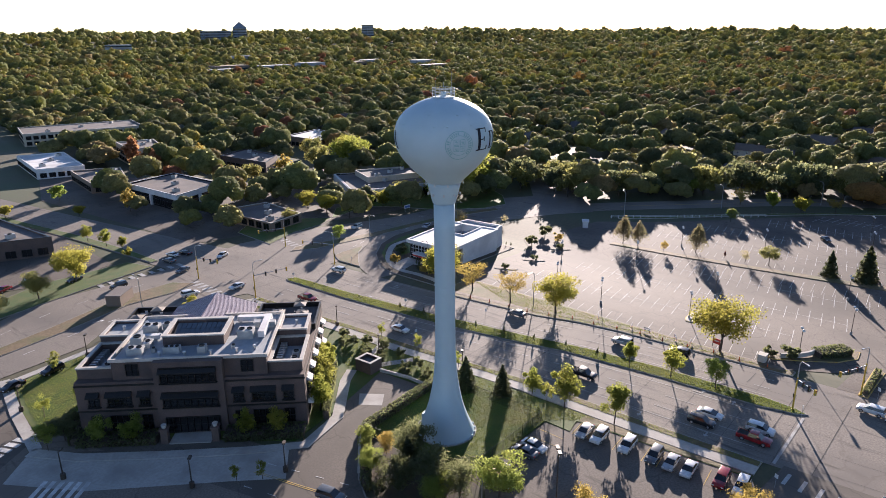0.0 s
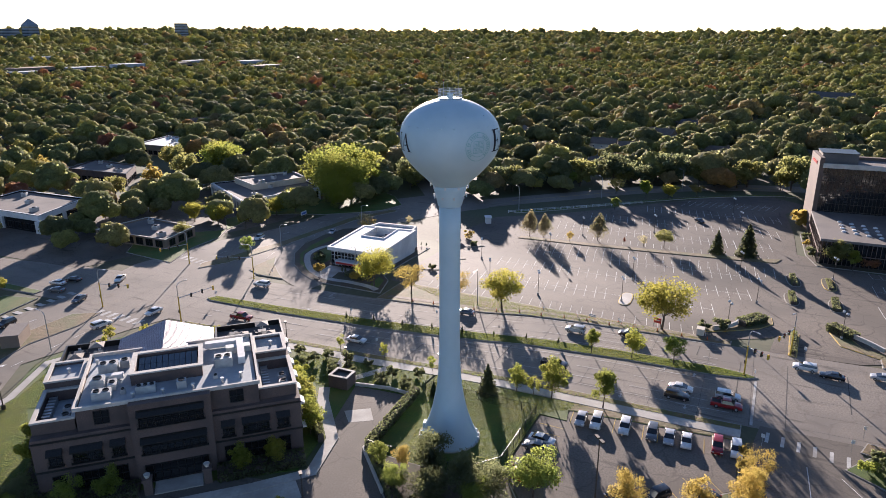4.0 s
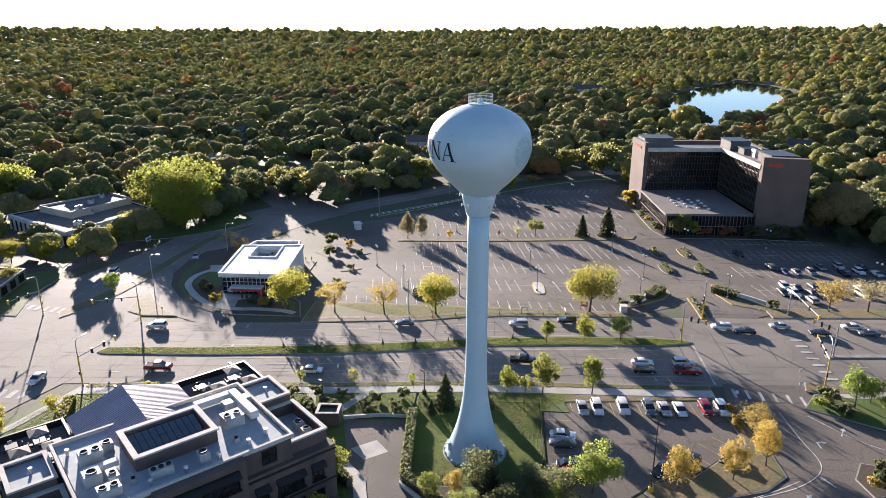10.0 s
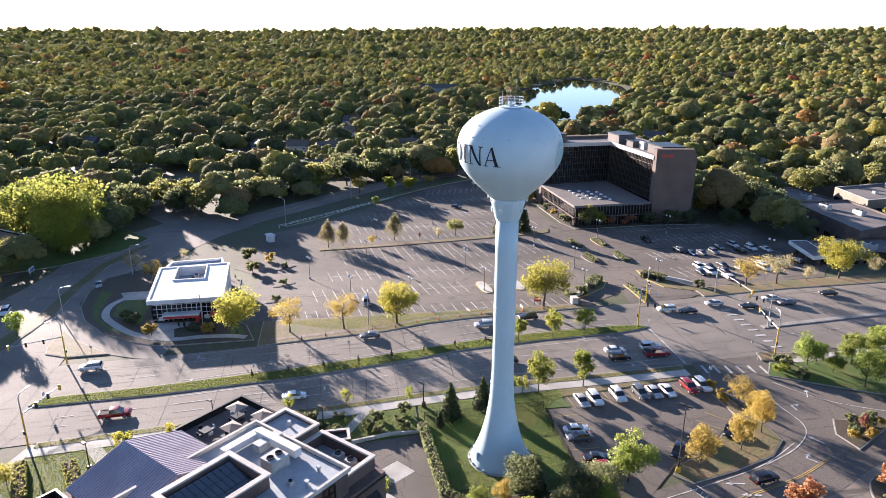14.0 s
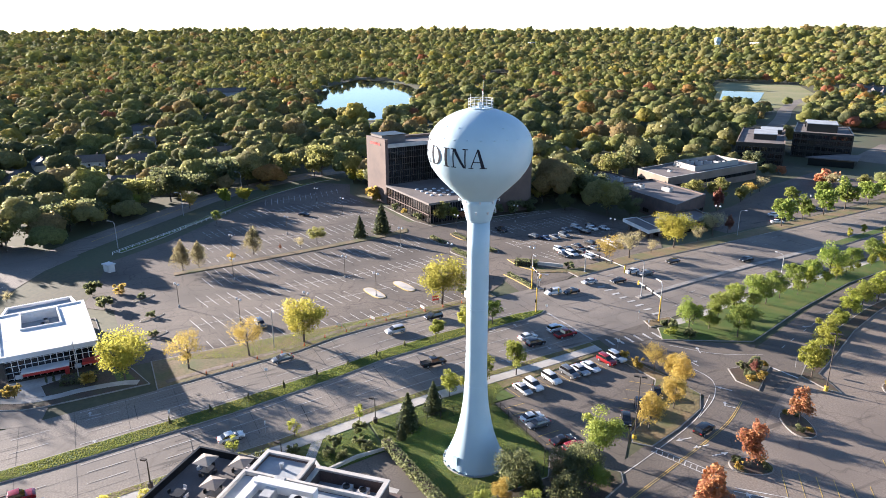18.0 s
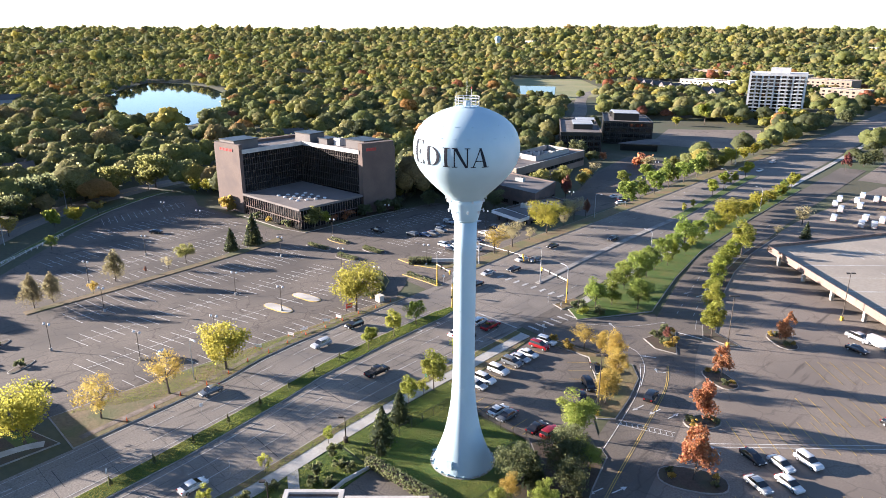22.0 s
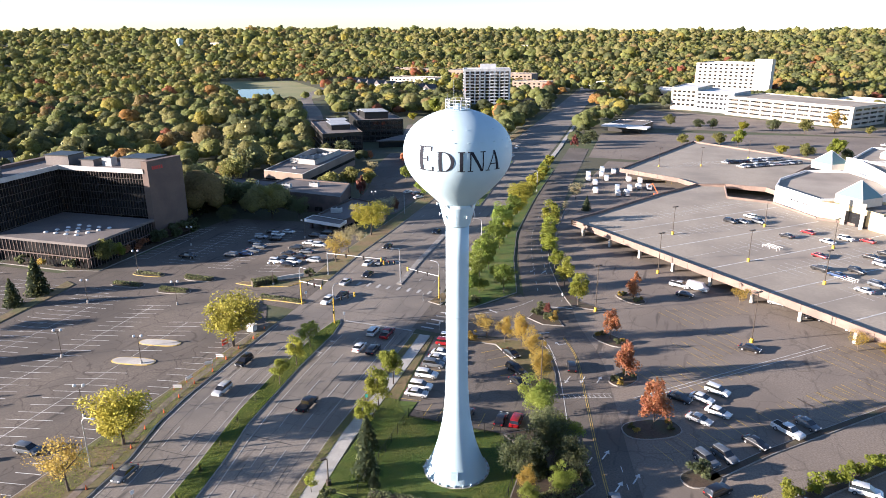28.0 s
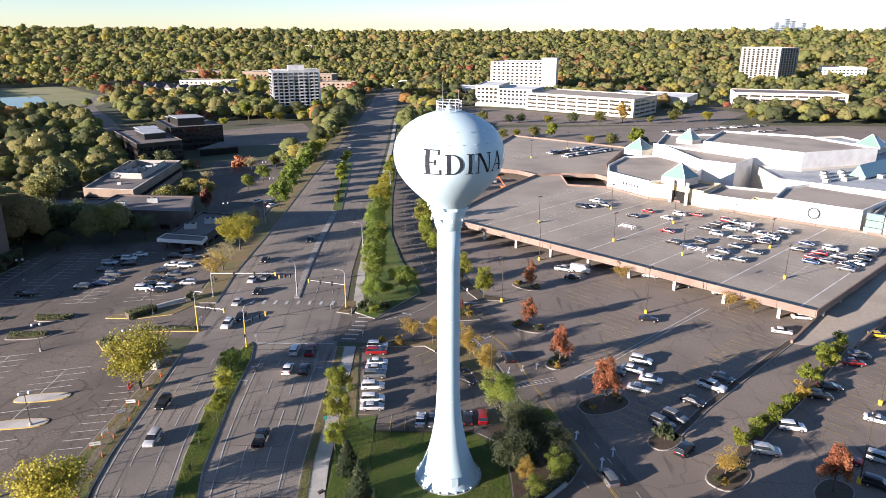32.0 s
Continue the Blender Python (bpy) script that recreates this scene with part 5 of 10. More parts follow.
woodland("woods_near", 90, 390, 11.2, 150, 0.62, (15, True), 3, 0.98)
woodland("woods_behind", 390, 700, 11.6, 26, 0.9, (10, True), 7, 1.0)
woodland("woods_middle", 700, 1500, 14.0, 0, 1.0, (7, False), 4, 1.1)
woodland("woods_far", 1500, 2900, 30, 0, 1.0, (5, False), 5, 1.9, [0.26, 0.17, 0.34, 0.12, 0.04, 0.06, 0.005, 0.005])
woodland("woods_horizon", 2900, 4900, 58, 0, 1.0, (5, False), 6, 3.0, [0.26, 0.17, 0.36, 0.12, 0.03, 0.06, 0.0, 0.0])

# ---- water tower ----
TX = [(5.15, 0.12), (4.72, 1.0), (4.0, 2.8), (3.2, 5.2), (2.58, 8), (2.12, 11), (1.86, 14.5), (1.76, 18), (1.72, 24), (1.72, 42.2)]
NECK = [(1.72, 42.2), (1.95, 42.6), (2.2, 43.6), (2.55, 45.0), (2.72, 45.7)]
BOWL = [(2.72, 45.7), (3.5, 46.5), (4.9, 47.8), (6.2, 49.2), (7.15, 50.6), (7.62, 51.9), (7.76, 53.0), (7.66, 54.2), (7.3, 55.3), (6.6, 56.4), (5.5, 57.4), (4.1, 58.2), (2.5, 58.8), (1.2, 59.05), (0.9, 59.1)]


def smooth_profile(pts, n=4):
    return curve(pts, n)


bowl = smooth_profile(BOWL, 4)


def bowl_radius(z):
    return float(np.interp(z, [p[1] for p in bowl], [p[0] for p in bowl]))


tower = thing("water_tower", "tall pale blue steel water tower with a flared foot", "water tower")
piece("shaft", Mesh().lathe(smooth_profile(TX, 3), 56), M_TOWER, tower, smooth=True)
piece("neck", Mesh().lathe(NECK, 48), M_TOWER, tower, smooth=True)
piece("tank", Mesh().lathe(bowl, 72), M_TOWER, tower, "bulbous pale blue tank", smooth=True)
piece("foundation", Mesh().lathe([(5.5, -0.3), (5.5, 0.1), (5.35, 0.14)], 48), M_WALK, tower, "concrete ring foundation")
for z, rr in ((42.4, 1.86), (28, 1.745), (14.5, 1.885)):
    piece("weld_ring", Mesh().lathe([(rr, z - 0.06), (rr + 0.04, z), (rr, z + 0.06)], 48, caps=False), M_TOWER, tower)
for i in range(24):
    a = 2 * math.pi * i / 24
    piece("anchor_bolt", Mesh().box(-0.16, -0.1, 0.1, 0.16, 0.1, 0.42), M_TOWER, tower, m=pose(5.2 * math.cos(a), 5.2 * math.sin(a), 0, 0, 0, math.degrees(a)))
door_a = radians(-76)
piece("door", Mesh().box(-0.08, -0.55, 0.15, 0.35, 0.55, 2.35), M_TOWER, tower, "pale blue access door", m=pose(4.35 * math.cos(door_a), 4.35 * math.sin(door_a), 0, 0, 0, -76))
piece("overflow_pipe", Mesh().tube((0, 0, 0.5), (0.7, 0, 0.35), 0.16, 0.16, 10), M_TOWER, tower, m=pose(4.9 * math.cos(radians(200)), 4.9 * math.sin(radians(200)), 0, 0, 0, 200))
for i in range(9):
    a = 2 * math.pi * i / 9
    for z, rr in ((45.6, 2.74), (43.9, 2.3)):
        piece("antenna_mount", Mesh().tube((rr - 0.05, 0, z), (rr + 0.35, 0, z), 0.05).box(rr + 0.25, -0.12, z - 0.2, rr + 0.4, 0.12, z + 0.2), M_WPAINT, tower, m=pose(0, 0, 0, 0, 0, math.degrees(a) + 12 * (z > 45)))
piece("roof_platform", Mesh().lathe([(1.75, 59.0), (1.75, 59.1), (1.6, 59.12)], 32), M_TOWER, tower)
piece("hatch", Mesh().lathe([(0.45, 59.1), (0.45, 59.7), (0.3, 59.85)], 16), M_TOWER, tower, "round roof vent")
for z in (59.55, 60.0, 60.4):
    rail = Mesh()
    for i in range(32):
        a, b = 2 * math.pi * i / 32, 2 * math.pi * (i + 1) / 32
        rail.tube((1.75 * math.cos(a), 1.75 * math.sin(a), z), (1.75 * math.cos(b), 1.75 * math.sin(b), z), 0.035, n=5)
    piece("rail", rail, M_WPAINT, tower, "white ring rail")
for i in range(12):
    a = 2 * math.pi * i / 12
    piece("rail_post", Mesh().tube((1.75 * math.cos(a), 1.75 * math.sin(a), 59.0), (1.75 * math.cos(a), 1.75 * math.sin(a), 60.4), 0.035, n=5), M_WPAINT, tower)
for x, y, h in ((-0.9, 0.9, 62.9), (1.3, -0.5, 61.6), (-1.2, -1.0, 61.2)):
    piece("aerial", Mesh().tube((x, y, 59.1), (x, y, h), 0.04, 0.02, 6), M_STEEL, tower, "thin whip aerial")
piece("obstruction_lamp", Mesh().tube((1.3, -0.5, 61.6), (1.3, -0.5, 61.85), 0.1, 0.06, 8), M_RED, tower, "small red lamp")
for z, step in ((55.4, 15), (56.9, 20)):
    for i in range(0, 360, step):
        rr = bowl_radius(z)
        piece("roof_lug", Mesh().box(-0.03, -0.14, -0.05, 0.1, 0.14, 0.05), M_TOWER, tower, m=pose(rr * math.cos(radians(i)), rr * math.sin(radians(i)), z, 0, 35, i))


LETTER_Z = 51.6


def letter_mesh(ch, size):
    """A roman capital of thick and thin strokes with serifs, left at x = 0."""
    m = Mesh()

    def bar(x0, y0, x1, y1):
        m.add([(x0, y0, 0), (x1, y0, 0), (x1, y1, 0), (x0, y1, 0)], [(0, 1, 2, 3)])

    def slant(a, b, c, d):
        m.add([(a, 0, 0), (b, 0, 0), (c, 1, 0), (d, 1, 0)], [(0, 1, 2, 3)])

    if ch in "EDI":
        bar(0.12, 0.04, 0.30, 0.96)
    if ch == "E":
        bar(0.02, 0.955, 0.72, 1.0), bar(0.30, 0.48, 0.56, 0.525), bar(0.02, 0.0, 0.78, 0.045)
        bar(0.655, 0.80, 0.72, 0.955), bar(0.50, 0.40, 0.56, 0.61), bar(0.70, 0.045, 0.78, 0.20)
    if ch == "D":
        bar(0.02, 0.955, 0.36, 1.0), bar(0.02, 0.0, 0.36, 0.045)
        p = [(-math.pi / 2 + math.pi * k / 18) for k in range(19)]
        pts = [(0.36 + 0.58 * math.cos(a), 0.5 + 0.5 * math.sin(a), 0) for a in p] + [(0.36 + 0.40 * math.cos(a), 0.5 + 0.455 * math.sin(a), 0) for a in p]
        m.add(pts, [(k, k + 1, 20 + k, 19 + k) for k in range(18)])
    if ch == "I":
        bar(0.02, 0.955, 0.40, 1.0), bar(0.02, 0.0, 0.40, 0.045)
    if ch == "N":
        bar(0.13, 0.04, 0.195, 0.96), bar(0.80, 0.0, 0.865, 0.96), bar(0.02, 0.0, 0.31, 0.045), bar(0.68, 0.955, 0.98, 1.0), bar(0.02, 0.955, 0.2, 1.0)
        slant(0.72, 0.86, 0.30, 0.11)
    if ch == "A":
        slant(0.08, 0.14, 0.50, 0.45), slant(0.68, 0.87, 0.54, 0.42)
        bar(0.24, 0.32, 0.66, 0.365), bar(-0.01, 0.0, 0.25, 0.045), bar(0.58, 0.0, 0.97, 0.045)
    me = m.build("letter", M_LETTER)
    for v in me.vertices:
        v.co *= size
    return me


def wrap_on_tank(me, place, lift=0.05):
    """Bends a flat mesh onto the tank: place maps its x, y to an arc length and a height."""
    bm = bmesh.new()
    bm.from_mesh(me)
    bmesh.ops.triangulate(bm, faces=bm.faces[:])
    bmesh.ops.subdivide_edges(bm, edges=[e for e in bm.edges if e.calc_length() > 0.5], cuts=2)
    for k in range(3):
        bmesh.ops.subdivide_edges(bm, edges=[e for e in bm.edges if e.calc_length() > 0.3], cuts=1)
        bmesh.ops.triangulate(bm, faces=bm.faces[:])
    for v in bm.verts:
        a, z = place(v.co.x, v.co.y)
        rr = bowl_radius(z) + lift
        v.co = (rr * math.cos(a), rr * math.sin(a), z)
    bm.to_mesh(me)
    bm.free()
    return me


def wide(me):
    xs = [v.co.x for v in me.vertices]
    return min(xs), max(xs)


for mid in (-69, 126):
    items, x = [], 0.0
    for ch, size, gap in (("E", 3.3, 0.5), ("D", 2.68, 0.45), ("I", 2.68, 0.35), ("N", 2.68, 0.08), ("A", 2.68, 0)):
        me = letter_mesh(ch, size)
        a, b = wide(me)
        items.append((me, x - a))
        x += b - a + gap
    for me, off in items:
        wrap_on_tank(me, lambda u, w, off=off: (radians(mid) + (off + u - x / 2) * 12.4 / x / 7.72, LETTER_Z + w))
        part("letter", me, tower, "dark painted serif letter")
M_SEAL = speckled("seal_paint", (0.20, 0.40, 0.42), (0.26, 0.46, 0.48), 3.0, rough=0.5, relief=0)


def ring_flat(r0, r1, n=48):
    return Mesh().add([(rr * math.cos(2 * math.pi * i / n), rr * math.sin(2 * math.pi * i / n), 0) for rr in (r0, r1) for i in range(n)], [(i, (i + 1) % n, n + (i + 1) % n, n + i) for i in range(n)])


for mid in (58.5,):
    on = lambda u, w, mid=mid: (radians(mid) + u / 7.7, 52.65 + w)  # noqa: E731
    for r0, r1 in ((2.05, 2.15), (1.42, 1.5)):
        part("seal_ring", wrap_on_tank(ring_flat(r0, r1).build("ring", M_SEAL), on), tower, "faded green seal ring")
    for cx, cy in ((-0.48, 0.48), (0.48, 0.48), (-0.48, -0.48), (0.48, -0.48)):
        fr = Mesh()
        for x0, y0, x1, y1 in ((-0.42, -0.42, 0.42, -0.34), (-0.42, 0.34, 0.42, 0.42), (-0.42, -0.34, -0.34, 0.34), (0.34, -0.34, 0.42, 0.34), (-0.2, -0.05, 0.2, 0.05), (-0.22, 0.14, 0.1, 0.2), (-0.1, -0.24, 0.22, -0.16)):
            fr.add([(cx + x0, cy + y0, 0), (cx + x1, cy + y0, 0), (cx + x1, cy + y1, 0), (cx + x0, cy + y1, 0)], [(0, 1, 2, 3)])
        part("seal_field", wrap_on_tank(fr.build("field", M_SEAL), on), tower, "faded green emblem quarter")
    for i in range(26):
        a = math.pi * 1.25 - i * 1.5 * math.pi / 25
        bar = Mesh().add([(x * math.cos(a - math.pi / 2) - y * math.sin(a - math.pi / 2) + 1.77 * math.cos(a), x * math.sin(a - math.pi / 2) + y * math.cos(a - math.pi / 2) + 1.77 * math.sin(a), 0) for x, y in ((-0.09, -0.18), (0.09, -0.18), (0.09, 0.18), (-0.09, 0.18))], [(0, 1, 2, 3)])
        if i not in (4, 7, 13, 14):
            part("seal_bar", wrap_on_tank(bar.build("bar", M_SEAL), on), tower)

# chain-link fence round the tower yard
fence = thing("chain_link_fence", "dark chain-link fence round the tower yard", "fence")
line = [(-12.6, -11.5), (-13.4, 11.6), (4.4, 11.6), (9.6, 7.4), (10.2, -10.6)]
M_LINK = material("chain_link", 0.6, 0.5)[0]
M_LINK.node_tree.nodes["Principled BSDF"].inputs["Base Color"].default_value = (0.03, 0.03, 0.03, 1)
M_LINK.node_tree.nodes["Principled BSDF"].inputs["Alpha"].default_value = 0.28
for (x0, y0), (x1, y1) in zip(line, line[1:]):
    n = max(2, int(math.hypot(x1 - x0, y1 - y0) / 2.6))
    for i in range(n + 1):
        px, py = x0 + (x1 - x0) * i / n, y0 + (y1 - y0) * i / n
        piece("post", Mesh().tube((px, py, 0), (px, py, 2.1), 0.045, n=6), M_DKFRAME, fence)
    piece("top_rail", Mesh().tube((x0, y0, 2.05), (x1, y1, 2.05), 0.03, n=5), M_DKFRAME, fence)
    piece("chain_link", Mesh().add([(x0, y0, 0.1), (x1, y1, 0.1), (x1, y1, 2.05), (x0, y0, 2.05)], [(0, 1, 2, 3)]), M_LINK, fence)


# ---- buildings ----
M_UNIT = speckled("galvanised_unit", (0.38, 0.38, 0.37), (0.5, 0.5, 0.48), 2.0, (0.3, 0.3, 0.29), 0.4, rough=0.5, relief=0.05)


def window_mesh(w, h, bars=1, trim=M_DKFRAME, pane=M_GLASSD, deep=0.16, rows=0):
    """A framed window in one piece: x along the wall, y outwards, z up from its sill; panes set back in the frame."""
    def cuts(size, n):
        out, t, b = [0.0], 0.09, 0.04
        for i in range(n + 1):
            lo = t if i == 0 else size * i / (n + 1) + b
            hi = size - t if i == n else size * (i + 1) / (n + 1) - b
            out += [lo, hi]
        return out + [size]

    xs, zs = [x - w / 2 for x in cuts(w, bars)], cuts(h, rows)
    verts, faces, slots, seen = [], [], [], {}

    def at(x, y, z):
        k = (round(x, 4), round(y, 4), round(z, 4))
        if k not in seen:
            seen[k] = len(verts)
            verts.append(k)
        return seen[k]

    def face(slot, *ps):
        faces.append(tuple(at(*p) for p in ps))
        slots.append(slot)

    for i in range(len(xs) - 1):
        for j in range(len(zs) - 1):
            a, b, c, d = xs[i], xs[i + 1], zs[j], zs[j + 1]
            if i % 2 and j % 2:
                y = 0.03
                face(1, (b, y, c), (a, y, c), (a, y, d), (b, y, d))
                for (x0, z0), (x1, z1) in (((a, c), (b, c)), ((b, c), (b, d)), ((b, d), (a, d)), ((a, d), (a, c))):
                    face(0, (x0, deep, z0), (x1, deep, z1), (x1, y, z1), (x0, y, z0))
            else:
                face(0, (b, deep, c), (a, deep, c), (a, deep, d), (b, deep, d))
    for i in range(len(xs) - 1):
        for z in (0.0, h):
            face(0, (xs[i], deep, z), (xs[i + 1], deep, z), (xs[i + 1], -0.1, z), (xs[i], -0.1, z))
    for j in range(len(zs) - 1):
        for x in (-w / 2, w / 2):
            face(0, (x, deep, zs[j]), (x, deep, zs[j + 1]), (x, -0.1, zs[j + 1]), (x, -0.1, zs[j]))
    m = Mesh()
    m.v, m.f, m.m = verts, faces, slots
    return m.build("window", [trim, pane])


def windows_on(parent, p0, p1, levels, n, me, margin=0.0, name="window"):
    """Rows of alike windows on a wall from p0 to p1 (outside to the right of that way)."""
    dx, dy = p1[0] - p0[0], p1[1] - p0[1]
    l = math.hypot(dx, dy)
    rz = math.degrees(math.atan2(dy, dx))
    inv = parent.matrix_basis.inverted_safe()
    for z in levels:
        for i in range(n):
            s = margin + (l - 2 * margin) * (i + 0.5) / n
            part(name, me, parent, m=inv @ pose(p0[0] + dx * s / l, p0[1] + dy * s / l, z, 0, 0, rz + 180))


def parapet(poly, z0, z1, t=0.4):
    """A low wall round an outline, in one piece."""
    inner = offset(poly, t)
    n = len(poly)
    p = [(*q, z) for ring in (poly, inner) for z in (z0, z1) for q in ring]
    fs = []
    for i in range(n):
        j = (i + 1) % n
        fs += [(i, j, n + j, n + i), (n + i, n + j, 3 * n + j, 3 * n + i), (3 * n + i, 3 * n + j, 2 * n + j, 2 * n + i), (2 * n + i, 2 * n + j, j, i)]
    return Mesh().add(p, fs)


def roof_unit(parent, x, y, z, w, d, h, rz=0.0, fans=1):
    """A rooftop air unit: a louvred box with round fans."""
    m = Mesh().box(-w / 2, -d / 2, 0.15, w / 2, d / 2, h)
    m.box(-w / 2 - 0.04, -d / 2 - 0.04, 0, w / 2 + 0.04, d / 2 + 0.04, 0.15)
    for i in range(3):
        m.box(-w / 2 - 0.03, -d / 2 + 0.1, h * (0.3 + 0.2 * i), w / 2 + 0.03, d / 2 - 0.1, h * (0.36 + 0.2 * i))
    for i in range(fans):
        m.lathe([(min(w / fans, d) * 0.36, h), (min(w / fans, d) * 0.36, h + 0.18), (min(w / fans, d) * 0.3, h + 0.18), (min(w / fans, d) * 0.28, h + 0.03)], 14, 1, Matrix.Translation((-w / 2 + w * (i + 0.5) / fans, 0, 0)))
    ob = part("roof_unit", m.build("roof_unit", [M_UNIT, M_DKFRAME]), parent, "pale rooftop air unit", parent.matrix_basis.inverted_safe() @ pose(x, y, z, 0, 0, rz))
    return ob


def plain_building(name, label, poly, z0, z1, wall, roof, cap=M_COPING, par=0.7, category="building", cap_label="pale coping"):
    """Walls, a sunk roof and a coped parapet on an outline."""
    cx, cy = sum(p[0] for p in poly) / len(poly), sum(p[1] for p in poly) / len(poly)
    ob = thing(name, label, category, at=(cx, cy, z0))
    wpart("wall", Mesh().prism(poly, z0 - 0.6, z1 - par), wall, ob)
    wpart("roof", Mesh().prism(offset(poly, 0.4), z1 - par, z1 - par + 0.06), roof, ob, "flat membrane roof")
    wpart("parapet", parapet(poly, z1 - par, z1 - 0.12, 0.4), wall, ob)
    wpart("coping", parapet(offset(poly, -0.06), z1 - 0.12, z1, 0.52), cap, ob, cap_label)
    return ob


# -- the dark brick building, on its own axes --
BR = pose(18.4, -17.2, 0, 0, 0, -44.8)


def L(a, b):
    p = BR @ Vector((a, -b, 0))
    return (p.x, p.y)


def Lr(a0, b0, a1, b1):
    return [L(a0, b0), L(a1, b0), L(a1, b1), L(a0, b1)]


brick = thing("brick_building", "dark brick club building with roof terraces and a metal gable", "building", at=(*L(20, 20), 0))
wpart("wall", Mesh().prism(Lr(0, 4.4, 40, 36), -0.3, 10.4), M_DKBRICK, brick)
wpart("upper_storey", Mesh().prism(Lr(6.5, 5.2, 33.5, 24), 10.4, 13.9), M_DKBRICK, brick)
wpart("centre_bay", Mesh().prism(Lr(14, 3.6, 26, 5.2), -0.3, 14.2), M_DKBRICK, brick)
wpart("coping", parapet(Lr(6.2, 4.9, 33.8, 24.2), 13.9, 14.5, 0.4), M_COPING, brick, "pale stone coping")
wpart("roof", Mesh().prism(Lr(6.8, 5.4, 33.2, 23.8), 13.9, 13.98), M_ROOFG, brick, "blue-grey membrane roof")
for z in (4.6, 9.6):
    wpart("string_course", parapet(Lr(-0.12, 4.28, 40.12, 36.1), z, z + 0.3, 0.3), M_DKFRAME, brick, "dark stone band")
for a0, a1 in ((0, 6.5), (33.5, 40)):
    wpart("terrace_box", parapet(Lr(a0 + 0.4, 6, a1 - 0.1, 16.5), 10.4, 12.3, 0.4), M_DKBRICK, brick)
    wpart("coping", parapet(Lr(a0 + 0.25, 5.85, a1 + 0.0, 16.65), 12.3, 12.6, 0.65), M_COPING, brick, "pale stone coping")
    wpart("terrace_floor", Mesh().prism(Lr(a0 + 0.6, 6.4, a1 - 0.4, 16.1), 10.4, 10.48), M_ROOFG, brick)
    for i in range(9):
        wpart("louvre", Mesh().prism(Lr(a0 + 4.4, 7 + i * 1.0, a0 + 5.6, 7.5 + i * 1.0), 10.5, 11.6), M_STEEL, brick, "grey louvre blade")
    wpart("upper_box", parapet(Lr(a0 + 0.8, 16.7, a1 - 0.2, 24), 10.4, 13.6, 0.4), M_DKBRICK, brick)
    wpart("coping", parapet(Lr(a0 + 0.65, 16.6, a1 - 0.05, 24.15), 13.6, 13.9, 0.6), M_COPING, brick, "pale stone coping")
    wpart("upper_floor", Mesh().prism(Lr(a0 + 1.1, 17.0, a1 - 0.5, 23.7), 10.4, 13.2), M_ROOFG, brick, "blue-grey membrane roof")
    wpart("roof_vent", Mesh().lathe([(0.2, 13.2), (0.2, 13.9), (0.34, 13.95), (0.28, 14.15)], 10, 0, Matrix.Translation((*L(a0 + 3.2, 20.4), 0))), M_STEEL, brick, "round metal vent")
    roof_unit(brick, *L(a0 + 2.2, 9), 10.48, 1.4, 1.4, 1.2, -44.8, 1)
    roof_unit(brick, *L(a0 + 2.2, 11.4), 10.48, 1.4, 1.4, 1.2, -44.8, 1)
for a0, a1 in ((0, 13), (30, 40)):
    wpart("terrace_floor", Mesh().prism(Lr(a0 + 0.3, 24, a1 - 0.3, 35.7), 10.4, 10.5), M_ROOFD, brick, "dark paved roof terrace")
    wpart("terrace_parapet", parapet(Lr(a0, 23.9, a1, 36.05), 10.4, 11.6, 0.35), M_DKFRAME, brick, "dark terrace parapet")
# gable roof with standing seams
gab = Mesh()
ga, gb, gm, b0, b1, ze, zr = 13.2, 30.0, 21.6, 20.0, 33.0, 12.9, 15.7
pts = [(ga, b0, ze), (gm, b0, zr), (gb, b0, ze), (ga, b1, ze), (gm, b1, zr), (gb, b1, ze)]
gab.add([(*L(a, b), z) for a, b, z in pts] + [(*L(a, b), z - 0.35) for a, b, z in pts], [(0, 1, 4, 3), (1, 2, 5, 4), (0, 6, 7, 1), (1, 7, 8, 2), (3, 4, 10, 9), (4, 5, 11, 10), (0, 3, 9, 6), (2, 8, 11, 5), (6, 9, 10, 7), (7, 10, 11, 8)])
wpart("gable_roof", gab, M_SEAM, brick, "violet-grey standing-seam metal roof")
wpart("gable_wall", Mesh().prism(Lr(ga + 0.4, b0 + 0.3, gb - 0.4, b1 - 0.3), 10.4, 12.6), M_DKFRAME, brick)
for i in range(27):
    b = b0 + 0.1 + i * (b1 - b0 - 0.2) / 26
    for a0, a1, za, zb in ((ga, gm, ze, zr), (gm, gb, zr, ze)):
        p, q = Vector((*L(a0, b), za + 0.01)), Vector((*L(a1, b), zb + 0.01))
        wpart("seam", Mesh().tube(p, q, 0.04, 0.04, 4), M_RIB, brick)
# skylight
wpart("skylight_kerb", parapet(Lr(15, 10.6, 26, 18.6), 13.95, 15.9, 0.6), M_DKBRICK, brick)
wpart("coping", parapet(Lr(14.8, 10.4, 26.2, 18.8), 15.9, 16.15, 0.8), M_COPING, brick, "pale stone coping")
for i in range(10):
    for j in range(3):
        a, b = 15.9 + i * 0.93, 11.6 + j * 2.0
        pm = Mesh().add([(*L(a, b), 14.5 + 0.35 * j), (*L(a + 0.85, b), 14.5 + 0.35 * j), (*L(a + 0.85, b + 1.9), 14.85 + 0.35 * j), (*L(a, b + 1.9), 14.85 + 0.35 * j)], [(0, 3, 2, 1)])
        wpart("pane", pm, M_GLASSB, brick, "blue-tinted skylight pane")
wpart("skylight_floor", Mesh().prism(Lr(15.6, 11.2, 25.4, 18), 14.0, 14.3), M_DKFRAME, brick)
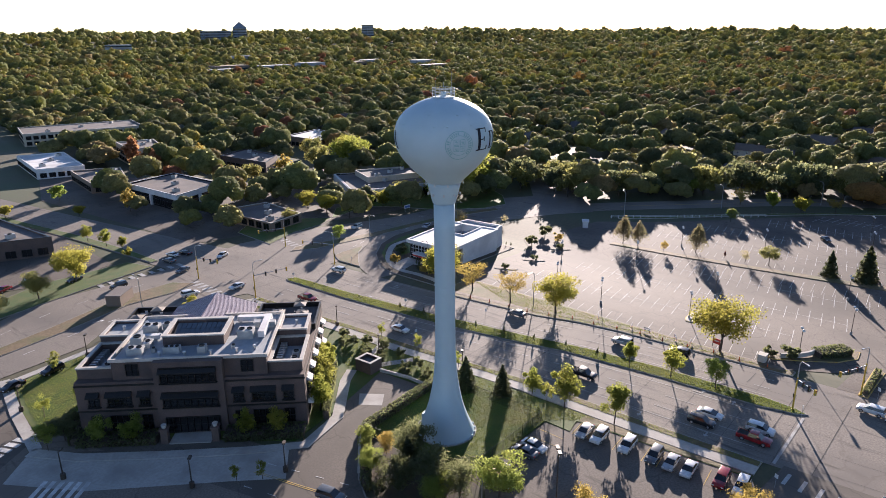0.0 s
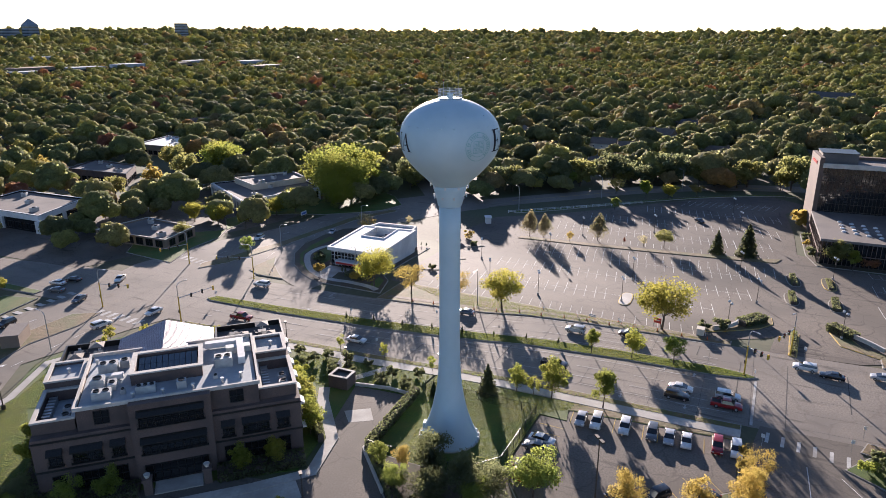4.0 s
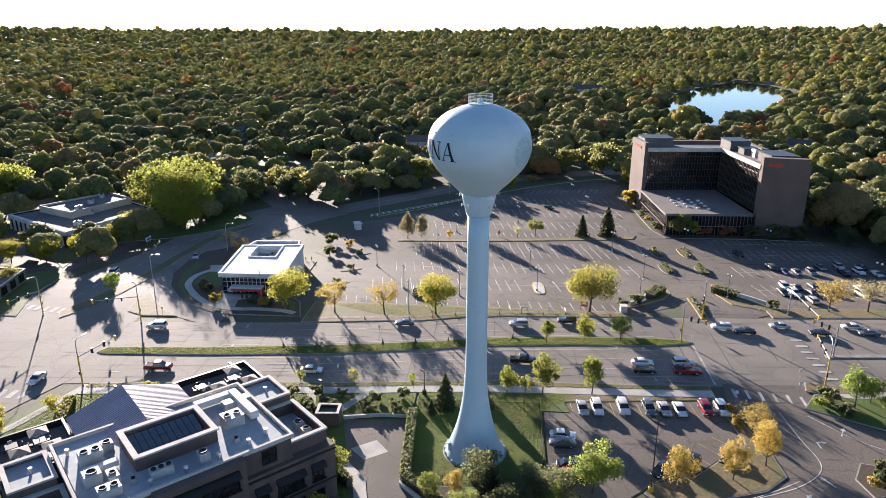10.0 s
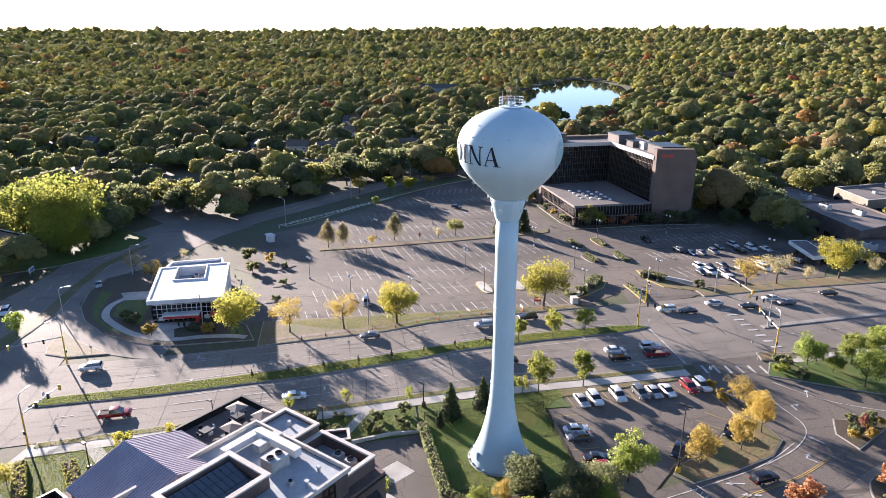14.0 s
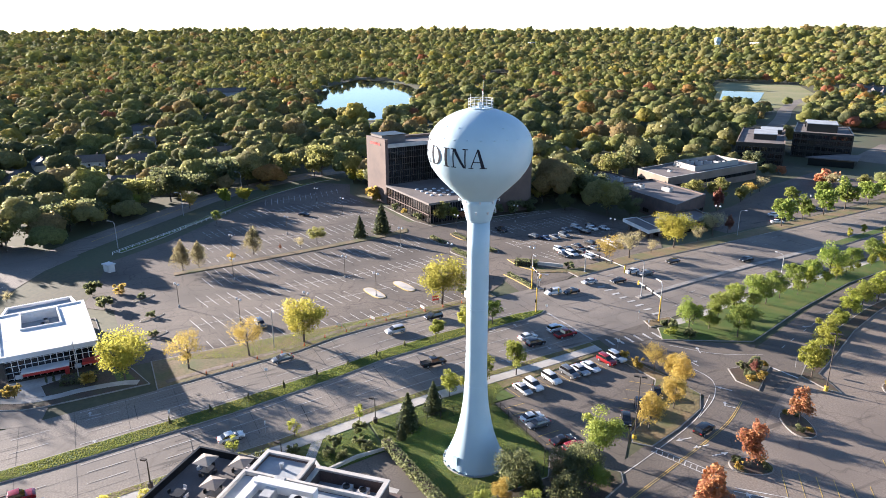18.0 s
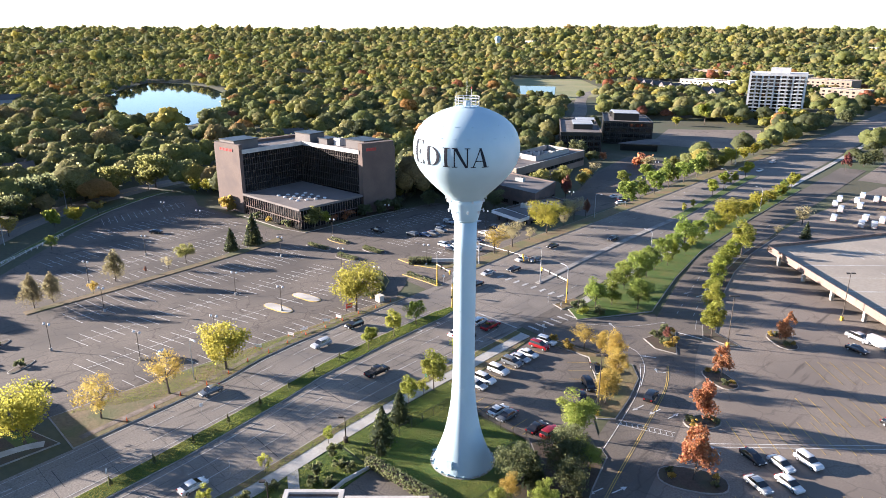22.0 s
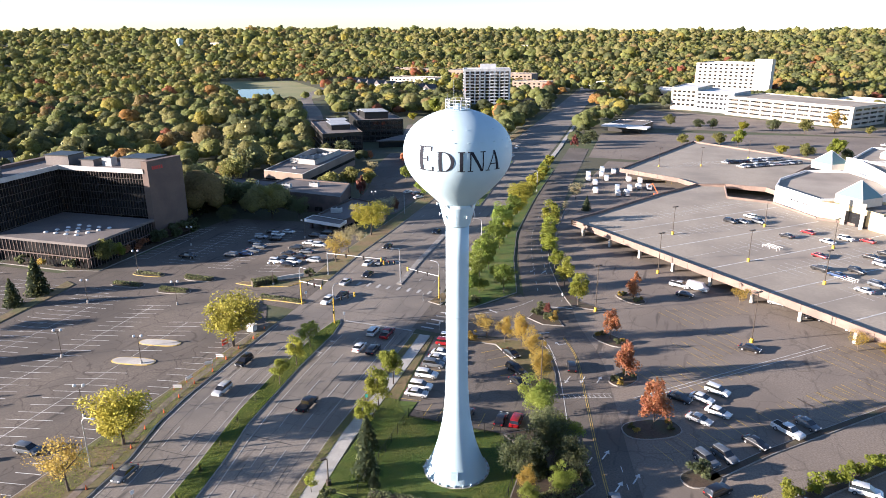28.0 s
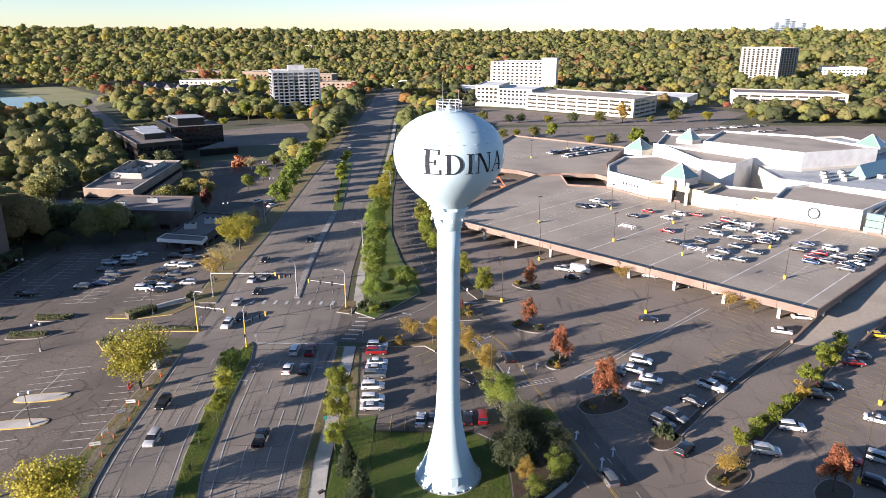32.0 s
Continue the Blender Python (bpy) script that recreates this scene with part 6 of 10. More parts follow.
for a, b, w, d, h, f in ((30, 8, 3.4, 2.2, 1.8, 2), (31, 12, 2.6, 2.4, 2.2, 1), (28.8, 11, 1.6, 2.8, 1.5, 1), (30, 17, 3.6, 2.4, 2.4, 2), (27.6, 18.4, 1.8, 1.8, 1.8, 1), (23.6, 8, 3.6, 1.6, 1.7, 3), (18.2, 7.6, 1.8, 1.8, 1.9, 1), (11.6, 13.6, 3.6, 3.0, 2.3, 2), (9.0, 18.2, 5.2, 1.8, 1.6, 0), (13, 9, 0.9, 0.9, 0.8, 1), (27, 8.5, 0.9, 0.9, 1.1, 1)):
    roof_unit(brick, *L(a, b), 13.98, w * 0.8, d * 0.8, h * 0.72, -44.8, f)
wpart("duct", Mesh().prism(Lr(8, 12.4, 9.2, 20.8), 14.3, 15.5), M_WPAINT, brick, "white insulated duct")
wpart("duct", Mesh().prism(Lr(8, 20.2, 14.6, 21.4), 14.2, 15.2), M_WPAINT, brick, "white insulated duct")
wpart("duct", Mesh().prism(Lr(27.4, 13.4, 31.6, 14.4), 14.2, 15.0), M_WPAINT, brick, "white insulated duct")
for i, (a, b) in enumerate(((16.5, 6.6), (21, 6.4), (25.4, 6.6), (12, 7), (9, 8), (32.2, 20.5), (14, 20.8))):
    wpart("roof_vent", Mesh().lathe([(0.22, 13.9), (0.22, 14.7), (0.36, 14.75), (0.3, 14.95)], 10, 0, Matrix.Translation((*L(a, b), 0))), M_STEEL, brick, "round metal vent")
W_TALL = window_mesh(1.9, 2.9, 1, rows=1)
W_WIDE = window_mesh(4.2, 2.9, 3, rows=1)
W_LOG = window_mesh(9.6, 3.0, 7, rows=1, deep=0.3)
W_POP = window_mesh(2.2, 2.3, 1, rows=1)
inv = brick.matrix_basis.inverted_safe()


def facade_window(me, a, b, z, turn=0.0, w=2.0, awning=True, mat=M_DKFRAME, rail=True):
    """A window with its awning and balcony rail."""
    m = inv @ BR @ pose(a, -b, z, 0, 0, turn)
    win = part("window", me, brick, m=m)
    if awning:
        aw = Mesh().add([(-w / 2 - 0.15, 0.02, 2.95), (w / 2 + 0.15, 0.02, 2.95), (w / 2 + 0.15, 1.0, 2.3), (-w / 2 - 0.15, 1.0, 2.3), (-w / 2 - 0.15, 1.0, 2.1), (w / 2 + 0.15, 1.0, 2.1), (-w / 2 - 0.15, 0.02, 2.2), (w / 2 + 0.15, 0.02, 2.2)], [(3, 2, 1, 0), (4, 5, 2, 3), (6, 4, 3, 0), (1, 2, 5, 7)])
        part("awning", aw.build("awning", mat), win, "fabric awning")
    if rail:
        rl = Mesh().box(-w / 2 - 0.2, 0.45, 0.9, w / 2 + 0.2, 0.5, 0.96).box(-w / 2 - 0.2, 0.0, -0.1, w / 2 + 0.2, 0.52, 0.02)
        k = int((w + 0.4) / 0.25)
        for i in range(k + 1):
            x = -w / 2 - 0.2 + (w + 0.4) * i / k
            rl.box(x - 0.015, 0.46, 0, x + 0.015, 0.49, 0.92)
        part("balcony_rail", rl.build("rail", M_DKFRAME), win, "black iron balcony rail")


for a, me, w in ((3, W_TALL, 1.9), (7.4, W_WIDE, 4.2), (11.8, W_TALL, 1.9), (28.2, W_TALL, 1.9), (32.6, W_WIDE, 4.2), (37, W_TALL, 1.9)):
    facade_window(me, a, 4.4, 5.6, 0, w)
    facade_window(me, a, 4.4, 0.9, 0, w, False, rail=False)
for z, r in ((0.4, False), (5.4, True), (10.2, True)):
    facade_window(W_LOG, 20, 3.6, z, 0, 9.6, z > 1, rail=r)
for a in (10, 30):
    facade_window(W_POP, a, 5.2, 11.1, 0, 2.2, False, rail=False)
for i in range(6):
    facade_window(W_TALL, 0, 8 + i * 5, 5.6, 90, 1.9, True, M_WPAINT)
    facade_window(W_TALL, 0, 8 + i * 5, 0.9, 90, 1.9, True, M_WPAINT, False)
    facade_window(W_TALL, 40, 8 + i * 5, 5.6, -90, 1.9)
for a in (15.6, 24.4):
    wpart("entrance_pier", Mesh().prism(Lr(a - 0.6, 0.4, a + 0.6, 1.6), 0, 2.6).prism(Lr(a - 0.75, 0.25, a + 0.75, 1.75), 2.6, 2.85), M_DKBRICK, brick, "brick pier with stone cap")
    wpart("urn", Mesh().lathe([(0.3, 2.85), (0.42, 3.2), (0.5, 3.5), (0.45, 3.5)], 12, 0, Matrix.Translation((*L(a, 1), 0))), M_COPING, brick, "stone urn")
wpart("entrance_step", Mesh().prism(Lr(16.4, 0.2, 23.6, 3.6), 0, 0.16), M_WALK, brick, "pale entrance paving")
for a, b in ((3, 27), (8, 28), (4, 32), (9.5, 32.5), (33, 27), (37, 28), (34, 32), (37.5, 33)):
    par = thing("patio_umbrella", "grey-beige square terrace umbrella over a dark table", "umbrella", at=(*L(a, b), 10.5), rz=-44.8, group="terrace umbrellas")
    if b < 32.2:
        piece("pole", Mesh().tube((0, 0, 0), (0, 0, 2.5), 0.04, n=6), M_DKFRAME, par)
        piece("canopy", Mesh().add([(-1.3, -1.3, 2.2), (1.3, -1.3, 2.2), (1.3, 1.3, 2.2), (-1.3, 1.3, 2.2), (0, 0, 2.75)], [(0, 1, 4), (1, 2, 4), (2, 3, 4), (3, 0, 4), (3, 2, 1, 0)]), M_ROOFT, par, "grey-beige fabric canopy")
    else:
        tagged(par, "dark woven terrace sofa set", "sofa", "terrace sofas")
        par.name = "terrace_sofa"
    piece("table", Mesh().box(-0.8, -0.8, 0.68, 0.8, 0.8, 0.74).box(-0.08, -0.08, 0, 0.08, 0.08, 0.68), M_DKFRAME, par)
    for q in range(4):
        piece("chair", Mesh().box(-0.28, -0.28, 0.36, 0.28, 0.28, 0.46).box(-0.28, 0.2, 0.46, 0.28, 0.28, 0.9).box(-0.26, -0.26, 0, -0.2, -0.2, 0.36).box(0.2, -0.26, 0, 0.26, -0.2, 0.36), M_WPAINT if (a + q) % 3 < 1 else M_DKFRAME, par, m=pose(1.2 * math.sin(q * math.pi / 2), 1.2 * math.cos(q * math.pi / 2), 0, 0, 0, -90 * q))
# hedge along the foot of the walls, and the small service shelter


def clipped_hedge(name, label, line, w, h, mat=L_DARK, seed=1, z=None):
    """A clipped hedge: a dense body of leaf clumps along a line."""
    r = rnd(seed)
    cs, ns = [], []
    for (x0, y0), (x1, y1) in zip(line, line[1:]):
        l = math.hypot(x1 - x0, y1 - y0)
        n = int(l * (w + 2 * h) * 22)
        u, v, q = r.uniform(0, 1, n), r.uniform(-0.5, 0.5, n), r.uniform(0, 1, n)
        side = r.integers(0, 3, n)
        v = np.where(side == 0, v, np.where(side == 1, -0.5, 0.5)) * w
        zz = np.where(side == 0, 1.0, q) * h
        nx, ny = -(y1 - y0) / l, (x1 - x0) / l
        px, py = x0 + (x1 - x0) * u + nx * v, y0 + (y1 - y0) * u + ny * v
        gzv = gz((x0 + x1) / 2, (y0 + y1) / 2) + 0.1 if z is None else z
        cs.append(np.column_stack([px, py, gzv + zz]))
        ns.append(np.column_stack([np.where(side == 0, 0, nx * np.sign(v)), np.where(side == 0, 0, ny * np.sign(v)), np.where(side == 0, 1.0, 0)]))
    c, d = np.concatenate(cs), np.concatenate(ns)
    ob = thing(name, label, "hedge", at=(float(c[0, 0]), float(c[0, 1]), float(c[:, 2].min())))
    part("foliage", quad_mesh("foliage", leaf_quads(r, c, d, 0.27, 0.5)[0], [mat]), ob, m=ob.matrix_basis.inverted_safe())
    core = Mesh()
    for (x0, y0), (x1, y1) in zip(line, line[1:]):
        core.prism(strip([(x0, y0), (x1, y1)], w * 0.8), float(c[:, 2].min()) - 0.1, float(c[:, 2].min()) + h * 0.88)
    wpart("branch_core", core, M_BARK, ob)
    return ob


clipped_hedge("clipped_hedge", "clipped dark hedge in front of the brick wall", [L(0.2, 1.7), L(14.2, 1.7)], 3.6, 1.3, seed=11)
clipped_hedge("clipped_hedge", "clipped dark hedge in front of the brick wall", [L(25.8, 1.7), L(39.5, 1.7), L(41.8, 6), L(41.8, 30)], 3.2, 1.3, seed=12)
clipped_hedge("clipped_hedge", "clipped dark hedge beside the service path", [L(-3.2, 6), L(-3.2, 26)], 1.2, 1.8, seed=13)
clipped_hedge("clipped_hedge", "low hedge along the corner walk", [(-8, -72), (4, -66)], 2.0, 1.0, L_OLIVE, 14)
clipped_hedge("clipped_hedge", "low hedge along the corner walk", [(-9, -80), (1, -76)], 2.0, 1.0, L_OLIVE, 15)
clipped_hedge("clipped_hedge", "hedge along the court wall", [(-10.2, -12.2), (9.5, -10.8), (20.5, 1)], 1.6, 1.6, L_DARK, 16)
# near-black sunk lid stands in for the shade inside the open top
shed = plain_building("service_shelter", "small brick bin store with an open top", [(-8.4, -25.4), (-5.0, -25.2), (-4.6, -29.4), (-8.2, -29.6)], 0.1, 2.8, M_DKBRICK, M_DKFRAME, par=0.5, category="shed")
wall_b = thing("court_wall", "low stone wall edging the court", "wall", at=(-9, -18, 0))
wpart("stone", Mesh().prism(strip([(-7.6, -25), (-9.1, -18), (-9.1, -12.4), (10.6, -11.3), (19, -2.4)], 0.4), 0, 0.7), M_COPING, wall_b)
box_e = thing("plant_box", "long low brown brick utility box on the median", "utility box", at=(9, -105, 0))
wpart("wall", Mesh().prism([(6.5, -107.5), (12, -103), (14.5, -106), (9, -110.5)], 0, 3.0), M_TAN, box_e)
wpart("roof", Mesh().prism([(6.3, -107.5), (12, -102.8), (14.7, -106), (9, -110.7)], 3.0, 3.2), M_ROOFD, box_e)

# -- hotel --
GH = -2.4
hotel = thing("hotel", "brown brick hotel with dark glass walls and flat roofs", "hotel", at=(-172, 84, GH))
WEST = [(-196.5, 58.0), (-181.2, 60.2), (-184, 91), (-199, 90)]
NORTH = [(-199, 90), (-184, 91), (-147, 94.6), (-144.6, 108), (-198, 104)]
wpart("wing", Mesh().prism(WEST, GH, 22.4), M_GLASSD, hotel, "dark glass west wing")
wpart("wing", Mesh().prism(NORTH, GH, 22.4), M_GLASSD, hotel, "dark glass north wing")
wpart("end_wall", Mesh().prism([(-197, 57.5), (-180.8, 59.7), (-180.9, 61.2), (-197.1, 59)], GH, 25.6), M_HOTEL, hotel, "tan brick end wall")
wpart("end_wall", Mesh().prism([(-148, 94.0), (-145.6, 94.2), (-143.2, 108.6), (-145.7, 108.9)], GH, 26.4), M_HOTEL, hotel, "tan brick end wall")
wpart("back_wall", Mesh().prism([(-199.4, 58.6), (-197, 58.4), (-199.5, 104.6), (-201.6, 104.6)], GH, 24), M_HOTEL, hotel)
wpart("back_wall", Mesh().prism([(-201, 104.2), (-144, 108.4), (-144, 110), (-201, 106)], GH, 24), M_HOTEL, hotel)
wpart("fascia", Mesh().prism([(-181.0, 60.9), (-180.4, 60.9), (-183.2, 91.6), (-183.8, 91.6)], 22.0, 23.6), M_COPING, hotel, "pale concrete fascia band")
wpart("fascia", Mesh().prism([(-184, 90.6), (-184, 91.2), (-147.6, 94.5), (-147.4, 93.8)], 22.0, 23.6), M_COPING, hotel, "pale concrete fascia band")
wpart("roof", Mesh().prism(WEST, 22.4, 22.9).prism(NORTH, 22.4, 22.92), M_ROOFD, hotel, "dark gravel roof")
for poly, h in (([(-196, 59.5), (-186, 60.5), (-187, 72), (-197, 71)], 26.4), ([(-160, 97), (-149, 98), (-148, 107), (-160, 106)], 26.4), ([(-190, 92), (-180, 93), (-181, 101), (-191, 100)], 26.6), ([(-177, 95), (-171, 95.5), (-171, 101), (-177, 100.5)], 25.2)):
    wpart("penthouse", Mesh().prism(poly, 22.9, h), M_ROOFD, hotel, "dark roof plant room")
    wpart("penthouse_cap", Mesh().prism(offset(poly, -0.3), h, h + 0.3), M_DKFRAME, hotel)
roof_unit(hotel, -167, 99, 22.9, 4, 3, 3, 3, 2)
for i in range(9):
    wpart("floor_band", Mesh().prism([(-181.1, 61), (-180.95, 61), (-183.8, 91.2), (-184, 91.2)], 0.6 + i * 2.7 + GH, 0.75 + i * 2.7 + GH).prism([(-184, 90.85), (-184, 91.0), (-147.6, 94.4), (-147.6, 94.2)], 0.6 + i * 2.7 + GH, 0.75 + i * 2.7 + GH), M_BRONZE, hotel, "bronze spandrel line")
for i in range(27):
    f = i / 26
    wpart("mullion", Mesh().box(-0.06, -0.06, 6, 0.12, 0.06, 22, at=Matrix.Translation((-181.15 - 2.8 * f, 61.2 + 29.6 * f, 0))), M_BRONZE, hotel)
for i in range(32):
    f = i / 31
    wpart("mullion", Mesh().box(-0.06, -0.14, 6, 0.06, 0.06, 22, at=Matrix.Translation((-183.4 + 35.6 * f, 90.95 + 3.3 * f, 0))), M_BRONZE, hotel)
POD = [(-180.8, 59.6), (-142.7, 61.6), (-144.5, 93), (-184, 90.5)]
wpart("podium", Mesh().prism(offset(POD, 0.6), GH, 5.4), M_GLASSD, hotel, "glazed dining hall")
wpart("podium_roof", Mesh().prism(POD, 5.2, 6.0), M_ROOFD, hotel, "dark flat podium roof")
for (p, q) in (((-180.8, 59.6), (-142.7, 61.6)), ((-142.7, 61.6), (-144.5, 93))):
    for i in range(25):
        f = (i + 0.5) / 25
        wpart("podium_mullion", Mesh().box(-0.08, -0.08, GH, 0.08, 0.08, 5.2, at=Matrix.Translation((p[0] + (q[0] - p[0]) * f, p[1] + (q[1] - p[1]) * f, 0))), M_HOTEL, hotel)
    wpart("podium_band", Mesh().prism(strip([p, q], 0.3), 1.2, 1.5), M_HOTEL, hotel)
for i in range(4):
    for j in range(4):
        wpart("rooflight", Mesh().lathe([(0.75, 5.98), (0.75, 6.2), (0.4, 6.45)], 12, 0, Matrix.Translation((-167 + i * 4.2 + j * 1.2, 68 + j * 3.4 + i * 0.2, 0))), M_WPAINT, hotel, "white domed rooflight")
# sign on the end walls, drawn as plain bars
for i in range(9):
    wpart("sign_bar", Mesh().box(-0.35, -0.1, 23.2, 0.35, 0.1, 24.4, at=Matrix.Translation((-145.2 + 0.13 * i, 96.4 + 0.95 * i, 0)) @ pose(0, 0, 0, 0, 0, 80)), M_RED, hotel, "red sign letter bar")
    wpart("sign_bar", Mesh().box(-0.35, -0.1, 22.6, 0.35, 0.1, 23.6, at=Matrix.Translation((-193 + 0.95 * i, 57.95 + 0.13 * i, 0)) @ pose(0, 0, 0, 0, 0, 8)), M_RED, hotel, "red sign letter bar")

# -- low offices north of the hotel --
W_STRIP = window_mesh(3.6, 1.7, 2)
off = plain_building("office_building", "brown brick office with a grey plant screen on its roof", [(-159, 183), (-136, 180), (-143, 248), (-169, 246)], GH, 6.0, M_TAN, M_ROOFD)
windows_on(off, (-159, 183), (-136, 180), (0.6,), 6, W_STRIP, 0.6)
windows_on(off, (-136, 180), (-143, 248), (0.6,), 17, W_STRIP, 0.6)
SCR = [(-159, 206), (-143, 204), (-146, 238), (-162, 239)]
SCR_IN = offset(SCR, 0.5)
for i in range(4):
    a, b, c, d = SCR[i], SCR[(i + 1) % 4], SCR_IN[(i + 1) % 4], SCR_IN[i]
    wpart("plant_screen", Mesh().add([(*a, 5.4), (*b, 5.4), (*c, 7.9), (*d, 7.9), (*SCR_IN[i], 5.4), (*SCR_IN[(i + 1) % 4], 5.4)], [(0, 1, 2, 3), (4, 3, 2, 5)]), M_GREYCL, off, "grey plant screen")
for k in range(5):
    roof_unit(off, -155.5 + 2.1 * k, 214 + 4 * k, 5.4, 3, 2.2, 2.2, 5, 1)
roof_unit(off, -148, 193, 5.4, 1.6, 1.6, 1.0, 5, 1)
for poly, h in (([(-170, 152), (-140, 151), (-141, 174), (-171, 173)], 3.6), ([(-140, 150.5), (-99, 147), (-107, 172), (-140, 174)], 5.4), ([(-99.6, 129), (-86, 126), (-84.5, 154), (-99, 158)], 2.6)):
    o = plain_building("office_building", "low dark brown brick office wing with a flat roof", poly, GH, h, M_DKBRICK, M_ROOFD, M_DKFRAME, cap_label="dark metal coping")
    windows_on(o, poly[0], poly[1], (-1.6,), 6, W_STRIP, 0.8)
    windows_on(o, poly[1], poly[2], (-1.6,), 5, W_STRIP, 0.8)
    for f in (0.3, 0.6):
        roof_unit(o, poly[0][0] * (1 - f) + poly[2][0] * f, poly[0][1] * (1 - f) + poly[2][1] * f, h - 0.64, 4, 2.4, 1.8, 10, 2)
canopy = thing("entrance_canopy", "white-edged entrance canopy on brick piers", "canopy", at=(-94, 127, -2))
wpart("slab", Mesh().prism([(-101.5, 123), (-85, 120), (-85.4, 126), (-101, 129)], 1.2, 2.1), M_ROOFD, canopy)
wpart("fascia", parapet([(-101.6, 122.9), (-84.9, 119.9), (-85.3, 126.1), (-101.1, 129.1)], 1.1, 2.3, 0.25), M_WPAINT, canopy, "white fascia")
for x in (-100, -93, -86.5):
    wpart("pier", Mesh().box(x - 0.5, 123.6 - (x + 93) * 0.18, -2.5, x + 0.5, 124.6 - (x + 93) * 0.18, 1.2), M_DKBRICK, canopy)
OA = [(-176, 271), (-157, 287), (-196, 339), (-216, 325)]
OB = [(-178, 322), (-151, 338), (-176, 372), (-206, 364)]
offa = plain_building("office_building", "dark glass office block with plant rooms", OA, GH, 10.5, M_DKFRAME, M_ROOFD, M_TAN)
offb = plain_building("office_building", "dark glass office block beside the parking lot", OB, GH, 12.5, M_DKFRAME, M_ROOFD, M_DKFRAME)
W_DARK = window_mesh(3.4, 2.4, 2, M_BRONZE)
for o, p, q, n in ((offa, OA[0], OA[1], 6), (offa, OA[3], OA[0], 16), (offa, OA[1], OA[2], 15), (offb, OB[0], OB[1], 8), (offb, OB[1], OB[2], 10)):
    windows_on(o, p, q, (-1.4, 2.2, 5.8) if o is offa else (-1.4, 2.2, 5.8, 9.0), n, W_DARK, 0.5)
for o, poly, z, h in ((offa, [(-180, 290), (-171, 298), (-184, 315), (-193, 307)], 9.8, 13), (offa, [(-194, 314), (-185, 321), (-192, 331), (-202, 324)], 9.8, 12.4), (offb, [(-178, 334), (-164, 342), (-176, 358), (-190, 350)], 11.8, 16.5), (offb, [(-192, 352), (-184, 357), (-188, 362), (-196, 358)], 11.8, 15)):
    wpart("penthouse", Mesh().prism(poly, z, h), M_DKFRAME, o, "dark roof plant room")
    wpart("penthouse_cap", Mesh().prism(offset(poly, -0.3), h, h + 0.3), M_ROOFG, o, "grey metal cap")
terr = thing("office_terrace", "low dark glass pavilion in front of the office block", "building", at=(-142, 312, GH))
wpart("wall", Mesh().prism([(-155, 306), (-136, 318), (-144, 334), (-152, 332)], GH, 1.6), M_GLASSD, terr)
wpart("roof", Mesh().prism([(-156.2, 305), (-134.6, 318), (-143.4, 336), (-151.4, 333)], 1.6, 2.2), M_ROOFD, terr)

# -- bank with a glass front and white roof --
GB = gz(-84, -66)
BK = [(-66.4, -74.0), (-91.8, -76.9), (-94.2, -58.1), (-67.0, -55.6)]
BK_BACK = [(-92.4, -76.0), (-98.4, -75.0), (-100.0, -61.0), (-94.4, -59.6)]
bank = thing("bank_building", "white-roofed bank with a glass front and red panels", "bank", at=(-84, -67, GB))
BK_IN = offset(BK, 0.9)
BT = 6.0
wpart("wall", parapet(BK_IN, GB - 0.3, BT - 0.9, 0.3), M_GLASSD, bank, "dark glass wall")
wpart("side_wall", Mesh().prism([(-73.0, -57.2), (-93.0, -59.1), (-93.0, -58.1), (-73.0, -56.2)], GB - 0.3, BT - 1.0), M_WPAINT, bank, "white side wall")
wpart("roof_edge", parapet(BK, BT - 1.1, BT, 0.7), M_WPAINT, bank, "white roof edge")
well = [(-81.0, -70.8), (-91.2, -71.6), (-91.9, -64.0), (-81.3, -62.8)]
rim = offset(BK, 0.6)
for k in range(4):
    wpart("roof", Mesh().prism([rim[k], rim[(k + 1) % 4], well[(k + 1) % 4], well[k]], BT - 0.6, BT - 0.25), M_ROOFW, bank, "white membrane roof")
wpart("well_lining", parapet(offset(well, -0.25), BT - 2.6, BT - 0.62, 0.25), M_WPAINT, bank, "white inner wall of the roof well")
wpart("well_rim", parapet(offset(well, -0.2), BT - 0.24, BT + 0.1, 0.35), M_WPAINT, bank, "white rim of the roof well")
wpart("well_floor", Mesh().prism(well, BT - 2.6, BT - 2.5), M_ROOFG, bank, "grey membrane floor")
for k in range(3):
    roof_unit(bank, -88.6 + 2.6 * k, -66.4 - 0.5 * k, BT - 2.5, 1.6, 1.2, 1.1, 5, 1)
wpart("rear_wall", Mesh().prism(BK_BACK, GB - 0.6, BT - 1.4), M_WPAINT, bank, "white rear wall")
wpart("rear_roof_edge", parapet(BK_BACK, BT - 1.4, BT - 0.5, 0.6), M_WPAINT, bank, "white roof edge")
wpart("rear_roof", Mesh().prism(offset(BK_BACK, 0.5), BT - 1.4, BT - 1.1), M_ROOFG, bank, "grey membrane roof")
for p2, q2, n in ((BK_IN[0], BK_IN[3], 14), (BK_IN[0], BK_IN[1], 16)):
    for i in range(n + 1):
        f = i / n
        wpart("mullion", Mesh().box(-0.06, -0.06, GB, 0.06, 0.06, BT - 1.1, at=Matrix.Translation((p2[0] + (q2[0] - p2[0]) * f, p2[1] + (q2[1] - p2[1]) * f, 0))), M_WPAINT, bank)
    for z in (GB + 1.4, GB + 2.8, GB + 4.2, GB + 5.3):
        wpart("transom", Mesh().prism(strip([p2, q2], 0.16), z, z + 0.1), M_WPAINT, bank)
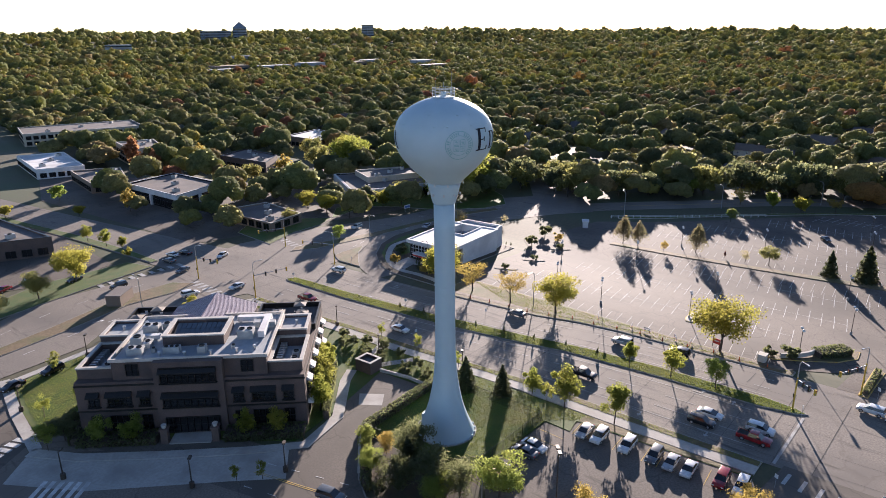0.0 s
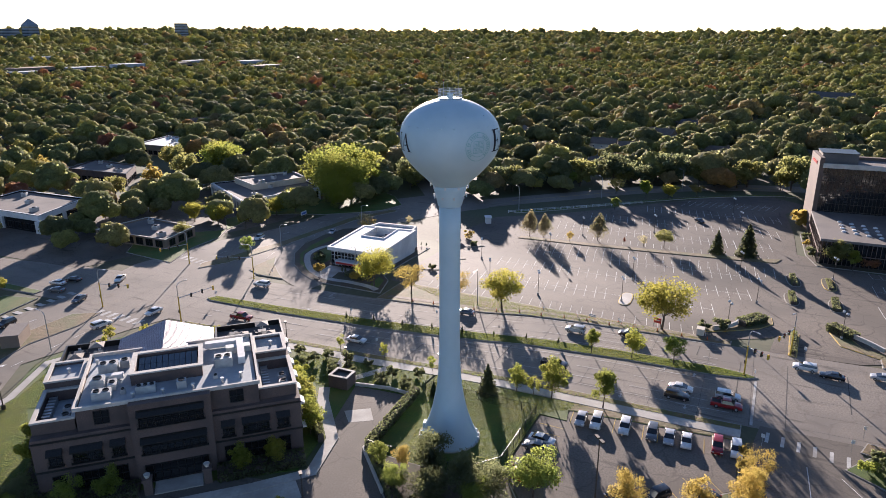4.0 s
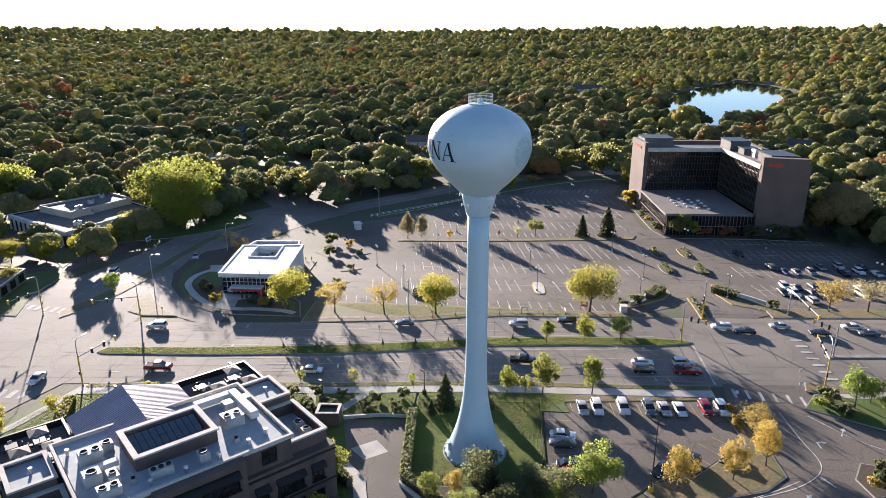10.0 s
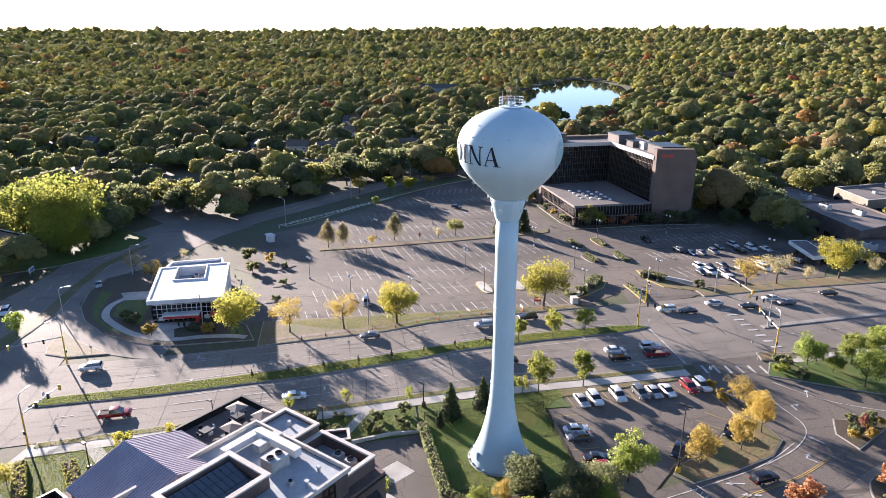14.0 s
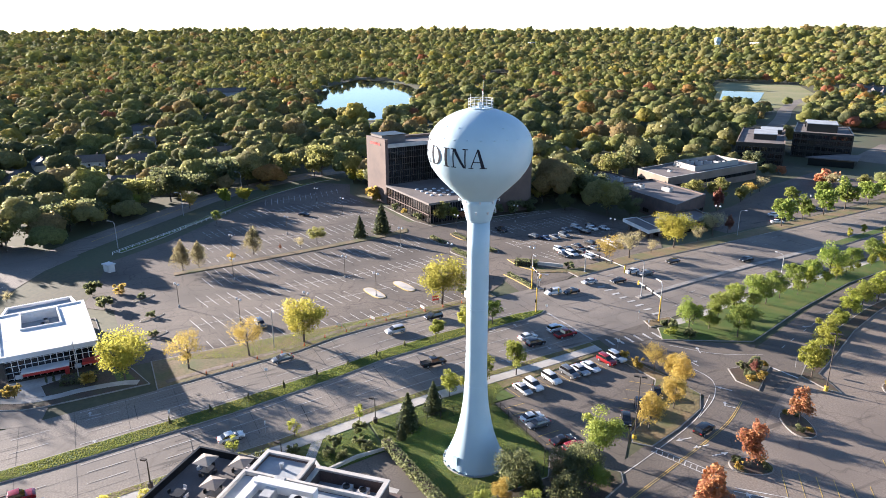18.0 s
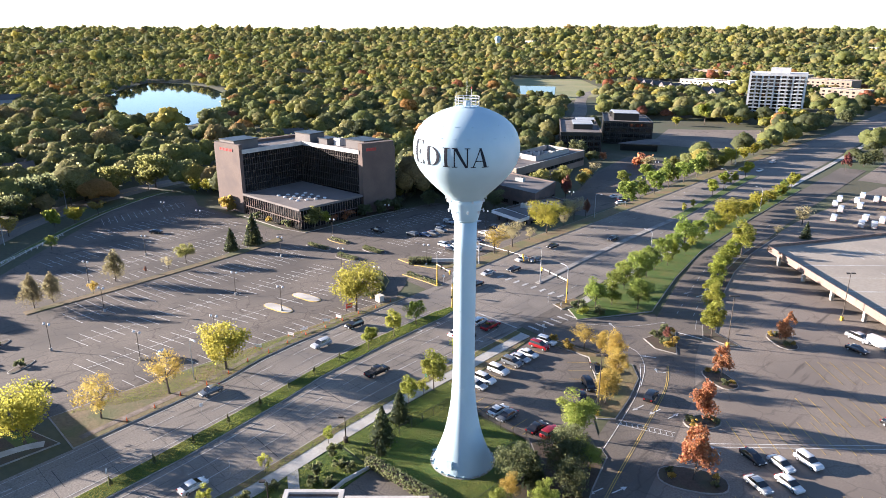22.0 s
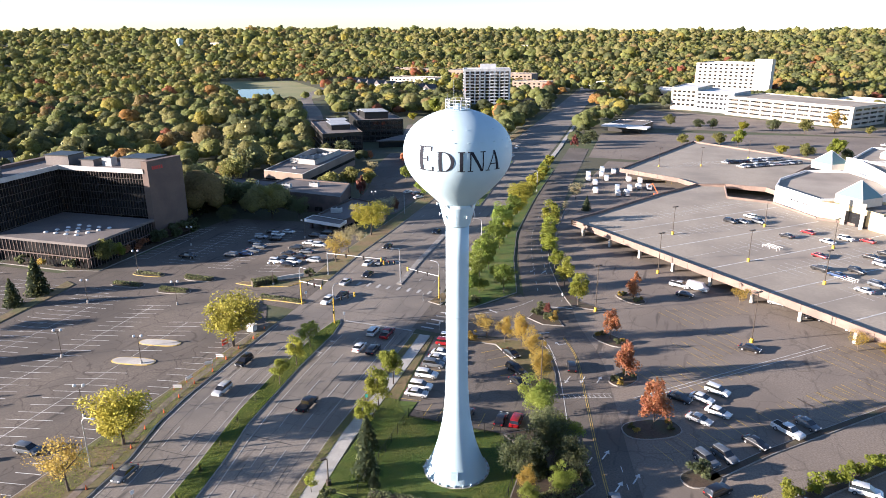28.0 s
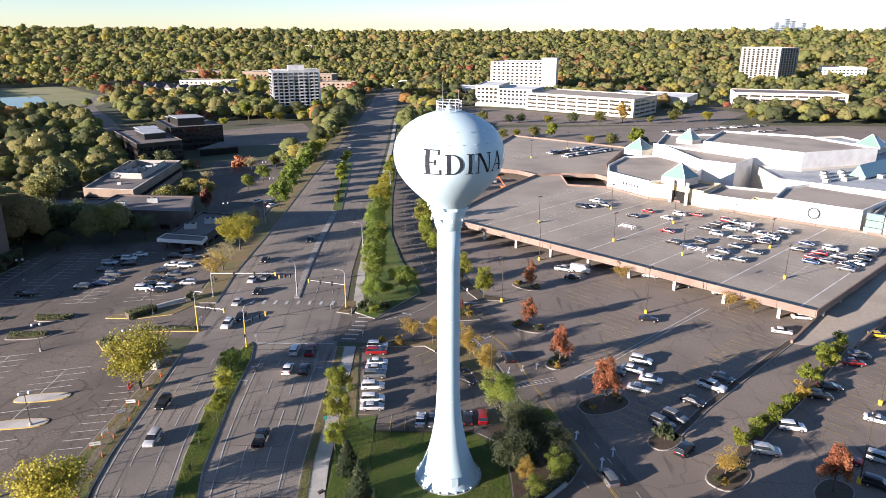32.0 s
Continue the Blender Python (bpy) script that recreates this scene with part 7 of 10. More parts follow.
wpart("red_portal", Mesh().box(-67.6, -70.2, GB + 2.4, -65.2, -61.8, GB + 3.1).box(-67.6, -62.6, GB, -65.4, -61.8, GB + 2.4), M_RED, bank, "red entrance canopy")
wpart("portal_cap", Mesh().box(-67.6, -70.4, GB + 3.1, -65.0, -61.6, GB + 3.4), M_WPAINT, bank, "white canopy top")
wpart("red_canopy", Mesh().box(-67.8, -59.2, GB + 2.4, -65.6, -55.8, GB + 3.0), M_RED, bank, "red side canopy")
for y in (-71.8, -60.8):
    wpart("window_sign", Mesh().box(-67.5, y, GB + 1.2, -67.25, y + 1.3, GB + 2.2), M_WPAINT, bank, "white window sign")

# -- business district south-west of the crossing --
W_SHOP = window_mesh(3.0, 2.4, 1)
SW = [
    ("showroom_building", "flat-roofed showroom with white band and dark windows", "showroom", 6.6, M_GLASSD, M_ROOFD, M_WPAINT),
    ("branch_office", "low beige corner office with a flat roof", "branch", 3.6, M_TAN, M_ROOFD, M_CREAM),
    ("clinic_building", "low white arched medical building with stepped roofs", "clinic", 3.4, M_GLASSD, M_ROOFD, M_WPAINT),
    ("clinic_building", "raised middle block of the medical building", "upper", 5.4, M_TANL, M_ROOFD, M_COPING),
    ("shop_building", "single-storey brown shop with awnings", "shop", 5.0, M_TAN, M_ROOFD, M_TANL),
    ("shop_building", "single-storey shop row with white roofs", "row", 5.2, M_WPAINT, M_ROOFW, M_WPAINT),
    ("white_roof_building", "white-roofed office among the trees", "white", 4.0, M_TAN, M_ROOFW, M_WPAINT),
    ("flat_roof_building", "long flat brown building among the trees", "flat", 3.6, M_DKBRICK, M_ROOFD, M_DKFRAME),
    ("brick_shop", "dark brick shop with white-framed windows", "brick", 6.4, M_DKBRICK, M_ROOFD, M_DKFRAME),
    ("apartment_block", "tan apartment block among trees", "flats", 8.5, M_TANL, M_ROOFD, M_COPING),
    ("warehouse", "long pale warehouse roof", "warehouse", 8, M_TANL, M_ROOFD, M_COPING),
]
for name, label, plan, h, wall, roof, cap in SW:
    poly = SW_PLANS[plan]
    o = plain_building(name, label, poly, gz(poly[0][0], poly[0][1]), h, wall, roof, cap)
    g0 = gz(poly[0][0], poly[0][1])
    for p, q in ((poly[1], poly[0]), (poly[0], poly[3])):
        n = max(2, int(math.hypot(p[0] - q[0], p[1] - q[1]) / 4.2))
        windows_on(o, q, p, (g0 + 0.6,) if h < 7.5 else (g0 + 0.6, g0 + 4.2), n, W_SHOP, 0.8)
        windows_on(o, p, q, (g0 + 0.6,) if h < 7.5 else (g0 + 0.6, g0 + 4.2), n, W_SHOP, 0.8)
    for k in range(3):
        f = (k + 0.7) / 3.4
        roof_unit(o, poly[0][0] * (1 - f) + poly[2][0] * f, poly[0][1] * (1 - f) + poly[2][1] * f, h - 0.64, 2.6, 1.8, 1.4, 20 * k, 1)
show = SW_PLANS["showroom"]
band = thing("showroom_fascia", "white fascia band and corner piers of the showroom", "fascia", at=(-60, -208, 3))
for i in range(4):
    p, q = show[i], show[(i + 1) % 4]
    wpart("panel", Mesh().prism(strip([p, q], 0.5), 4.4 + 0.01 * i, 6.3), M_WPAINT, band)
    g0 = gz(*p)
    wpart("pier", Mesh().box(p[0] - 1.1, p[1] - 1.1, g0, p[0] + 1.1, p[1] + 1.1, 4.4), M_WPAINT, band)
    m2 = ((p[0] + q[0]) / 2, (p[1] + q[1]) / 2)
    wpart("pier", Mesh().box(m2[0] - 0.7, m2[1] - 0.7, gz(*m2), m2[0] + 0.7, m2[1] + 0.7, 4.4), M_WPAINT, band)
cl = SW_PLANS["clinic"]
arcade = thing("clinic_arcade", "white arcade of slanted piers along the medical building", "arcade", at=(*cl[0], gz(*cl[0])))
for p, q in ((cl[0], cl[1]), (cl[3], cl[0])):
    n = int(math.hypot(q[0] - p[0], q[1] - p[1]) / 3.4)
    wpart("fascia", Mesh().prism(strip([p, q], 1.0), 1.9, 3.3), M_WPAINT, arcade, "white fascia")
    for i in range(n + 1):
        x, y = p[0] + (q[0] - p[0]) * i / n, p[1] + (q[1] - p[1]) * i / n
        wpart("pier", Mesh().box(x - 0.45, y - 0.45, gz(x, y) - 0.2, x + 0.45, y + 0.45, 1.9), M_WPAINT, arcade)
sign = thing("bus_shelter_sign", "blue and white street sign board on posts", "sign", at=(-114.9, -120.7, gz(-115, -120)))
piece("board", Mesh().box(-1.6, -0.15, 1.2, 1.6, 0.15, 2.6), M_WPAINT, sign)
piece("panel", Mesh().box(-1.4, 0.16, 1.5, 1.4, 0.2, 2.3), glass("sign_blue", (0.03, 0.1, 0.3), 0.4), sign, "blue panel")
for x in (-1.2, 1.2):
    piece("post", Mesh().tube((x, 0, 0), (x, 0, 1.2), 0.07, n=6), M_STEEL, sign)
booth = thing("bus_shelter", "small white booth with red trim at the lot corner", "shelter", at=(-140.5, -51.6, gz(-140, -51)), rz=30)
piece("wall", Mesh().box(-1.5, -1.0, 0, 1.5, 1.0, 2.3), M_WPAINT, booth)
piece("roof", Mesh().box(-1.8, -1.3, 2.3, 1.8, 1.3, 2.6), M_WPAINT, booth)
piece("door", Mesh().box(-1.53, -0.5, 0.1, -1.49, 0.5, 2.1), M_RED, booth, "red door panel")
fw = thing("rail_fence", "long white rail fence beside the curving street", "fence", at=(-170, -40, GH))
for i in range(22):
    x, y = -158 - 1.9 * i, -50 + 2.2 * i
    wpart("post", Mesh().box(x - 0.1, y - 0.1, GH, x + 0.1, y + 0.1, GH + 1.1), M_WPAINT, fw)
wpart("rail", Mesh().tube((-158, -50, GH + 1.0), (-198, -4, GH + 1.0), 0.06, n=5).tube((-158, -50, GH + 0.55), (-198, -4, GH + 0.55), 0.06, n=5), M_WPAINT, fw)


# -- mall parking deck --
DZ = 4.0
deck = thing("parking_deck", "two-level concrete parking deck with pinkish edge beams", "parking deck", at=(50, 140, 0))
DECK = [(-4.7, 145), (88.5, 59.5), (150, 118), (137, 131), (127, 138), (109, 153), (87, 173.5), (78.6, 176.7), (66, 197), (49.5, 201), (49.5, 223), (37.6, 222), (22, 196)]
wpart("slab", Mesh().prism(DECK, DZ - 0.9, DZ), M_DECK, deck, "worn pale concrete deck")
NDECK = [(2.4, 247.5), (36, 350), (99, 303), (76.7, 250.8), (73, 228), (71, 216), (66, 224), (49.6, 226), (37.6, 222.2), (30, 232)]
wpart("slab", Mesh().prism(NDECK, DZ - 0.9, DZ - 0.02), M_DECK, deck, "worn pale concrete deck")


def beam(p, q, z0=DZ - 1.1, z1=DZ + 0.85, w=0.4, mat=M_CONCP, name="edge_beam"):
    n = max(1, int(math.hypot(q[0] - p[0], q[1] - p[1]) / 9))
    for i in range(n):
        a = (p[0] + (q[0] - p[0]) * i / n, p[1] + (q[1] - p[1]) * i / n)
        b = (p[0] + (q[0] - p[0]) * (i + 0.992) / n, p[1] + (q[1] - p[1]) * (i + 0.992) / n)
        wpart(name, Mesh().prism(strip([a, b], w), z0, z1), mat, deck, "pinkish concrete edge beam")


for p, q in zip(DECK, DECK[1:] + DECK[:1]):
    beam(p, q)
for p, q in zip(NDECK, NDECK[1:] + NDECK[:1]):
    beam(p, q)
for i in range(9):
    f = (i + 0.4) / 9
    x, y = -4.7 + 93.2 * f + 0.6, 145 - 85.5 * f + 0.7
    wpart("column", Mesh().box(-0.4, -0.4, 0, 0.4, 0.4, DZ - 0.9, at=pose(x, y, 0, 0, 0, -42)), M_CREAM, deck, "pale square column")
    for k in (1, 2, 3):
        wpart("column", Mesh().box(-0.35, -0.35, 0, 0.35, 0.35, DZ - 0.9, at=pose(x + 10.5 * k, y + 10.5 * k, 0, 0, 0, -42)), M_CREAM, deck, "pale square column")
for i in range(7):
    f = (i + 0.5) / 7
    wpart("column", Mesh().box(-0.35, -0.35, 0, 0.35, 0.35, DZ - 0.9, at=pose(3 + 33 * f, 248 + 100 * f, 0, 0, 0, 18)), M_CREAM, deck, "pale square column")
    wpart("column", Mesh().box(-0.35, -0.35, 0, 0.35, 0.35, DZ - 0.9, at=pose(89 + 60 * f, 61 + 57 * f, 0, 0, 0, 42)), M_CREAM, deck, "pale square column")
# near-black colour puts the shade under the deck into this wall
wpart("lower_wall", Mesh().prism(strip([(30, 190), (70, 150), (118, 104)], 0.5), 0, DZ - 0.9), M_DKFRAME, deck, "lower-level wall, near-black for the shade there")
mk = []
for k in range(12):
    f = (k + 0.6) / 12
    x0, y0 = -4.7 + 93.2 * f + 1.6, 145 - 85.5 * f + 1.8
    run = [(x0 + 0.72 * d, y0 + 0.7 * d) for d in range(0, 90, 3)]
    run = [p for p in run if inside(DECK, *p)]
    for p, q in zip(run, run[1:]):
        mk.append(strip([p, q], 0.34 if k % 2 else 0.14))
    if k % 2 == 0:
        for i in range(6, 4 * len(run) // 4):
            cx, cy = run[i]
            mk.append(strip([(cx - 3.4, cy + 3.4), (cx + 3.4, cy - 3.4)], 0.13))
for k in range(4):
    for i in range(14):
        cx, cy = 20 + 14 * k + 2.0 * i, 262 + 10 * k + 1.6 * i
        mk.append(strip([(cx - 2.6, cy + 4), (cx + 2.6, cy - 4)], 0.12))
mm = Mesh()
for q in mk:
    if not all(inside(DECK, x, y) or inside(NDECK, x, y) for x, y in q):
        continue
    mm.add([(x, y, DZ + 0.012) for x, y in q], [(0, 1, 2, 3)])
wpart("stall_line", mm, M_WHITE, deck, "faded white stall lines")["kind"] = "stuff"
# ramp down from the deck's east corner
ramp = Mesh().add([(79, 51, 0.05), (92, 48, 0.05), (150, 104, DZ), (140, 116, DZ), (79, 51, -0.4), (92, 48, -0.4), (150, 104, DZ - 0.9), (140, 116, DZ - 0.9)], [(0, 1, 2, 3), (7, 6, 5, 4), (0, 4, 5, 1), (1, 5, 6, 2), (2, 6, 7, 3), (3, 7, 4, 0)])
wpart("ramp", ramp, M_DECK, deck, "long concrete ramp")
for (x0, y0), (x1, y1) in (((79, 51), (140, 116)), ((92, 48), (150, 104))):
    wpart("ramp_wall", Mesh().add([(x0, y0, 0), (x1, y1, 0), (x1, y1, DZ + 0.9), (x0, y0, 0.9), (x0 + 0.4, y0 - 0.3, 0), (x1 + 0.4, y1 - 0.3, 0), (x1 + 0.4, y1 - 0.3, DZ + 0.9), (x0 + 0.4, y0 - 0.3, 0.9)], [(0, 1, 2, 3), (7, 6, 5, 4), (3, 2, 6, 7), (0, 3, 7, 4), (1, 5, 6, 2)]), M_CONCP, deck, "pinkish ramp wall")

# -- mall --
mall = thing("shopping_mall", "large white and buff mall with green glass pyramids", "mall", at=(140, 200, 0))


def mass(poly, z1, wall=M_CREAM, roof=M_ROOFT, par=1.0, name="block", label=""):
    wpart(name, Mesh().prism(poly, 0, z1 - par), wall, mall, label)
    wpart("roof", Mesh().prism(offset(poly, 0.5), z1 - par, z1 - par + 0.1), roof, mall, "brown gravel roof")
    wpart("parapet", parapet(poly, z1 - par, z1, 0.5), wall, mall)


mass([(69.5, 214), (66.5, 199), (79, 178.5), (98, 186), (112, 210), (100, 240), (82, 236)], 11.2, M_WPAINT, name="store", label="white rounded store wall")
mass([(79, 178), (87, 175), (96, 164), (108, 178), (98, 187)], 10.4, M_STUCCOY, name="entrance_block", label="buff stucco entrance wall")
mass([(96, 164), (109, 154), (116, 149), (130, 168), (108, 179)], 9.6, M_CREAM, name="block", label="cream stucco wall")
mass([(110, 153.6), (116, 148.6), (119, 152), (112.5, 157)], 9.9, M_STUCCOY, name="pilaster_block", label="buff stucco panel")
mass([(116, 148.6), (138, 130.5), (160, 150), (140, 172), (128, 166)], 11.8, M_WPAINT, name="store", label="white store wall with a round sign")
mass([(140, 129), (152, 118), (200, 160), (188, 184), (160, 152)], 10.5, M_TANL, name="store", label="tan stucco store wall")
mass([(104, 244), (100, 252), (118, 232), (134, 212), (120, 196), (108, 206)], 15.2, M_WPAINT, name="upper_wall", label="high white wall")
mass([(118, 232), (150, 200), (190, 214), (176, 250), (140, 268)], 19.5, M_WPAINT, name="upper_wall", label="high white wall")
mass([(134, 210), (132, 180), (166, 154), (236, 208), (220, 300), (176, 290), (178, 250), (190, 214), (150, 200)], 12.2, M_CREAM, M_ROOFG)
mass([(100, 252), (140, 268), (176, 250), (176, 296), (120, 300)], 13.2, M_WPAINT)
for x, y, z, s in ((91, 178, 13.5, 5.2), (96, 264, 10.5, 5.4), (124, 271, 14.5, 4.6), (208, 250, 15, 6)):
    wpart("lantern_base", Mesh().box(-s, -s, z - 3, s, s, z, at=pose(x, y, 0, 0, 0, 42)), M_CREAM, mall, "cream lantern base")
    for q in range(4):
        for k in range(4):
            t0, t1 = k / 4, (k + 1) / 4
            for j in range(3):
                a0, a1 = -1 + 2 * j / 3, -1 + 2 * (j + 1) / 3
                sc0, sc1 = s * (1 - t0), s * (1 - t1)
                pm = Mesh().add([(a0 * sc0, -sc0, z + 5.5 * t0), (a1 * sc0, -sc0, z + 5.5 * t0), (a1 * sc1, -sc1, z + 5.5 * t1), (a0 * sc1, -sc1, z + 5.5 * t1)], [(0, 1, 2, 3)], at=pose(x, y, 0, 0, 0, 42 + 90 * q))
                wpart("pane", pm, M_GLASSG, mall, "green pyramid pane")
    for q in range(4):
        m4 = pose(x, y, 0, 0, 0, 42 + 90 * q)
        wpart("pyramid_rib", Mesh().tube(m4 @ Vector((-s, -s, z)), m4 @ Vector((0, 0, z + 5.55)), 0.14, n=5), M_WPAINT, mall)
wpart("skylight_bar", Mesh().add([(168, 182, 12), (210, 214, 12), (206, 220, 12), (164, 188, 12), (166, 185, 17), (208, 217, 17)], [(0, 1, 5, 4), (2, 3, 4, 5), (0, 4, 3), (1, 2, 5)]), M_GLASSG, mall, "long glazed mall roof")
door = wpart("entrance", Mesh().prism([(86.6, 174.4), (91.8, 168.2), (92.4, 168.8), (87.2, 175)], DZ, DZ + 4.6), M_GLASSD, mall, "glazed mall entrance")
for x, y in ((86, 172.4), (90.6, 167)):
    wpart("entrance_post", Mesh().box(x - 0.5, y - 0.5, DZ - 1, x + 0.5, y + 0.5, 13), M_CREAM, mall)
for i in range(3):
    wpart("entrance_bay", Mesh().prism([(138.4 + 0.3 * i, 129.2 - 0.28 * i), (142.5, 125.6), (143.2, 126.4), (139.2, 130)], DZ + 0.2 + i * 2.4, DZ + 2.4 + i * 2.4), M_GLASSG, mall, "gridded glass entrance bay")
for k, (r0, r1, mt) in enumerate(((1.75, 2.05, M_LETTER), (0.0, 1.6, M_ROOFG))):
    me = ring_flat(max(r0, 0.02), r1, 28)
    wpart("round_sign", Mesh().add([tuple(pose(126.6, 139.6, 8.2, 90, 0, -39) @ Vector((x, y, 0.12))) for x, y, z in me.v], me.f), mt, mall, "round grey store sign")
for i in range(6):
    wpart("sign_bar", Mesh().box(-0.3, -0.1, 7.2, 0.3, 0.1, 8.1, at=pose(71.5 + 0.85 * i, 190.6 - 1.36 * i, 0, 0, 0, -58)), M_LETTER, mall, "dark sign letter bar")
for i in range(16):
    roof_unit(mall, 150 + 9 * (i % 6) + 3 * (i // 6), 178 + 7 * (i // 6) + 5 * (i % 6) * 0.6, 11.2, 3.2, 2.2, 1.6, 42, 1)

# -- buildings beyond --
W_FAR = window_mesh(2.6, 1.7, 1, M_DKFRAME)
W_BAND = window_mesh(9.0, 1.6, 4, M_TANL)
hosp = plain_building("hospital", "tall white hospital block with small windows", [(36, 716), (96, 696), (112, 742), (54, 762)], 0, 36, M_CREAM, M_ROOFW)
windows_on(hosp, (36, 716), (96, 696), [4 + 3.7 * i for i in range(9)], 11, W_FAR, 2)
wpart("stair_tower", Mesh().prism([(92, 692), (108, 688), (112, 700), (96, 704)], 0, 41), M_CREAM, hosp)
hosp2 = plain_building("hospital_wing", "buff hospital wing with grey glazing", [(16, 578), (38, 570), (52, 620), (28, 630)], 0, 20, M_TANL, M_ROOFW)
windows_on(hosp2, (16, 578), (38, 570), (4, 8, 12, 15.5), 5, W_FAR, 1)
hosp3 = plain_building("hospital_wing", "grey glazed link between hospital wings", [(38, 570), (68, 552), (84, 592), (52, 612)], 0, 17.5, M_ROOFG, M_ROOFW)
windows_on(hosp3, (38, 570), (68, 552), (3, 7, 11, 14), 8, W_FAR, 0.5)
hosp4 = plain_building("parking_ramp", "buff multi-level parking ramp with open bands", [(62, 548), (146, 482), (176, 522), (96, 590)], 0, 15.5, M_TANL, M_DECK)
windows_on(hosp4, (62, 548), (146, 482), (2.0, 5.4, 8.8, 12), 10, W_BAND, 2)
windows_on(hosp4, (146, 482), (176, 522), (2.0, 5.4, 8.8, 12), 4, W_BAND, 2)
hosp5 = plain_building("hospital_wing", "long low white hospital wing", [(-8, 655), (22, 645), (34, 690), (2, 700)], 0, 11, M_CREAM, M_ROOFW)
windows_on(hosp5, (-8, 655), (22, 645), (2, 6), 8, W_FAR, 1)
plain_building("clinic", "low white clinic behind the parking ramp", [(150, 600), (215, 560), (240, 605), (172, 645)], 0, 10, M_CREAM, M_ROOFW)
condo = plain_building("condominium_tower", "white condominium tower with stacked balconies", [(-172, 538), (-131, 556), (-139, 582), (-182, 566)], GH, 35, M_WPAINT, M_ROOFW)
wpart("penthouse", Mesh().prism([(-160, 552), (-146, 558), (-149, 568), (-163, 562)], 34, 39), M_WPAINT, condo)
W_CON = window_mesh(3.3, 2.3, 1, M_DKFRAME)
windows_on(condo, (-172, 538), (-131, 556), [0.5 + 3.0 * i for i in range(11)], 9, W_CON, 1)
windows_on(condo, (-131, 556), (-139, 582), [0.5 + 3.0 * i for i in range(11)], 5, W_CON, 1)
windows_on(condo, (-182, 566), (-172, 538), [0.5 + 3.0 * i for i in range(11)], 5, W_CON, 1)
for i in range(11):
    for f in (0.12, 0.38, 0.63, 0.88):
        x, y = -172 + 41 * f, 538 + 18 * f
        wpart("balcony", Mesh().box(-3, -0.2, 0, 3, 1.6, 0.3, at=pose(x, y, -0.2 + 3.0 * i, 0, 0, 203.7)).box(-3, 1.4, 0.3, 3, 1.55, 1.2, at=pose(x, y, -0.2 + 3.0 * i, 0, 0, 203.7)), M_ROOFG if f < 0.5 else M_WPAINT, condo, "stacked balcony")
con2 = plain_building("apartment_tower", "beige apartment tower on the horizon of trees", [(404, 925), (440, 880), (474, 900), (438, 945)], 0, 48, M_GREYCL, M_ROOFW)
windows_on(con2, (404, 925), (440, 880), [2 + 3.2 * i for i in range(14)], 8, W_CON, 2)
windows_on(con2, (440, 880), (474, 900), [2 + 3.2 * i for i in range(14)], 6, W_CON, 2)
offy = plain_building("office_building", "long buff three-storey office with dark bands", [(264, 572), (358, 548), (368, 590), (276, 616)], 0, 14, M_TANL, M_ROOFD)
windows_on(offy, (264, 572), (358, 548), (2.4, 6.4, 10), 9, W_BAND, 2)
whf = plain_building("apartment_block", "white mid-rise apartment block", [(520, 930), (575, 905), (590, 935), (535, 960)], 0, 20, M_WPAINT, M_ROOFW)
windows_on(whf, (520, 930), (575, 905), (3, 7, 11, 15), 12, W_FAR, 1)
rest = plain_building("restaurant", "low dark restaurant with a white canopy edge", [(-22, 414), (2, 408), (8, 436), (-16, 442)], 0, 5.5, M_DKFRAME, M_ROOFD, M_WPAINT)
wpart("canopy", Mesh().prism([(-26, 402), (6, 394), (8, 406), (-24, 414)], 4.6, 5.4), M_WPAINT, rest, "white fascia canopy")
for k, (x, y, w, d, h, mt) in enumerate(((-330, 800, 70, 26, 9, M_TANL), (-280, 905, 70, 30, 14, M_TAN), (-205, 860, 60, 24, 13, M_TAN), (-150, 730, 44, 20, 12, M_TAN), (-420, 1000, 90, 26, 10, M_TAN))):
    poly = [(x - w / 2, y), (x + w / 2, y - 8), (x + w / 2 + 4, y + d - 8), (x - w / 2 + 4, y + d)]
    o = plain_building("brick_block", "orange brick mid-rise block beyond the trees", poly, GH, h, mt, M_ROOFD)
    windows_on(o, poly[0], poly[1], [1 + 3.6 * i for i in range(int((h + 1) / 3.8))], int(w / 6), W_FAR, 1)


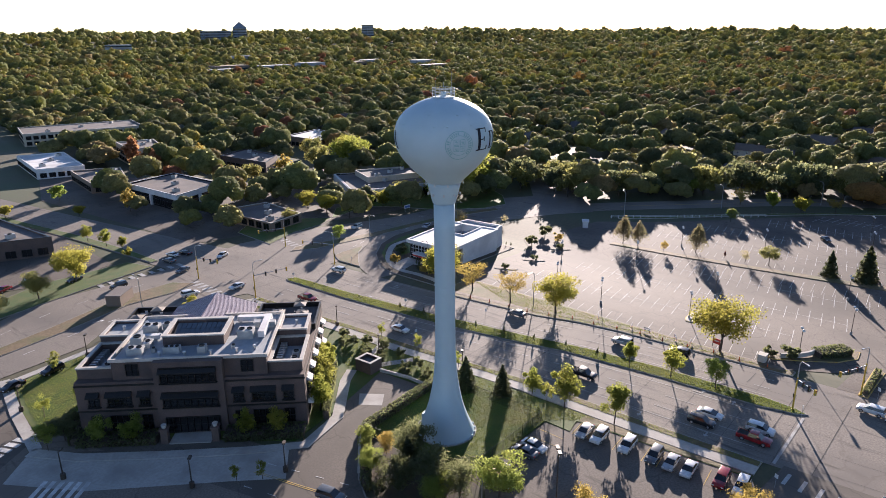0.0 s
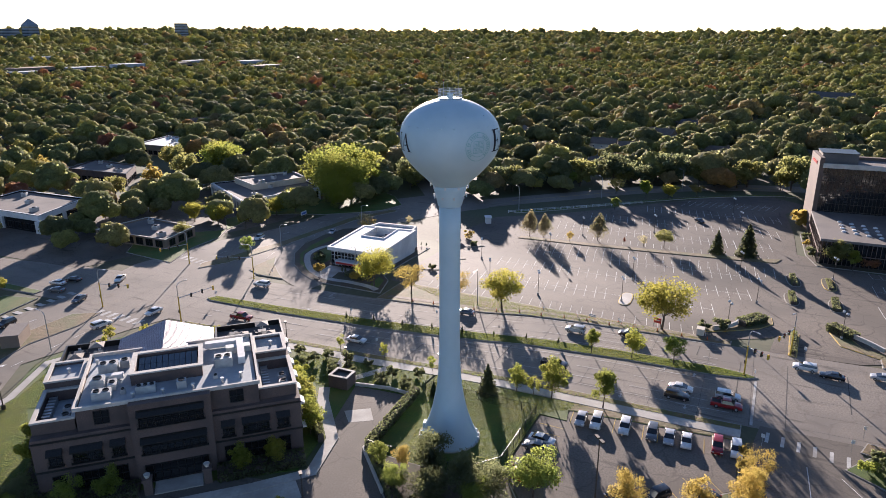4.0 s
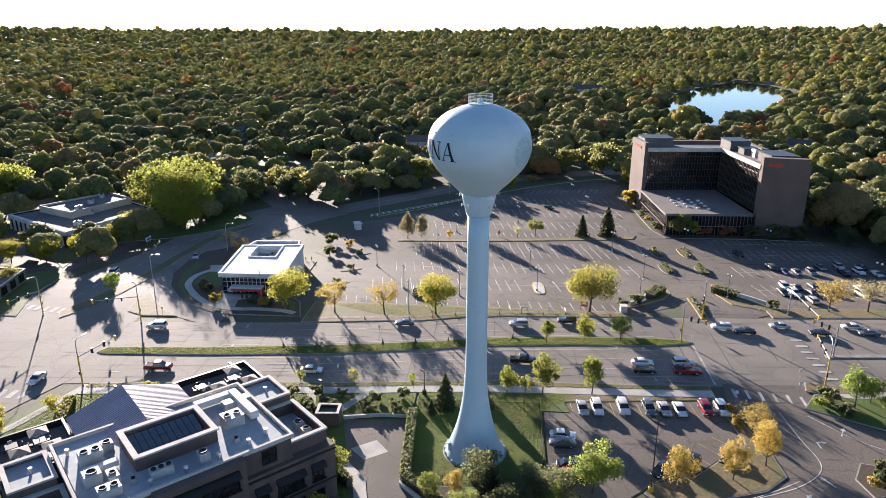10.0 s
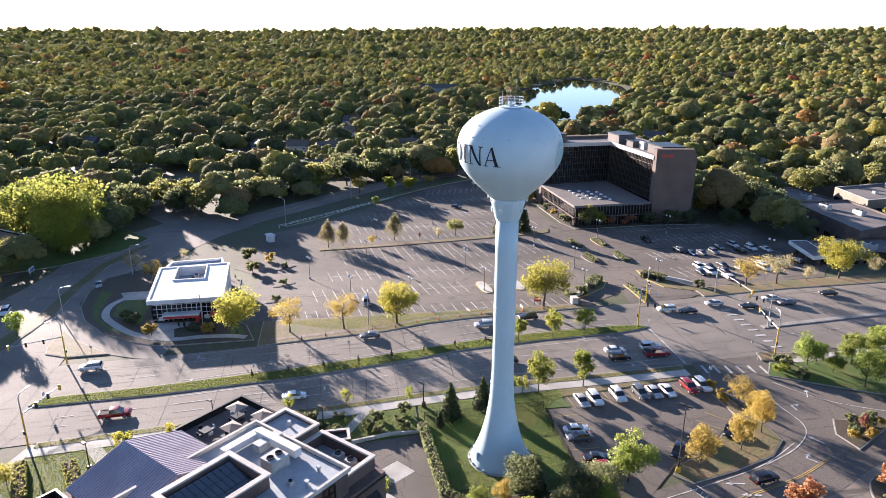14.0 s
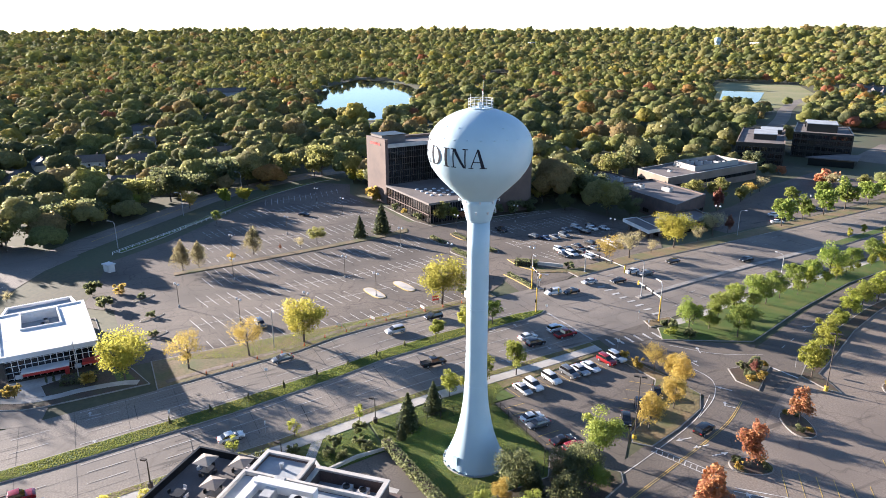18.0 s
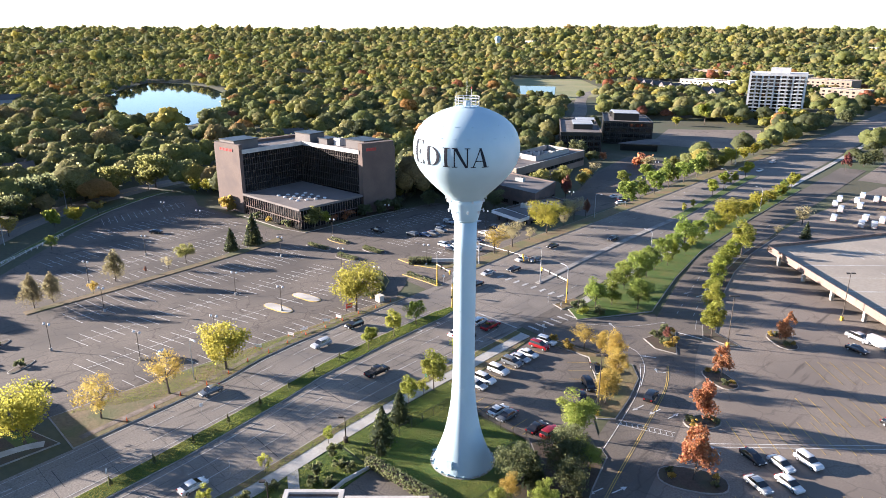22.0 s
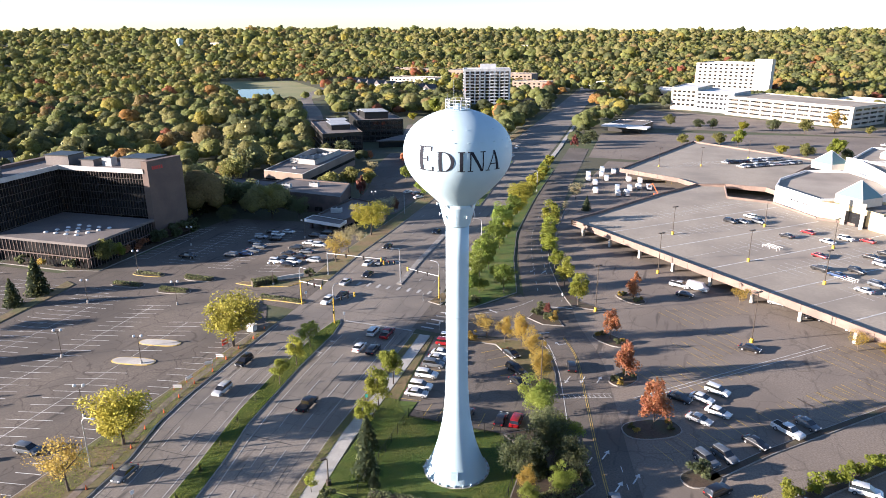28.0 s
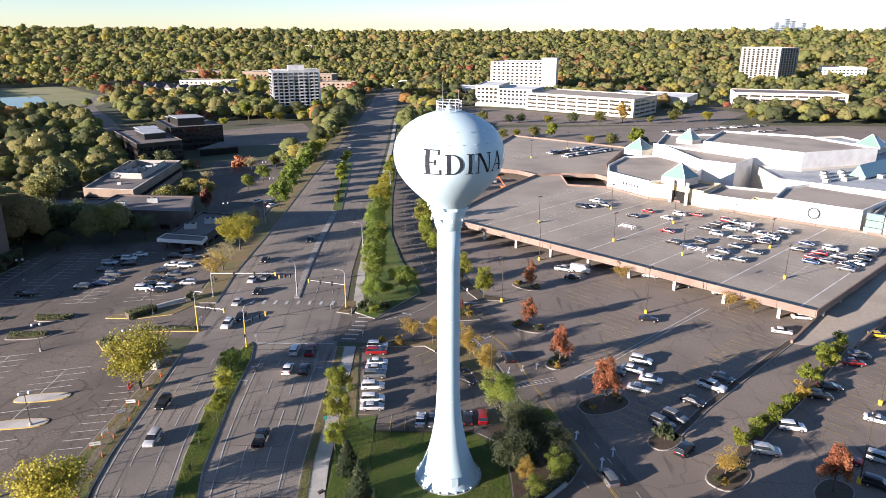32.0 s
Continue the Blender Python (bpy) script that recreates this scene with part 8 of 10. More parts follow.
def gable_house(x, y, rz, w, d, h, wall, roof, name="house", label="pale house with a grey gable roof among trees", group="houses among the trees"):
    ob = thing(name, label, "house", at=(x, y, gz(x, y)), rz=rz, group=group)
    piece("wall", Mesh().box(-w / 2, -d / 2, -0.4, w / 2, d / 2, h), wall, ob)
    rr = h + d * 0.36
    piece("roof", Mesh().add([(-w / 2 - 0.5, -d / 2 - 0.5, h - 0.2), (w / 2 + 0.5, -d / 2 - 0.5, h - 0.2), (w / 2 + 0.5, d / 2 + 0.5, h - 0.2), (-w / 2 - 0.5, d / 2 + 0.5, h - 0.2), (-w / 2 - 0.5, 0, rr), (w / 2 + 0.5, 0, rr)], [(0, 1, 5, 4), (2, 3, 4, 5), (3, 0, 4), (1, 2, 5), (3, 2, 1, 0)]), roof, ob, "shingled gable roof")
    for i in range(3):
        part("window", W_HOUSE, ob, m=pose(-w / 3 + w / 3 * i, -d / 2, 1.0, 0, 0, 180))
        part("window", W_HOUSE, ob, m=pose(-w / 3 + w / 3 * i, d / 2, 1.0))
        if h > 4.5:
            part("window", W_HOUSE, ob, m=pose(-w / 3 + w / 3 * i, -d / 2, 3.8, 0, 0, 180))
    piece("chimney", Mesh().box(w / 4, -0.4, h, w / 4 + 0.9, 0.4, rr + 0.8), M_TAN, ob)
    return ob


W_HOUSE = window_mesh(1.2, 1.3, 1, M_WPAINT)
M_SHINGLE = speckled("asphalt_shingle", (0.07, 0.065, 0.065), (0.12, 0.11, 0.105), 3.0, (0.09, 0.08, 0.075), 0.2, relief=0.3)
M_SHINGLE2 = speckled("brown_shingle", (0.12, 0.09, 0.07), (0.18, 0.14, 0.11), 3.0, (0.1, 0.08, 0.07), 0.2, relief=0.3)
hr = random.Random(9)
spots = []
for i in range(400):
    a, r = radians(hr.uniform(205, 345)), hr.uniform(260, 900)
    x, y = r * math.sin(a), r * math.cos(a)
    if any(inside(p, x, y) for p in CLEAR) or any(math.hypot(x - u, y - v) < 38 for u, v in spots):
        continue
    spots.append((x, y))
    if len(spots) > 16:
        break
for i, (x, y) in enumerate(spots):
    gable_house(x, y, hr.choice([0, 90]) + hr.uniform(-15, 15), hr.uniform(12, 17), hr.uniform(8, 10), hr.choice([3.2, 3.2, 5.8, 6.2]), hr.choice([M_WPAINT, M_CREAM, M_TAN, M_TANL]), M_SHINGLE if i % 2 else M_SHINGLE2)
# houses in woods cleared towards the camera's side to show them, and the town houses by the field
for i, (x, y, rz, w, d, h) in enumerate(HOUSES):
    gable_house(x, y, rz, w, d, h, (M_WPAINT, M_ROOFG, M_TANL, M_CREAM)[i % 4], M_SHINGLE if i % 3 else M_SHINGLE2, label="large grey house with gables among trees" if w > 30 else "pale house with a grey gable roof among trees")
for i in range(9):
    gable_house(-390 + 17 * i, 742 - 9.5 * i, 60, 13, 12, 8.5, M_CREAM, M_SHINGLE, "town_house", "cream town house with a dark gabled roof", "town houses by the field")
# arched footbridge over the avenue
bridge = thing("footbridge", "white arched footbridge over the avenue", "bridge", at=(-68, 762, 0))
arc = [(-88 + 3.6 * i, 767 - 0.7 * i, 5.2 + 6 * math.sin(math.pi * i / 12)) for i in range(13)]
for k in (-1.6, 1.6):
    rib = Mesh()
    for p, q in zip(arc, arc[1:]):
        rib.tube((p[0], p[1] + k, p[2]), (q[0], q[1] + k, q[2]), 0.5, n=6)
    wpart("arch", rib, M_WPAINT, bridge, "white steel arch")
wpart("deck", Mesh().prism(strip([(-104, 770), (-28, 755.2)], 3), 5.0, 6.0), M_WPAINT, bridge, "white bridge deck")
for i in range(1, 12):
    wpart("hanger", Mesh().tube((arc[i][0], arc[i][1] - 1.6, 6), (arc[i][0], arc[i][1] - 1.6, arc[i][2]), 0.1, n=5), M_WPAINT, bridge)
for x, y in ((-98, 768.8), (-36, 756.8)):
    wpart("pier", Mesh().box(x - 2, y - 2, -3, x + 2, y + 2, 5), M_CREAM, bridge)


# far water tower and the hazy skylines
def skyline(name, label, x, y, w, d, h, mat, top=0.0):
    o = thing(name, label, "tower block", at=(x, y, gz(x, y)))
    piece("wall", Mesh().box(-w / 2, -d / 2, -5, w / 2, d / 2, h), mat, o)
    for i in range(int(h / 12)):
        piece("window_band", Mesh().box(-w / 2 - 0.3, -d / 2 - 0.3, 6 + 12 * i, w / 2 + 0.3, d / 2 + 0.3, 10 + 12 * i), M_GLASSB, o)
    if top:
        piece("roof", Mesh().add([(-w / 2, -d / 2, h), (w / 2, -d / 2, h), (w / 2, d / 2, h), (-w / 2, d / 2, h), (0, 0, h + top)], [(0, 1, 4), (1, 2, 4), (2, 3, 4), (3, 0, 4)]), mat, o)
    return o


# blue-grey of the distance haze, put into the far towers' base colour
M_HAZECLAD = speckled("haze_blue_grey", (0.16, 0.20, 0.25), (0.22, 0.26, 0.31), 0.05, relief=0)
ftw = thing("distant_water_tower", "pale blue water tower far off above the trees", "water tower", at=(-1790, 2080, gz(-1790, 2080)))
piece("shaft", Mesh().lathe([(9, 0), (8.5, 22), (9.5, 26)], 24), M_TOWER, ftw, smooth=True)
piece("tank", Mesh().lathe([(9.5, 26), (12.5, 31), (12.5, 40), (9, 44), (1, 46)], 24), M_TOWER, ftw, smooth=True)
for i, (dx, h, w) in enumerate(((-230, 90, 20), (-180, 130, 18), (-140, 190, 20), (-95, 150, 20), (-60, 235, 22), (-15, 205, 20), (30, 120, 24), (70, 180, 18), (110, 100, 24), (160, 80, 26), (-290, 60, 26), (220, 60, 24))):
    skyline("distant_tower_block", "slim haze-tinted downtown tower on the skyline", 1990 + dx * 0.62, 4200 - dx * 0.3, w, w, h * 0.42, M_HAZECLAD)
skyline("distant_office_tower", "domed office tower on the skyline", -1830, -2880, 46, 46, 78, M_HAZECLAD, 26)
skyline("distant_office_block", "wide office block beside the domed tower", -1750, -2960, 140, 40, 62, M_HAZECLAD)
skyline("distant_dark_block", "dark office block on the skyline", -2360, -2560, 44, 40, 84, M_HAZECLAD)
skyline("distant_white_block", "pale office block among the trees", -960, -2250, 70, 40, 38, M_ROOFG)
for i in range(16):
    a = radians(208 + hr.uniform(0, 22))
    r = hr.uniform(1100, 2300)
    skyline("distant_flat_roof", "pale flat-roofed building among far trees", r * math.sin(a), r * math.cos(a), hr.uniform(30, 70), hr.uniform(20, 30), hr.uniform(12, 19), hr.choice([M_ROOFG, M_TANL, M_TAN]))
for i in range(14):
    a = radians(hr.uniform(285, 400))
    r = hr.uniform(2000, 3600)
    skyline("distant_mid_rise", "small block above the far trees", r * math.sin(a), r * math.cos(a), hr.uniform(24, 44), 20, hr.uniform(17, 24), hr.choice([M_CREAM, M_TANL, M_ROOFG]))


# ---- vehicles ----
PAINT = {}


def paint(name, col, rough=0.25):
    if name not in PAINT:
        m, nt, b = material("car_paint_" + name, rough, 0.1)
        nt.links.new(mix(nt, col, tuple(c * 0.75 for c in col), noise_fac(nt, 1.5, 0.4, 0.7, 4.0)), b.inputs["Base Color"])
        b.inputs["Coat Weight"].default_value = 0.6
        PAINT[name] = m
    return PAINT[name]


COLS = {"white": (0.72, 0.72, 0.70), "silver": (0.42, 0.43, 0.44), "grey": (0.12, 0.13, 0.14), "black": (0.012, 0.012, 0.014), "red": (0.26, 0.012, 0.015), "blue": (0.03, 0.06, 0.14), "gold": (0.55, 0.33, 0.02)}
M_TYRE = speckled("tyre_rubber", (0.012, 0.012, 0.012), (0.025, 0.025, 0.025), 6.0, rough=0.9, relief=0)
M_LAMP = glass("lamp_lens", (0.7, 0.7, 0.68), 0.15)
M_TAIL = glass("tail_lens", (0.3, 0.01, 0.01), 0.2)
SHAPES = {
    "sedan": (4.7, 1.82, [(-2.35, 0.3), (-2.35, 0.78), (-2.2, 0.98), (-1.55, 1.02), (0.95, 0.98), (1.9, 0.86), (2.3, 0.7), (2.35, 0.3)], (-1.75, -1.0, 0.25, 1.25), 0.98, 1.45, 0.32),
    "suv": (4.75, 1.9, [(-2.36, 0.36), (-2.38, 1.0), (-2.3, 1.12), (-1.6, 1.14), (1.0, 1.12), (1.95, 1.04), (2.32, 0.85), (2.37, 0.36)], (-2.3, -2.0, 0.3, 1.2), 1.1, 1.72, 0.37),
    "pickup": (5.7, 2.0, [(-2.85, 0.42), (-2.85, 1.12), (-0.9, 1.14), (1.35, 1.14), (2.4, 1.08), (2.82, 0.9), (2.85, 0.42)], (-0.95, -0.7, 0.7, 1.45), 1.12, 1.85, 0.4),
    "van": (5.9, 2.05, [(-2.95, 0.36), (-2.95, 2.4), (1.3, 2.4), (2.0, 1.5), (2.85, 1.2), (2.95, 0.36)], (1.15, 1.3, 1.32, 2.08), 1.35, 2.3, 0.37),
}
made_cars = {}


def soften(me, w):
    """Rounds the edges of a body shell."""
    bm = bmesh.new()
    bm.from_mesh(me)
    bmesh.ops.bevel(bm, geom=bm.edges[:], offset=w, segments=2, profile=0.6, affect="EDGES", clamp_overlap=True)
    bm.to_mesh(me)
    bm.free()
    me.polygons.foreach_set("use_smooth", [True] * len(me.polygons))
    return me


def car(kind, col, x, y, rz, z=None, rims=True):
    m = pose(x, y, gz(x, y) + 0.03 if z is None else z, 0, 0, rz)
    key = (kind, col, rims)
    if key in made_cars:
        return copy_thing(made_cars[key], m)
    l, w, side, (c0, c1, c2, c3), zb, zt, rw = SHAPES[kind]
    words = {"sedan": "parked sedan", "suv": "sport utility car", "pickup": "pickup truck with an open bed", "van": "tall delivery van"}[kind]
    ob = thing(kind if kind != "suv" else "suv", f"{col} {words} on the asphalt", "car" if kind in ("sedan", "suv") else ("truck" if kind == "pickup" else "van"), group="vehicles")
    mat = paint(col, COLS[col])
    n = len(side)
    body = Mesh().add([(px, -w / 2 * (1 if pz < 0.6 else 0.96), pz) for px, pz in side] + [(px, w / 2 * (1 if pz < 0.6 else 0.96), pz) for px, pz in side],
                      [tuple(range(n - 1, -1, -1)), tuple(range(n, 2 * n))] + [(i, (i + 1) % n, n + (i + 1) % n, n + i) for i in range(n)])
    if kind == "pickup":
        body.box(-2.75, -w / 2 + 0.12, 1.12, -1.0, -w / 2 + 0.2, 1.2).box(-2.75, w / 2 - 0.2, 1.12, -1.0, w / 2 - 0.12, 1.2)
    part("body", soften(body.build("body", mat), 0.13), ob)
    wi, wo = w / 2 * 0.74, w / 2 * 0.93
    cab = Mesh().add([(c0, -wo, zb), (c3, -wo, zb), (c3, wo, zb), (c0, wo, zb), (c1, -wi, zt - 0.06), (c2, -wi, zt - 0.06), (c2, wi, zt - 0.06), (c1, wi, zt - 0.06)], [(0, 1, 5, 4), (1, 2, 6, 5), (2, 3, 7, 6), (3, 0, 4, 7)])
    piece("glass", cab, M_GLASSD, ob, "dark window glass")
    part("roof", soften(Mesh().prism([(c1 - 0.08, -wi - 0.05), (c2 + 0.08, -wi - 0.05), (c2 + 0.08, wi + 0.05), (c1 - 0.08, wi + 0.05)], zt - 0.1, zt + 0.02).build("roof", mat), 0.05), ob)
    if kind == "pickup":
        piece("bed", Mesh().box(-2.7, -w / 2 + 0.22, 1.13, -1.02, w / 2 - 0.22, 1.15), M_TYRE, ob, "dark bed liner")
    for sx in (-1, 1):
        for sy in (-1, 1):
            wh = piece("wheel", Mesh().lathe([(rw, -0.12), (rw, 0.12)], 12, 0, pose(0, 0, 0, 90, 0, 0)), M_TYRE, ob, m=pose(sx * l * 0.31, sy * (w / 2 - 0.1), rw))
            if rims:
                piece("rim", Mesh().lathe([(rw * 0.6, -0.13), (rw * 0.6, 0.13)], 8, 0, pose(0, 0, 0, 90, 0, 0)), M_STEEL, wh)
    for sy in (-1, 1):
        piece("headlight", Mesh().box(l / 2 - 0.14, sy * w * 0.36 - 0.2, 0.62, l / 2 - 0.015, sy * w * 0.36 + 0.2, 0.78), M_LAMP, ob)
        piece("taillight", Mesh().box(-l / 2 - 0.02, sy * w * 0.38 - 0.16, 0.75, -l / 2 + 0.1, sy * w * 0.38 + 0.16, 0.95), M_TAIL, ob)
    ob.matrix_basis = m
    made_cars[key] = ob
    return ob


cr = random.Random(21)
MIX = ["white", "white", "white", "silver", "silver", "silver", "grey", "grey", "black", "black", "black", "black", "grey", "blue"]


def any_car(x, y, rz, z=None, col=None, kind=None):
    car(kind or cr.choice(["sedan", "suv", "suv", "sedan", "sedan"]), col or cr.choice(MIX), x, y, rz + cr.choice([0, 180]) + cr.uniform(-2, 2), z, False)


# small lot beside the tower
for (x, y), col, kind in zip(((-17.1, 46.2), (-16.9, 43.2), (-16.2, 38.2), (-16.1, 35.3), (-16.0, 32.4), (-15.8, 27.6), (-15.2, 22.6), (-15.0, 19.8)), ("white", "red", "white", "silver", "grey", "white", "white", "silver"), ("suv", "suv", "sedan", "sedan", "suv", "suv", "suv", "sedan")):
    car(kind, col, x, y, 4)
car("sedan", "white", -5.4, 15.4, 90, 0.05)
car("sedan", "grey", -3.0, 15.2, 270, 0.05)
car("sedan", "black", 3.4, 16.0, 90, 0.05)
car("suv", "red", 6.2, 16.6, 90, 0.05)
for x, y, k in ((-1.4, 43.0, "sedan"), (1.2, 36.0, "van"), (3.2, 30.8, "sedan")):
    car("suv" if k == "van" else k, "black", x, y, -38)
# hotel lot
for i, (x, y) in enumerate(((-109, 87.5), (-104.5, 90), (-104.2, 93.6), (-104.6, 98), (-110.2, 103), (-111.4, 109), (-111.4, 115.7), (-104.6, 107.6), (-107, 113), (-105.2, 117.4), (-88.7, 87.4), (-82.8, 84.6), (-88.9, 84.2), (-83, 81.6), (-89.8, 92.4), (-90.5, 98.4), (-83.9, 89.6), (-84.4, 95.3), (-89.2, 105), (-92.2, 114.2), (-85.6, 110.6), (-89.6, 118), (-77, 86.9), (-84, 103))):
    any_car(x, y, 4)
car("pickup", "black", -121.7, 81.6, 5)
# mall lot
for x, y, col, kind, rz in (
        (41.7, 40.4, "white", "suv", -25), (38.7, 36.4, "white", "sedan", -25), (41.6, 32, "white", "sedan", -25), (38.2, 28.2, "silver", "sedan", -25), (53.2, 29.4, "white", "pickup", -40), (56.8, 33.1, "grey", "sedan", -45), (47.5, 23.4, "black", "sedan", -40), (39.2, 15.4, "grey", "suv", -45),
        (42.2, 17.6, "grey", "suv", -45), (40.8, 7.2, "black", "suv", 48), (34.6, 35, "black", "sedan", -25), (49.2, 63.1, "black", "sedan", -18), (79.5, 56.7, "white", "sedan", -20), (88.3, 65.3, "white", "sedan", -10), (62.6, 14.8, "white", "suv", -10), (54.8, 7.3, "silver", "suv", -15),
        (73.2, 26.2, "black", "suv", -12),
):
    car(kind, col, x, y, rz)
for x, y, col, kind, rz in (
        (77.1, 29.8, "black", "sedan", -12), (91, 44.3, "grey", "sedan", -10), (87.7, 40.6, "red", "sedan", -8), (101.4, 55.1, "gold", "sedan", -12), (67.7, 5.4, "red", "sedan", -38), (79.8, 17.7, "white", "sedan", -30), (73.2, 5.3, "silver", "suv", -35), (68.8, -1.6, "black", "suv", -35),
        (34.9, 93, "black", "sedan", -15), (33.4, 100, "silver", "pickup", -20), (38.2, 99, "white", "van", -20), (65.5, 87.5, "black", "sedan", -15), (58, 95, "white", "suv", -15), (74, 82, "white", "sedan", -10), (80, 78, "red", "sedan", -10), (26, -1, "grey", "suv", 105),
        (12.4, 41, "black", "suv", 102),
):
    car(kind, col, x, y, rz)
# deck
for x, y in (
        (49, 161.6), (52.9, 162.9), (56.2, 171), (58.4, 164.2), (73, 155.3), (65.7, 148.5), (77.4, 145.6), (83.5, 151),
        (89.6, 150.4), (72.6, 128.8), (70.6, 115.8), (74.2, 111.6), (80.1, 116.8), (78.7, 100.6), (85, 98.6), (83, 106.2),
        (89.3, 112.2), (97.6, 142.5), (91.7, 137.3), (86.7, 132.4), (88.1, 125.6), (100, 140), (103, 137), (95.2, 133),
):
    any_car(x, y, -42, DZ, cr.choice(MIX + ["red", "red"]))
for x, y in (
        (98.4, 130.4), (92.4, 106), (99.9, 116), (102.8, 126), (95.2, 117.6), (92.6, 121), (107.4, 108.7), (105.4, 97.2),
        (108, 101.4), (112.4, 105.8), (117.9, 109.8), (112.8, 115.2), (110.4, 98), (112.6, 91), (118.4, 96.4), (122.2, 100.4),
        (125.6, 104.4), (116, 101.6), (128.9, 108.4), (112.2, 128.4), (104.6, 121.4), (106.4, 124.4), (100.8, 119), (114.4, 94.4),
):
    any_car(x, y, -42, DZ, cr.choice(MIX + ["red", "red"]))
for i in range(30):
    any_car(52 + 2.0 * (i % 15) + 7 * (i // 15), 282 + 1.5 * (i % 15) - 9 * (i // 15), -52, DZ)
for x, y in ((-12.8, 247), (-11.4, 236), (-7.7, 261), (-6.7, 249), (-3.1, 240), (-7, 228), (-4.7, 211.5), (5.3, 209.4), (9, 211), (7.2, 241), (12.6, 240), (12.9, 226), (17.5, 226), (-1.5, 257), (4, 220), (9.4, 221)):
    car("van", "white", x, y, 100 + cr.uniform(-4, 4), None, False)
# traffic
for x, y, col, kind, rz in (
        (-35.6, 43.4, "white", "suv", 92), (-32, 43.4, "red", "pickup", 92), (-35, 34.6, "white", "sedan", 92), (-31.4, 34.4, "black", "suv", 92), (-33.5, 8.8, "black", "pickup", 92), (-50.6, -20, "grey", "sedan", 274), (-52.6, 8, "silver", "suv", 272), (-55.8, 20, "black", "suv", 272),
        (-55.5, 57, "white", "suv", 268), (-53.8, 62, "black", "sedan", 268), (-57.6, 71.4, "silver", "sedan", 268), (-54.4, 79.4, "black", "sedan", 268), (-58.7, 88.6, "white", "sedan", 268), (-55.5, 91, "grey", "sedan", 268), (-59.9, 106.5, "black", "sedan", 268), (-50.4, 128.4, "black", "sedan", 268),
        (-62.1, 287.5, "white", "sedan", 268), (-66.4, 317, "white", "suv", 268), (-28.5, -120, "white", "sedan", 30), (-12.8, -116.4, "grey", "sedan", 20), (6, -117.7, "black", "suv", 10), (-14.5, -128, "grey", "sedan", 280),
):
    car(kind, col, x, y, rz)
for x, y, col, kind, rz in (
        (-18.3, -133, "white", "sedan", 280), (-22, -131.4, "black", "sedan", 280), (-15.6, -91.6, "white", "sedan", 5), (-4.1, -96.5, "white", "suv", 170), (-43.1, -80, "white", "suv", 275), (-24.7, -36, "white", "sedan", 95), (-22.8, -69, "red", "pickup", 96), (38, -78, "black", "suv", 15),
        (46, -77, "black", "sedan", 15), (12, -133, "black", "sedan", 20), (28.3, -140, "red", "sedan", 30), (20, -144, "white", "sedan", 30), (34, -148, "white", "suv", 30), (-77, 178, "white", "sedan", 60), (-80, 184, "black", "suv", 60), (-86, 188, "white", "sedan", 60),
        (-84, 211, "grey", "sedan", 60), (-178, 22, "black", "sedan", 40), (-72, -20, "grey", "suv", 5), (-101, -97, "silver", "sedan", 20), (-80, -113, "white", "suv", 10),
):
    car(kind, col, x, y, rz)
for i in range(26):
    any_car(150 + 7 * (i % 13) + cr.uniform(-1, 1), 372 + 3 * (i % 13) + 26 * (i // 13), -30)


# ---- lamps, signals and small things ----
def lot_lamp(x, y, h=6.5, rz=0.0):
    """A parking lot lamp with two round heads."""
    key = ("lot_lamp", h)
    m = pose(x, y, gz(x, y), 0, 0, rz)
    if key in made_cars:
        return copy_thing(made_cars[key], m)
    ob = thing("lot_lamp", "slim dark lot lamp with two white globe heads", "lamp post", group="lot lamps")
    piece("base", Mesh().lathe([(0.3, 0), (0.3, 0.7), (0.26, 0.75)], 10), M_WALK, ob, "concrete base")
    piece("pole", Mesh().tube((0, 0, 0.7), (0, 0, h), 0.09, 0.06, 8), M_BRONZE, ob)
    piece("arm", Mesh().tube((-0.75, 0, h), (0.75, 0, h), 0.05, n=6), M_BRONZE, ob)
    for sx in (-0.8, 0.8):
        piece("globe", Mesh().lathe([(0.08, h - 0.05), (0.28, h + 0.08), (0.34, h + 0.3), (0.26, h + 0.5), (0.06, h + 0.6)], 12), M_WPAINT, ob, "white globe", pose(sx, 0, 0), True)
    ob.matrix_basis = m
    made_cars[key] = ob


for x, y in ((-78.1, 13.4), (-71.8, 40.4), (-121.7, 40.2), (-114.7, -18.4), (-154.7, 8.8), (-195.6, 32.8), (-173.4, 36.9), (-127.8, 65.6), (-77.7, 65), (-130, 93.4), (-96, 46), (-100, 12), (-76, -24), (-98, -36), (-95, 112), (-72, -8), (-140, -14), (-90, 160), (-84, 205), (-100, 250)):
    lot_lamp(x, y, rz=25)


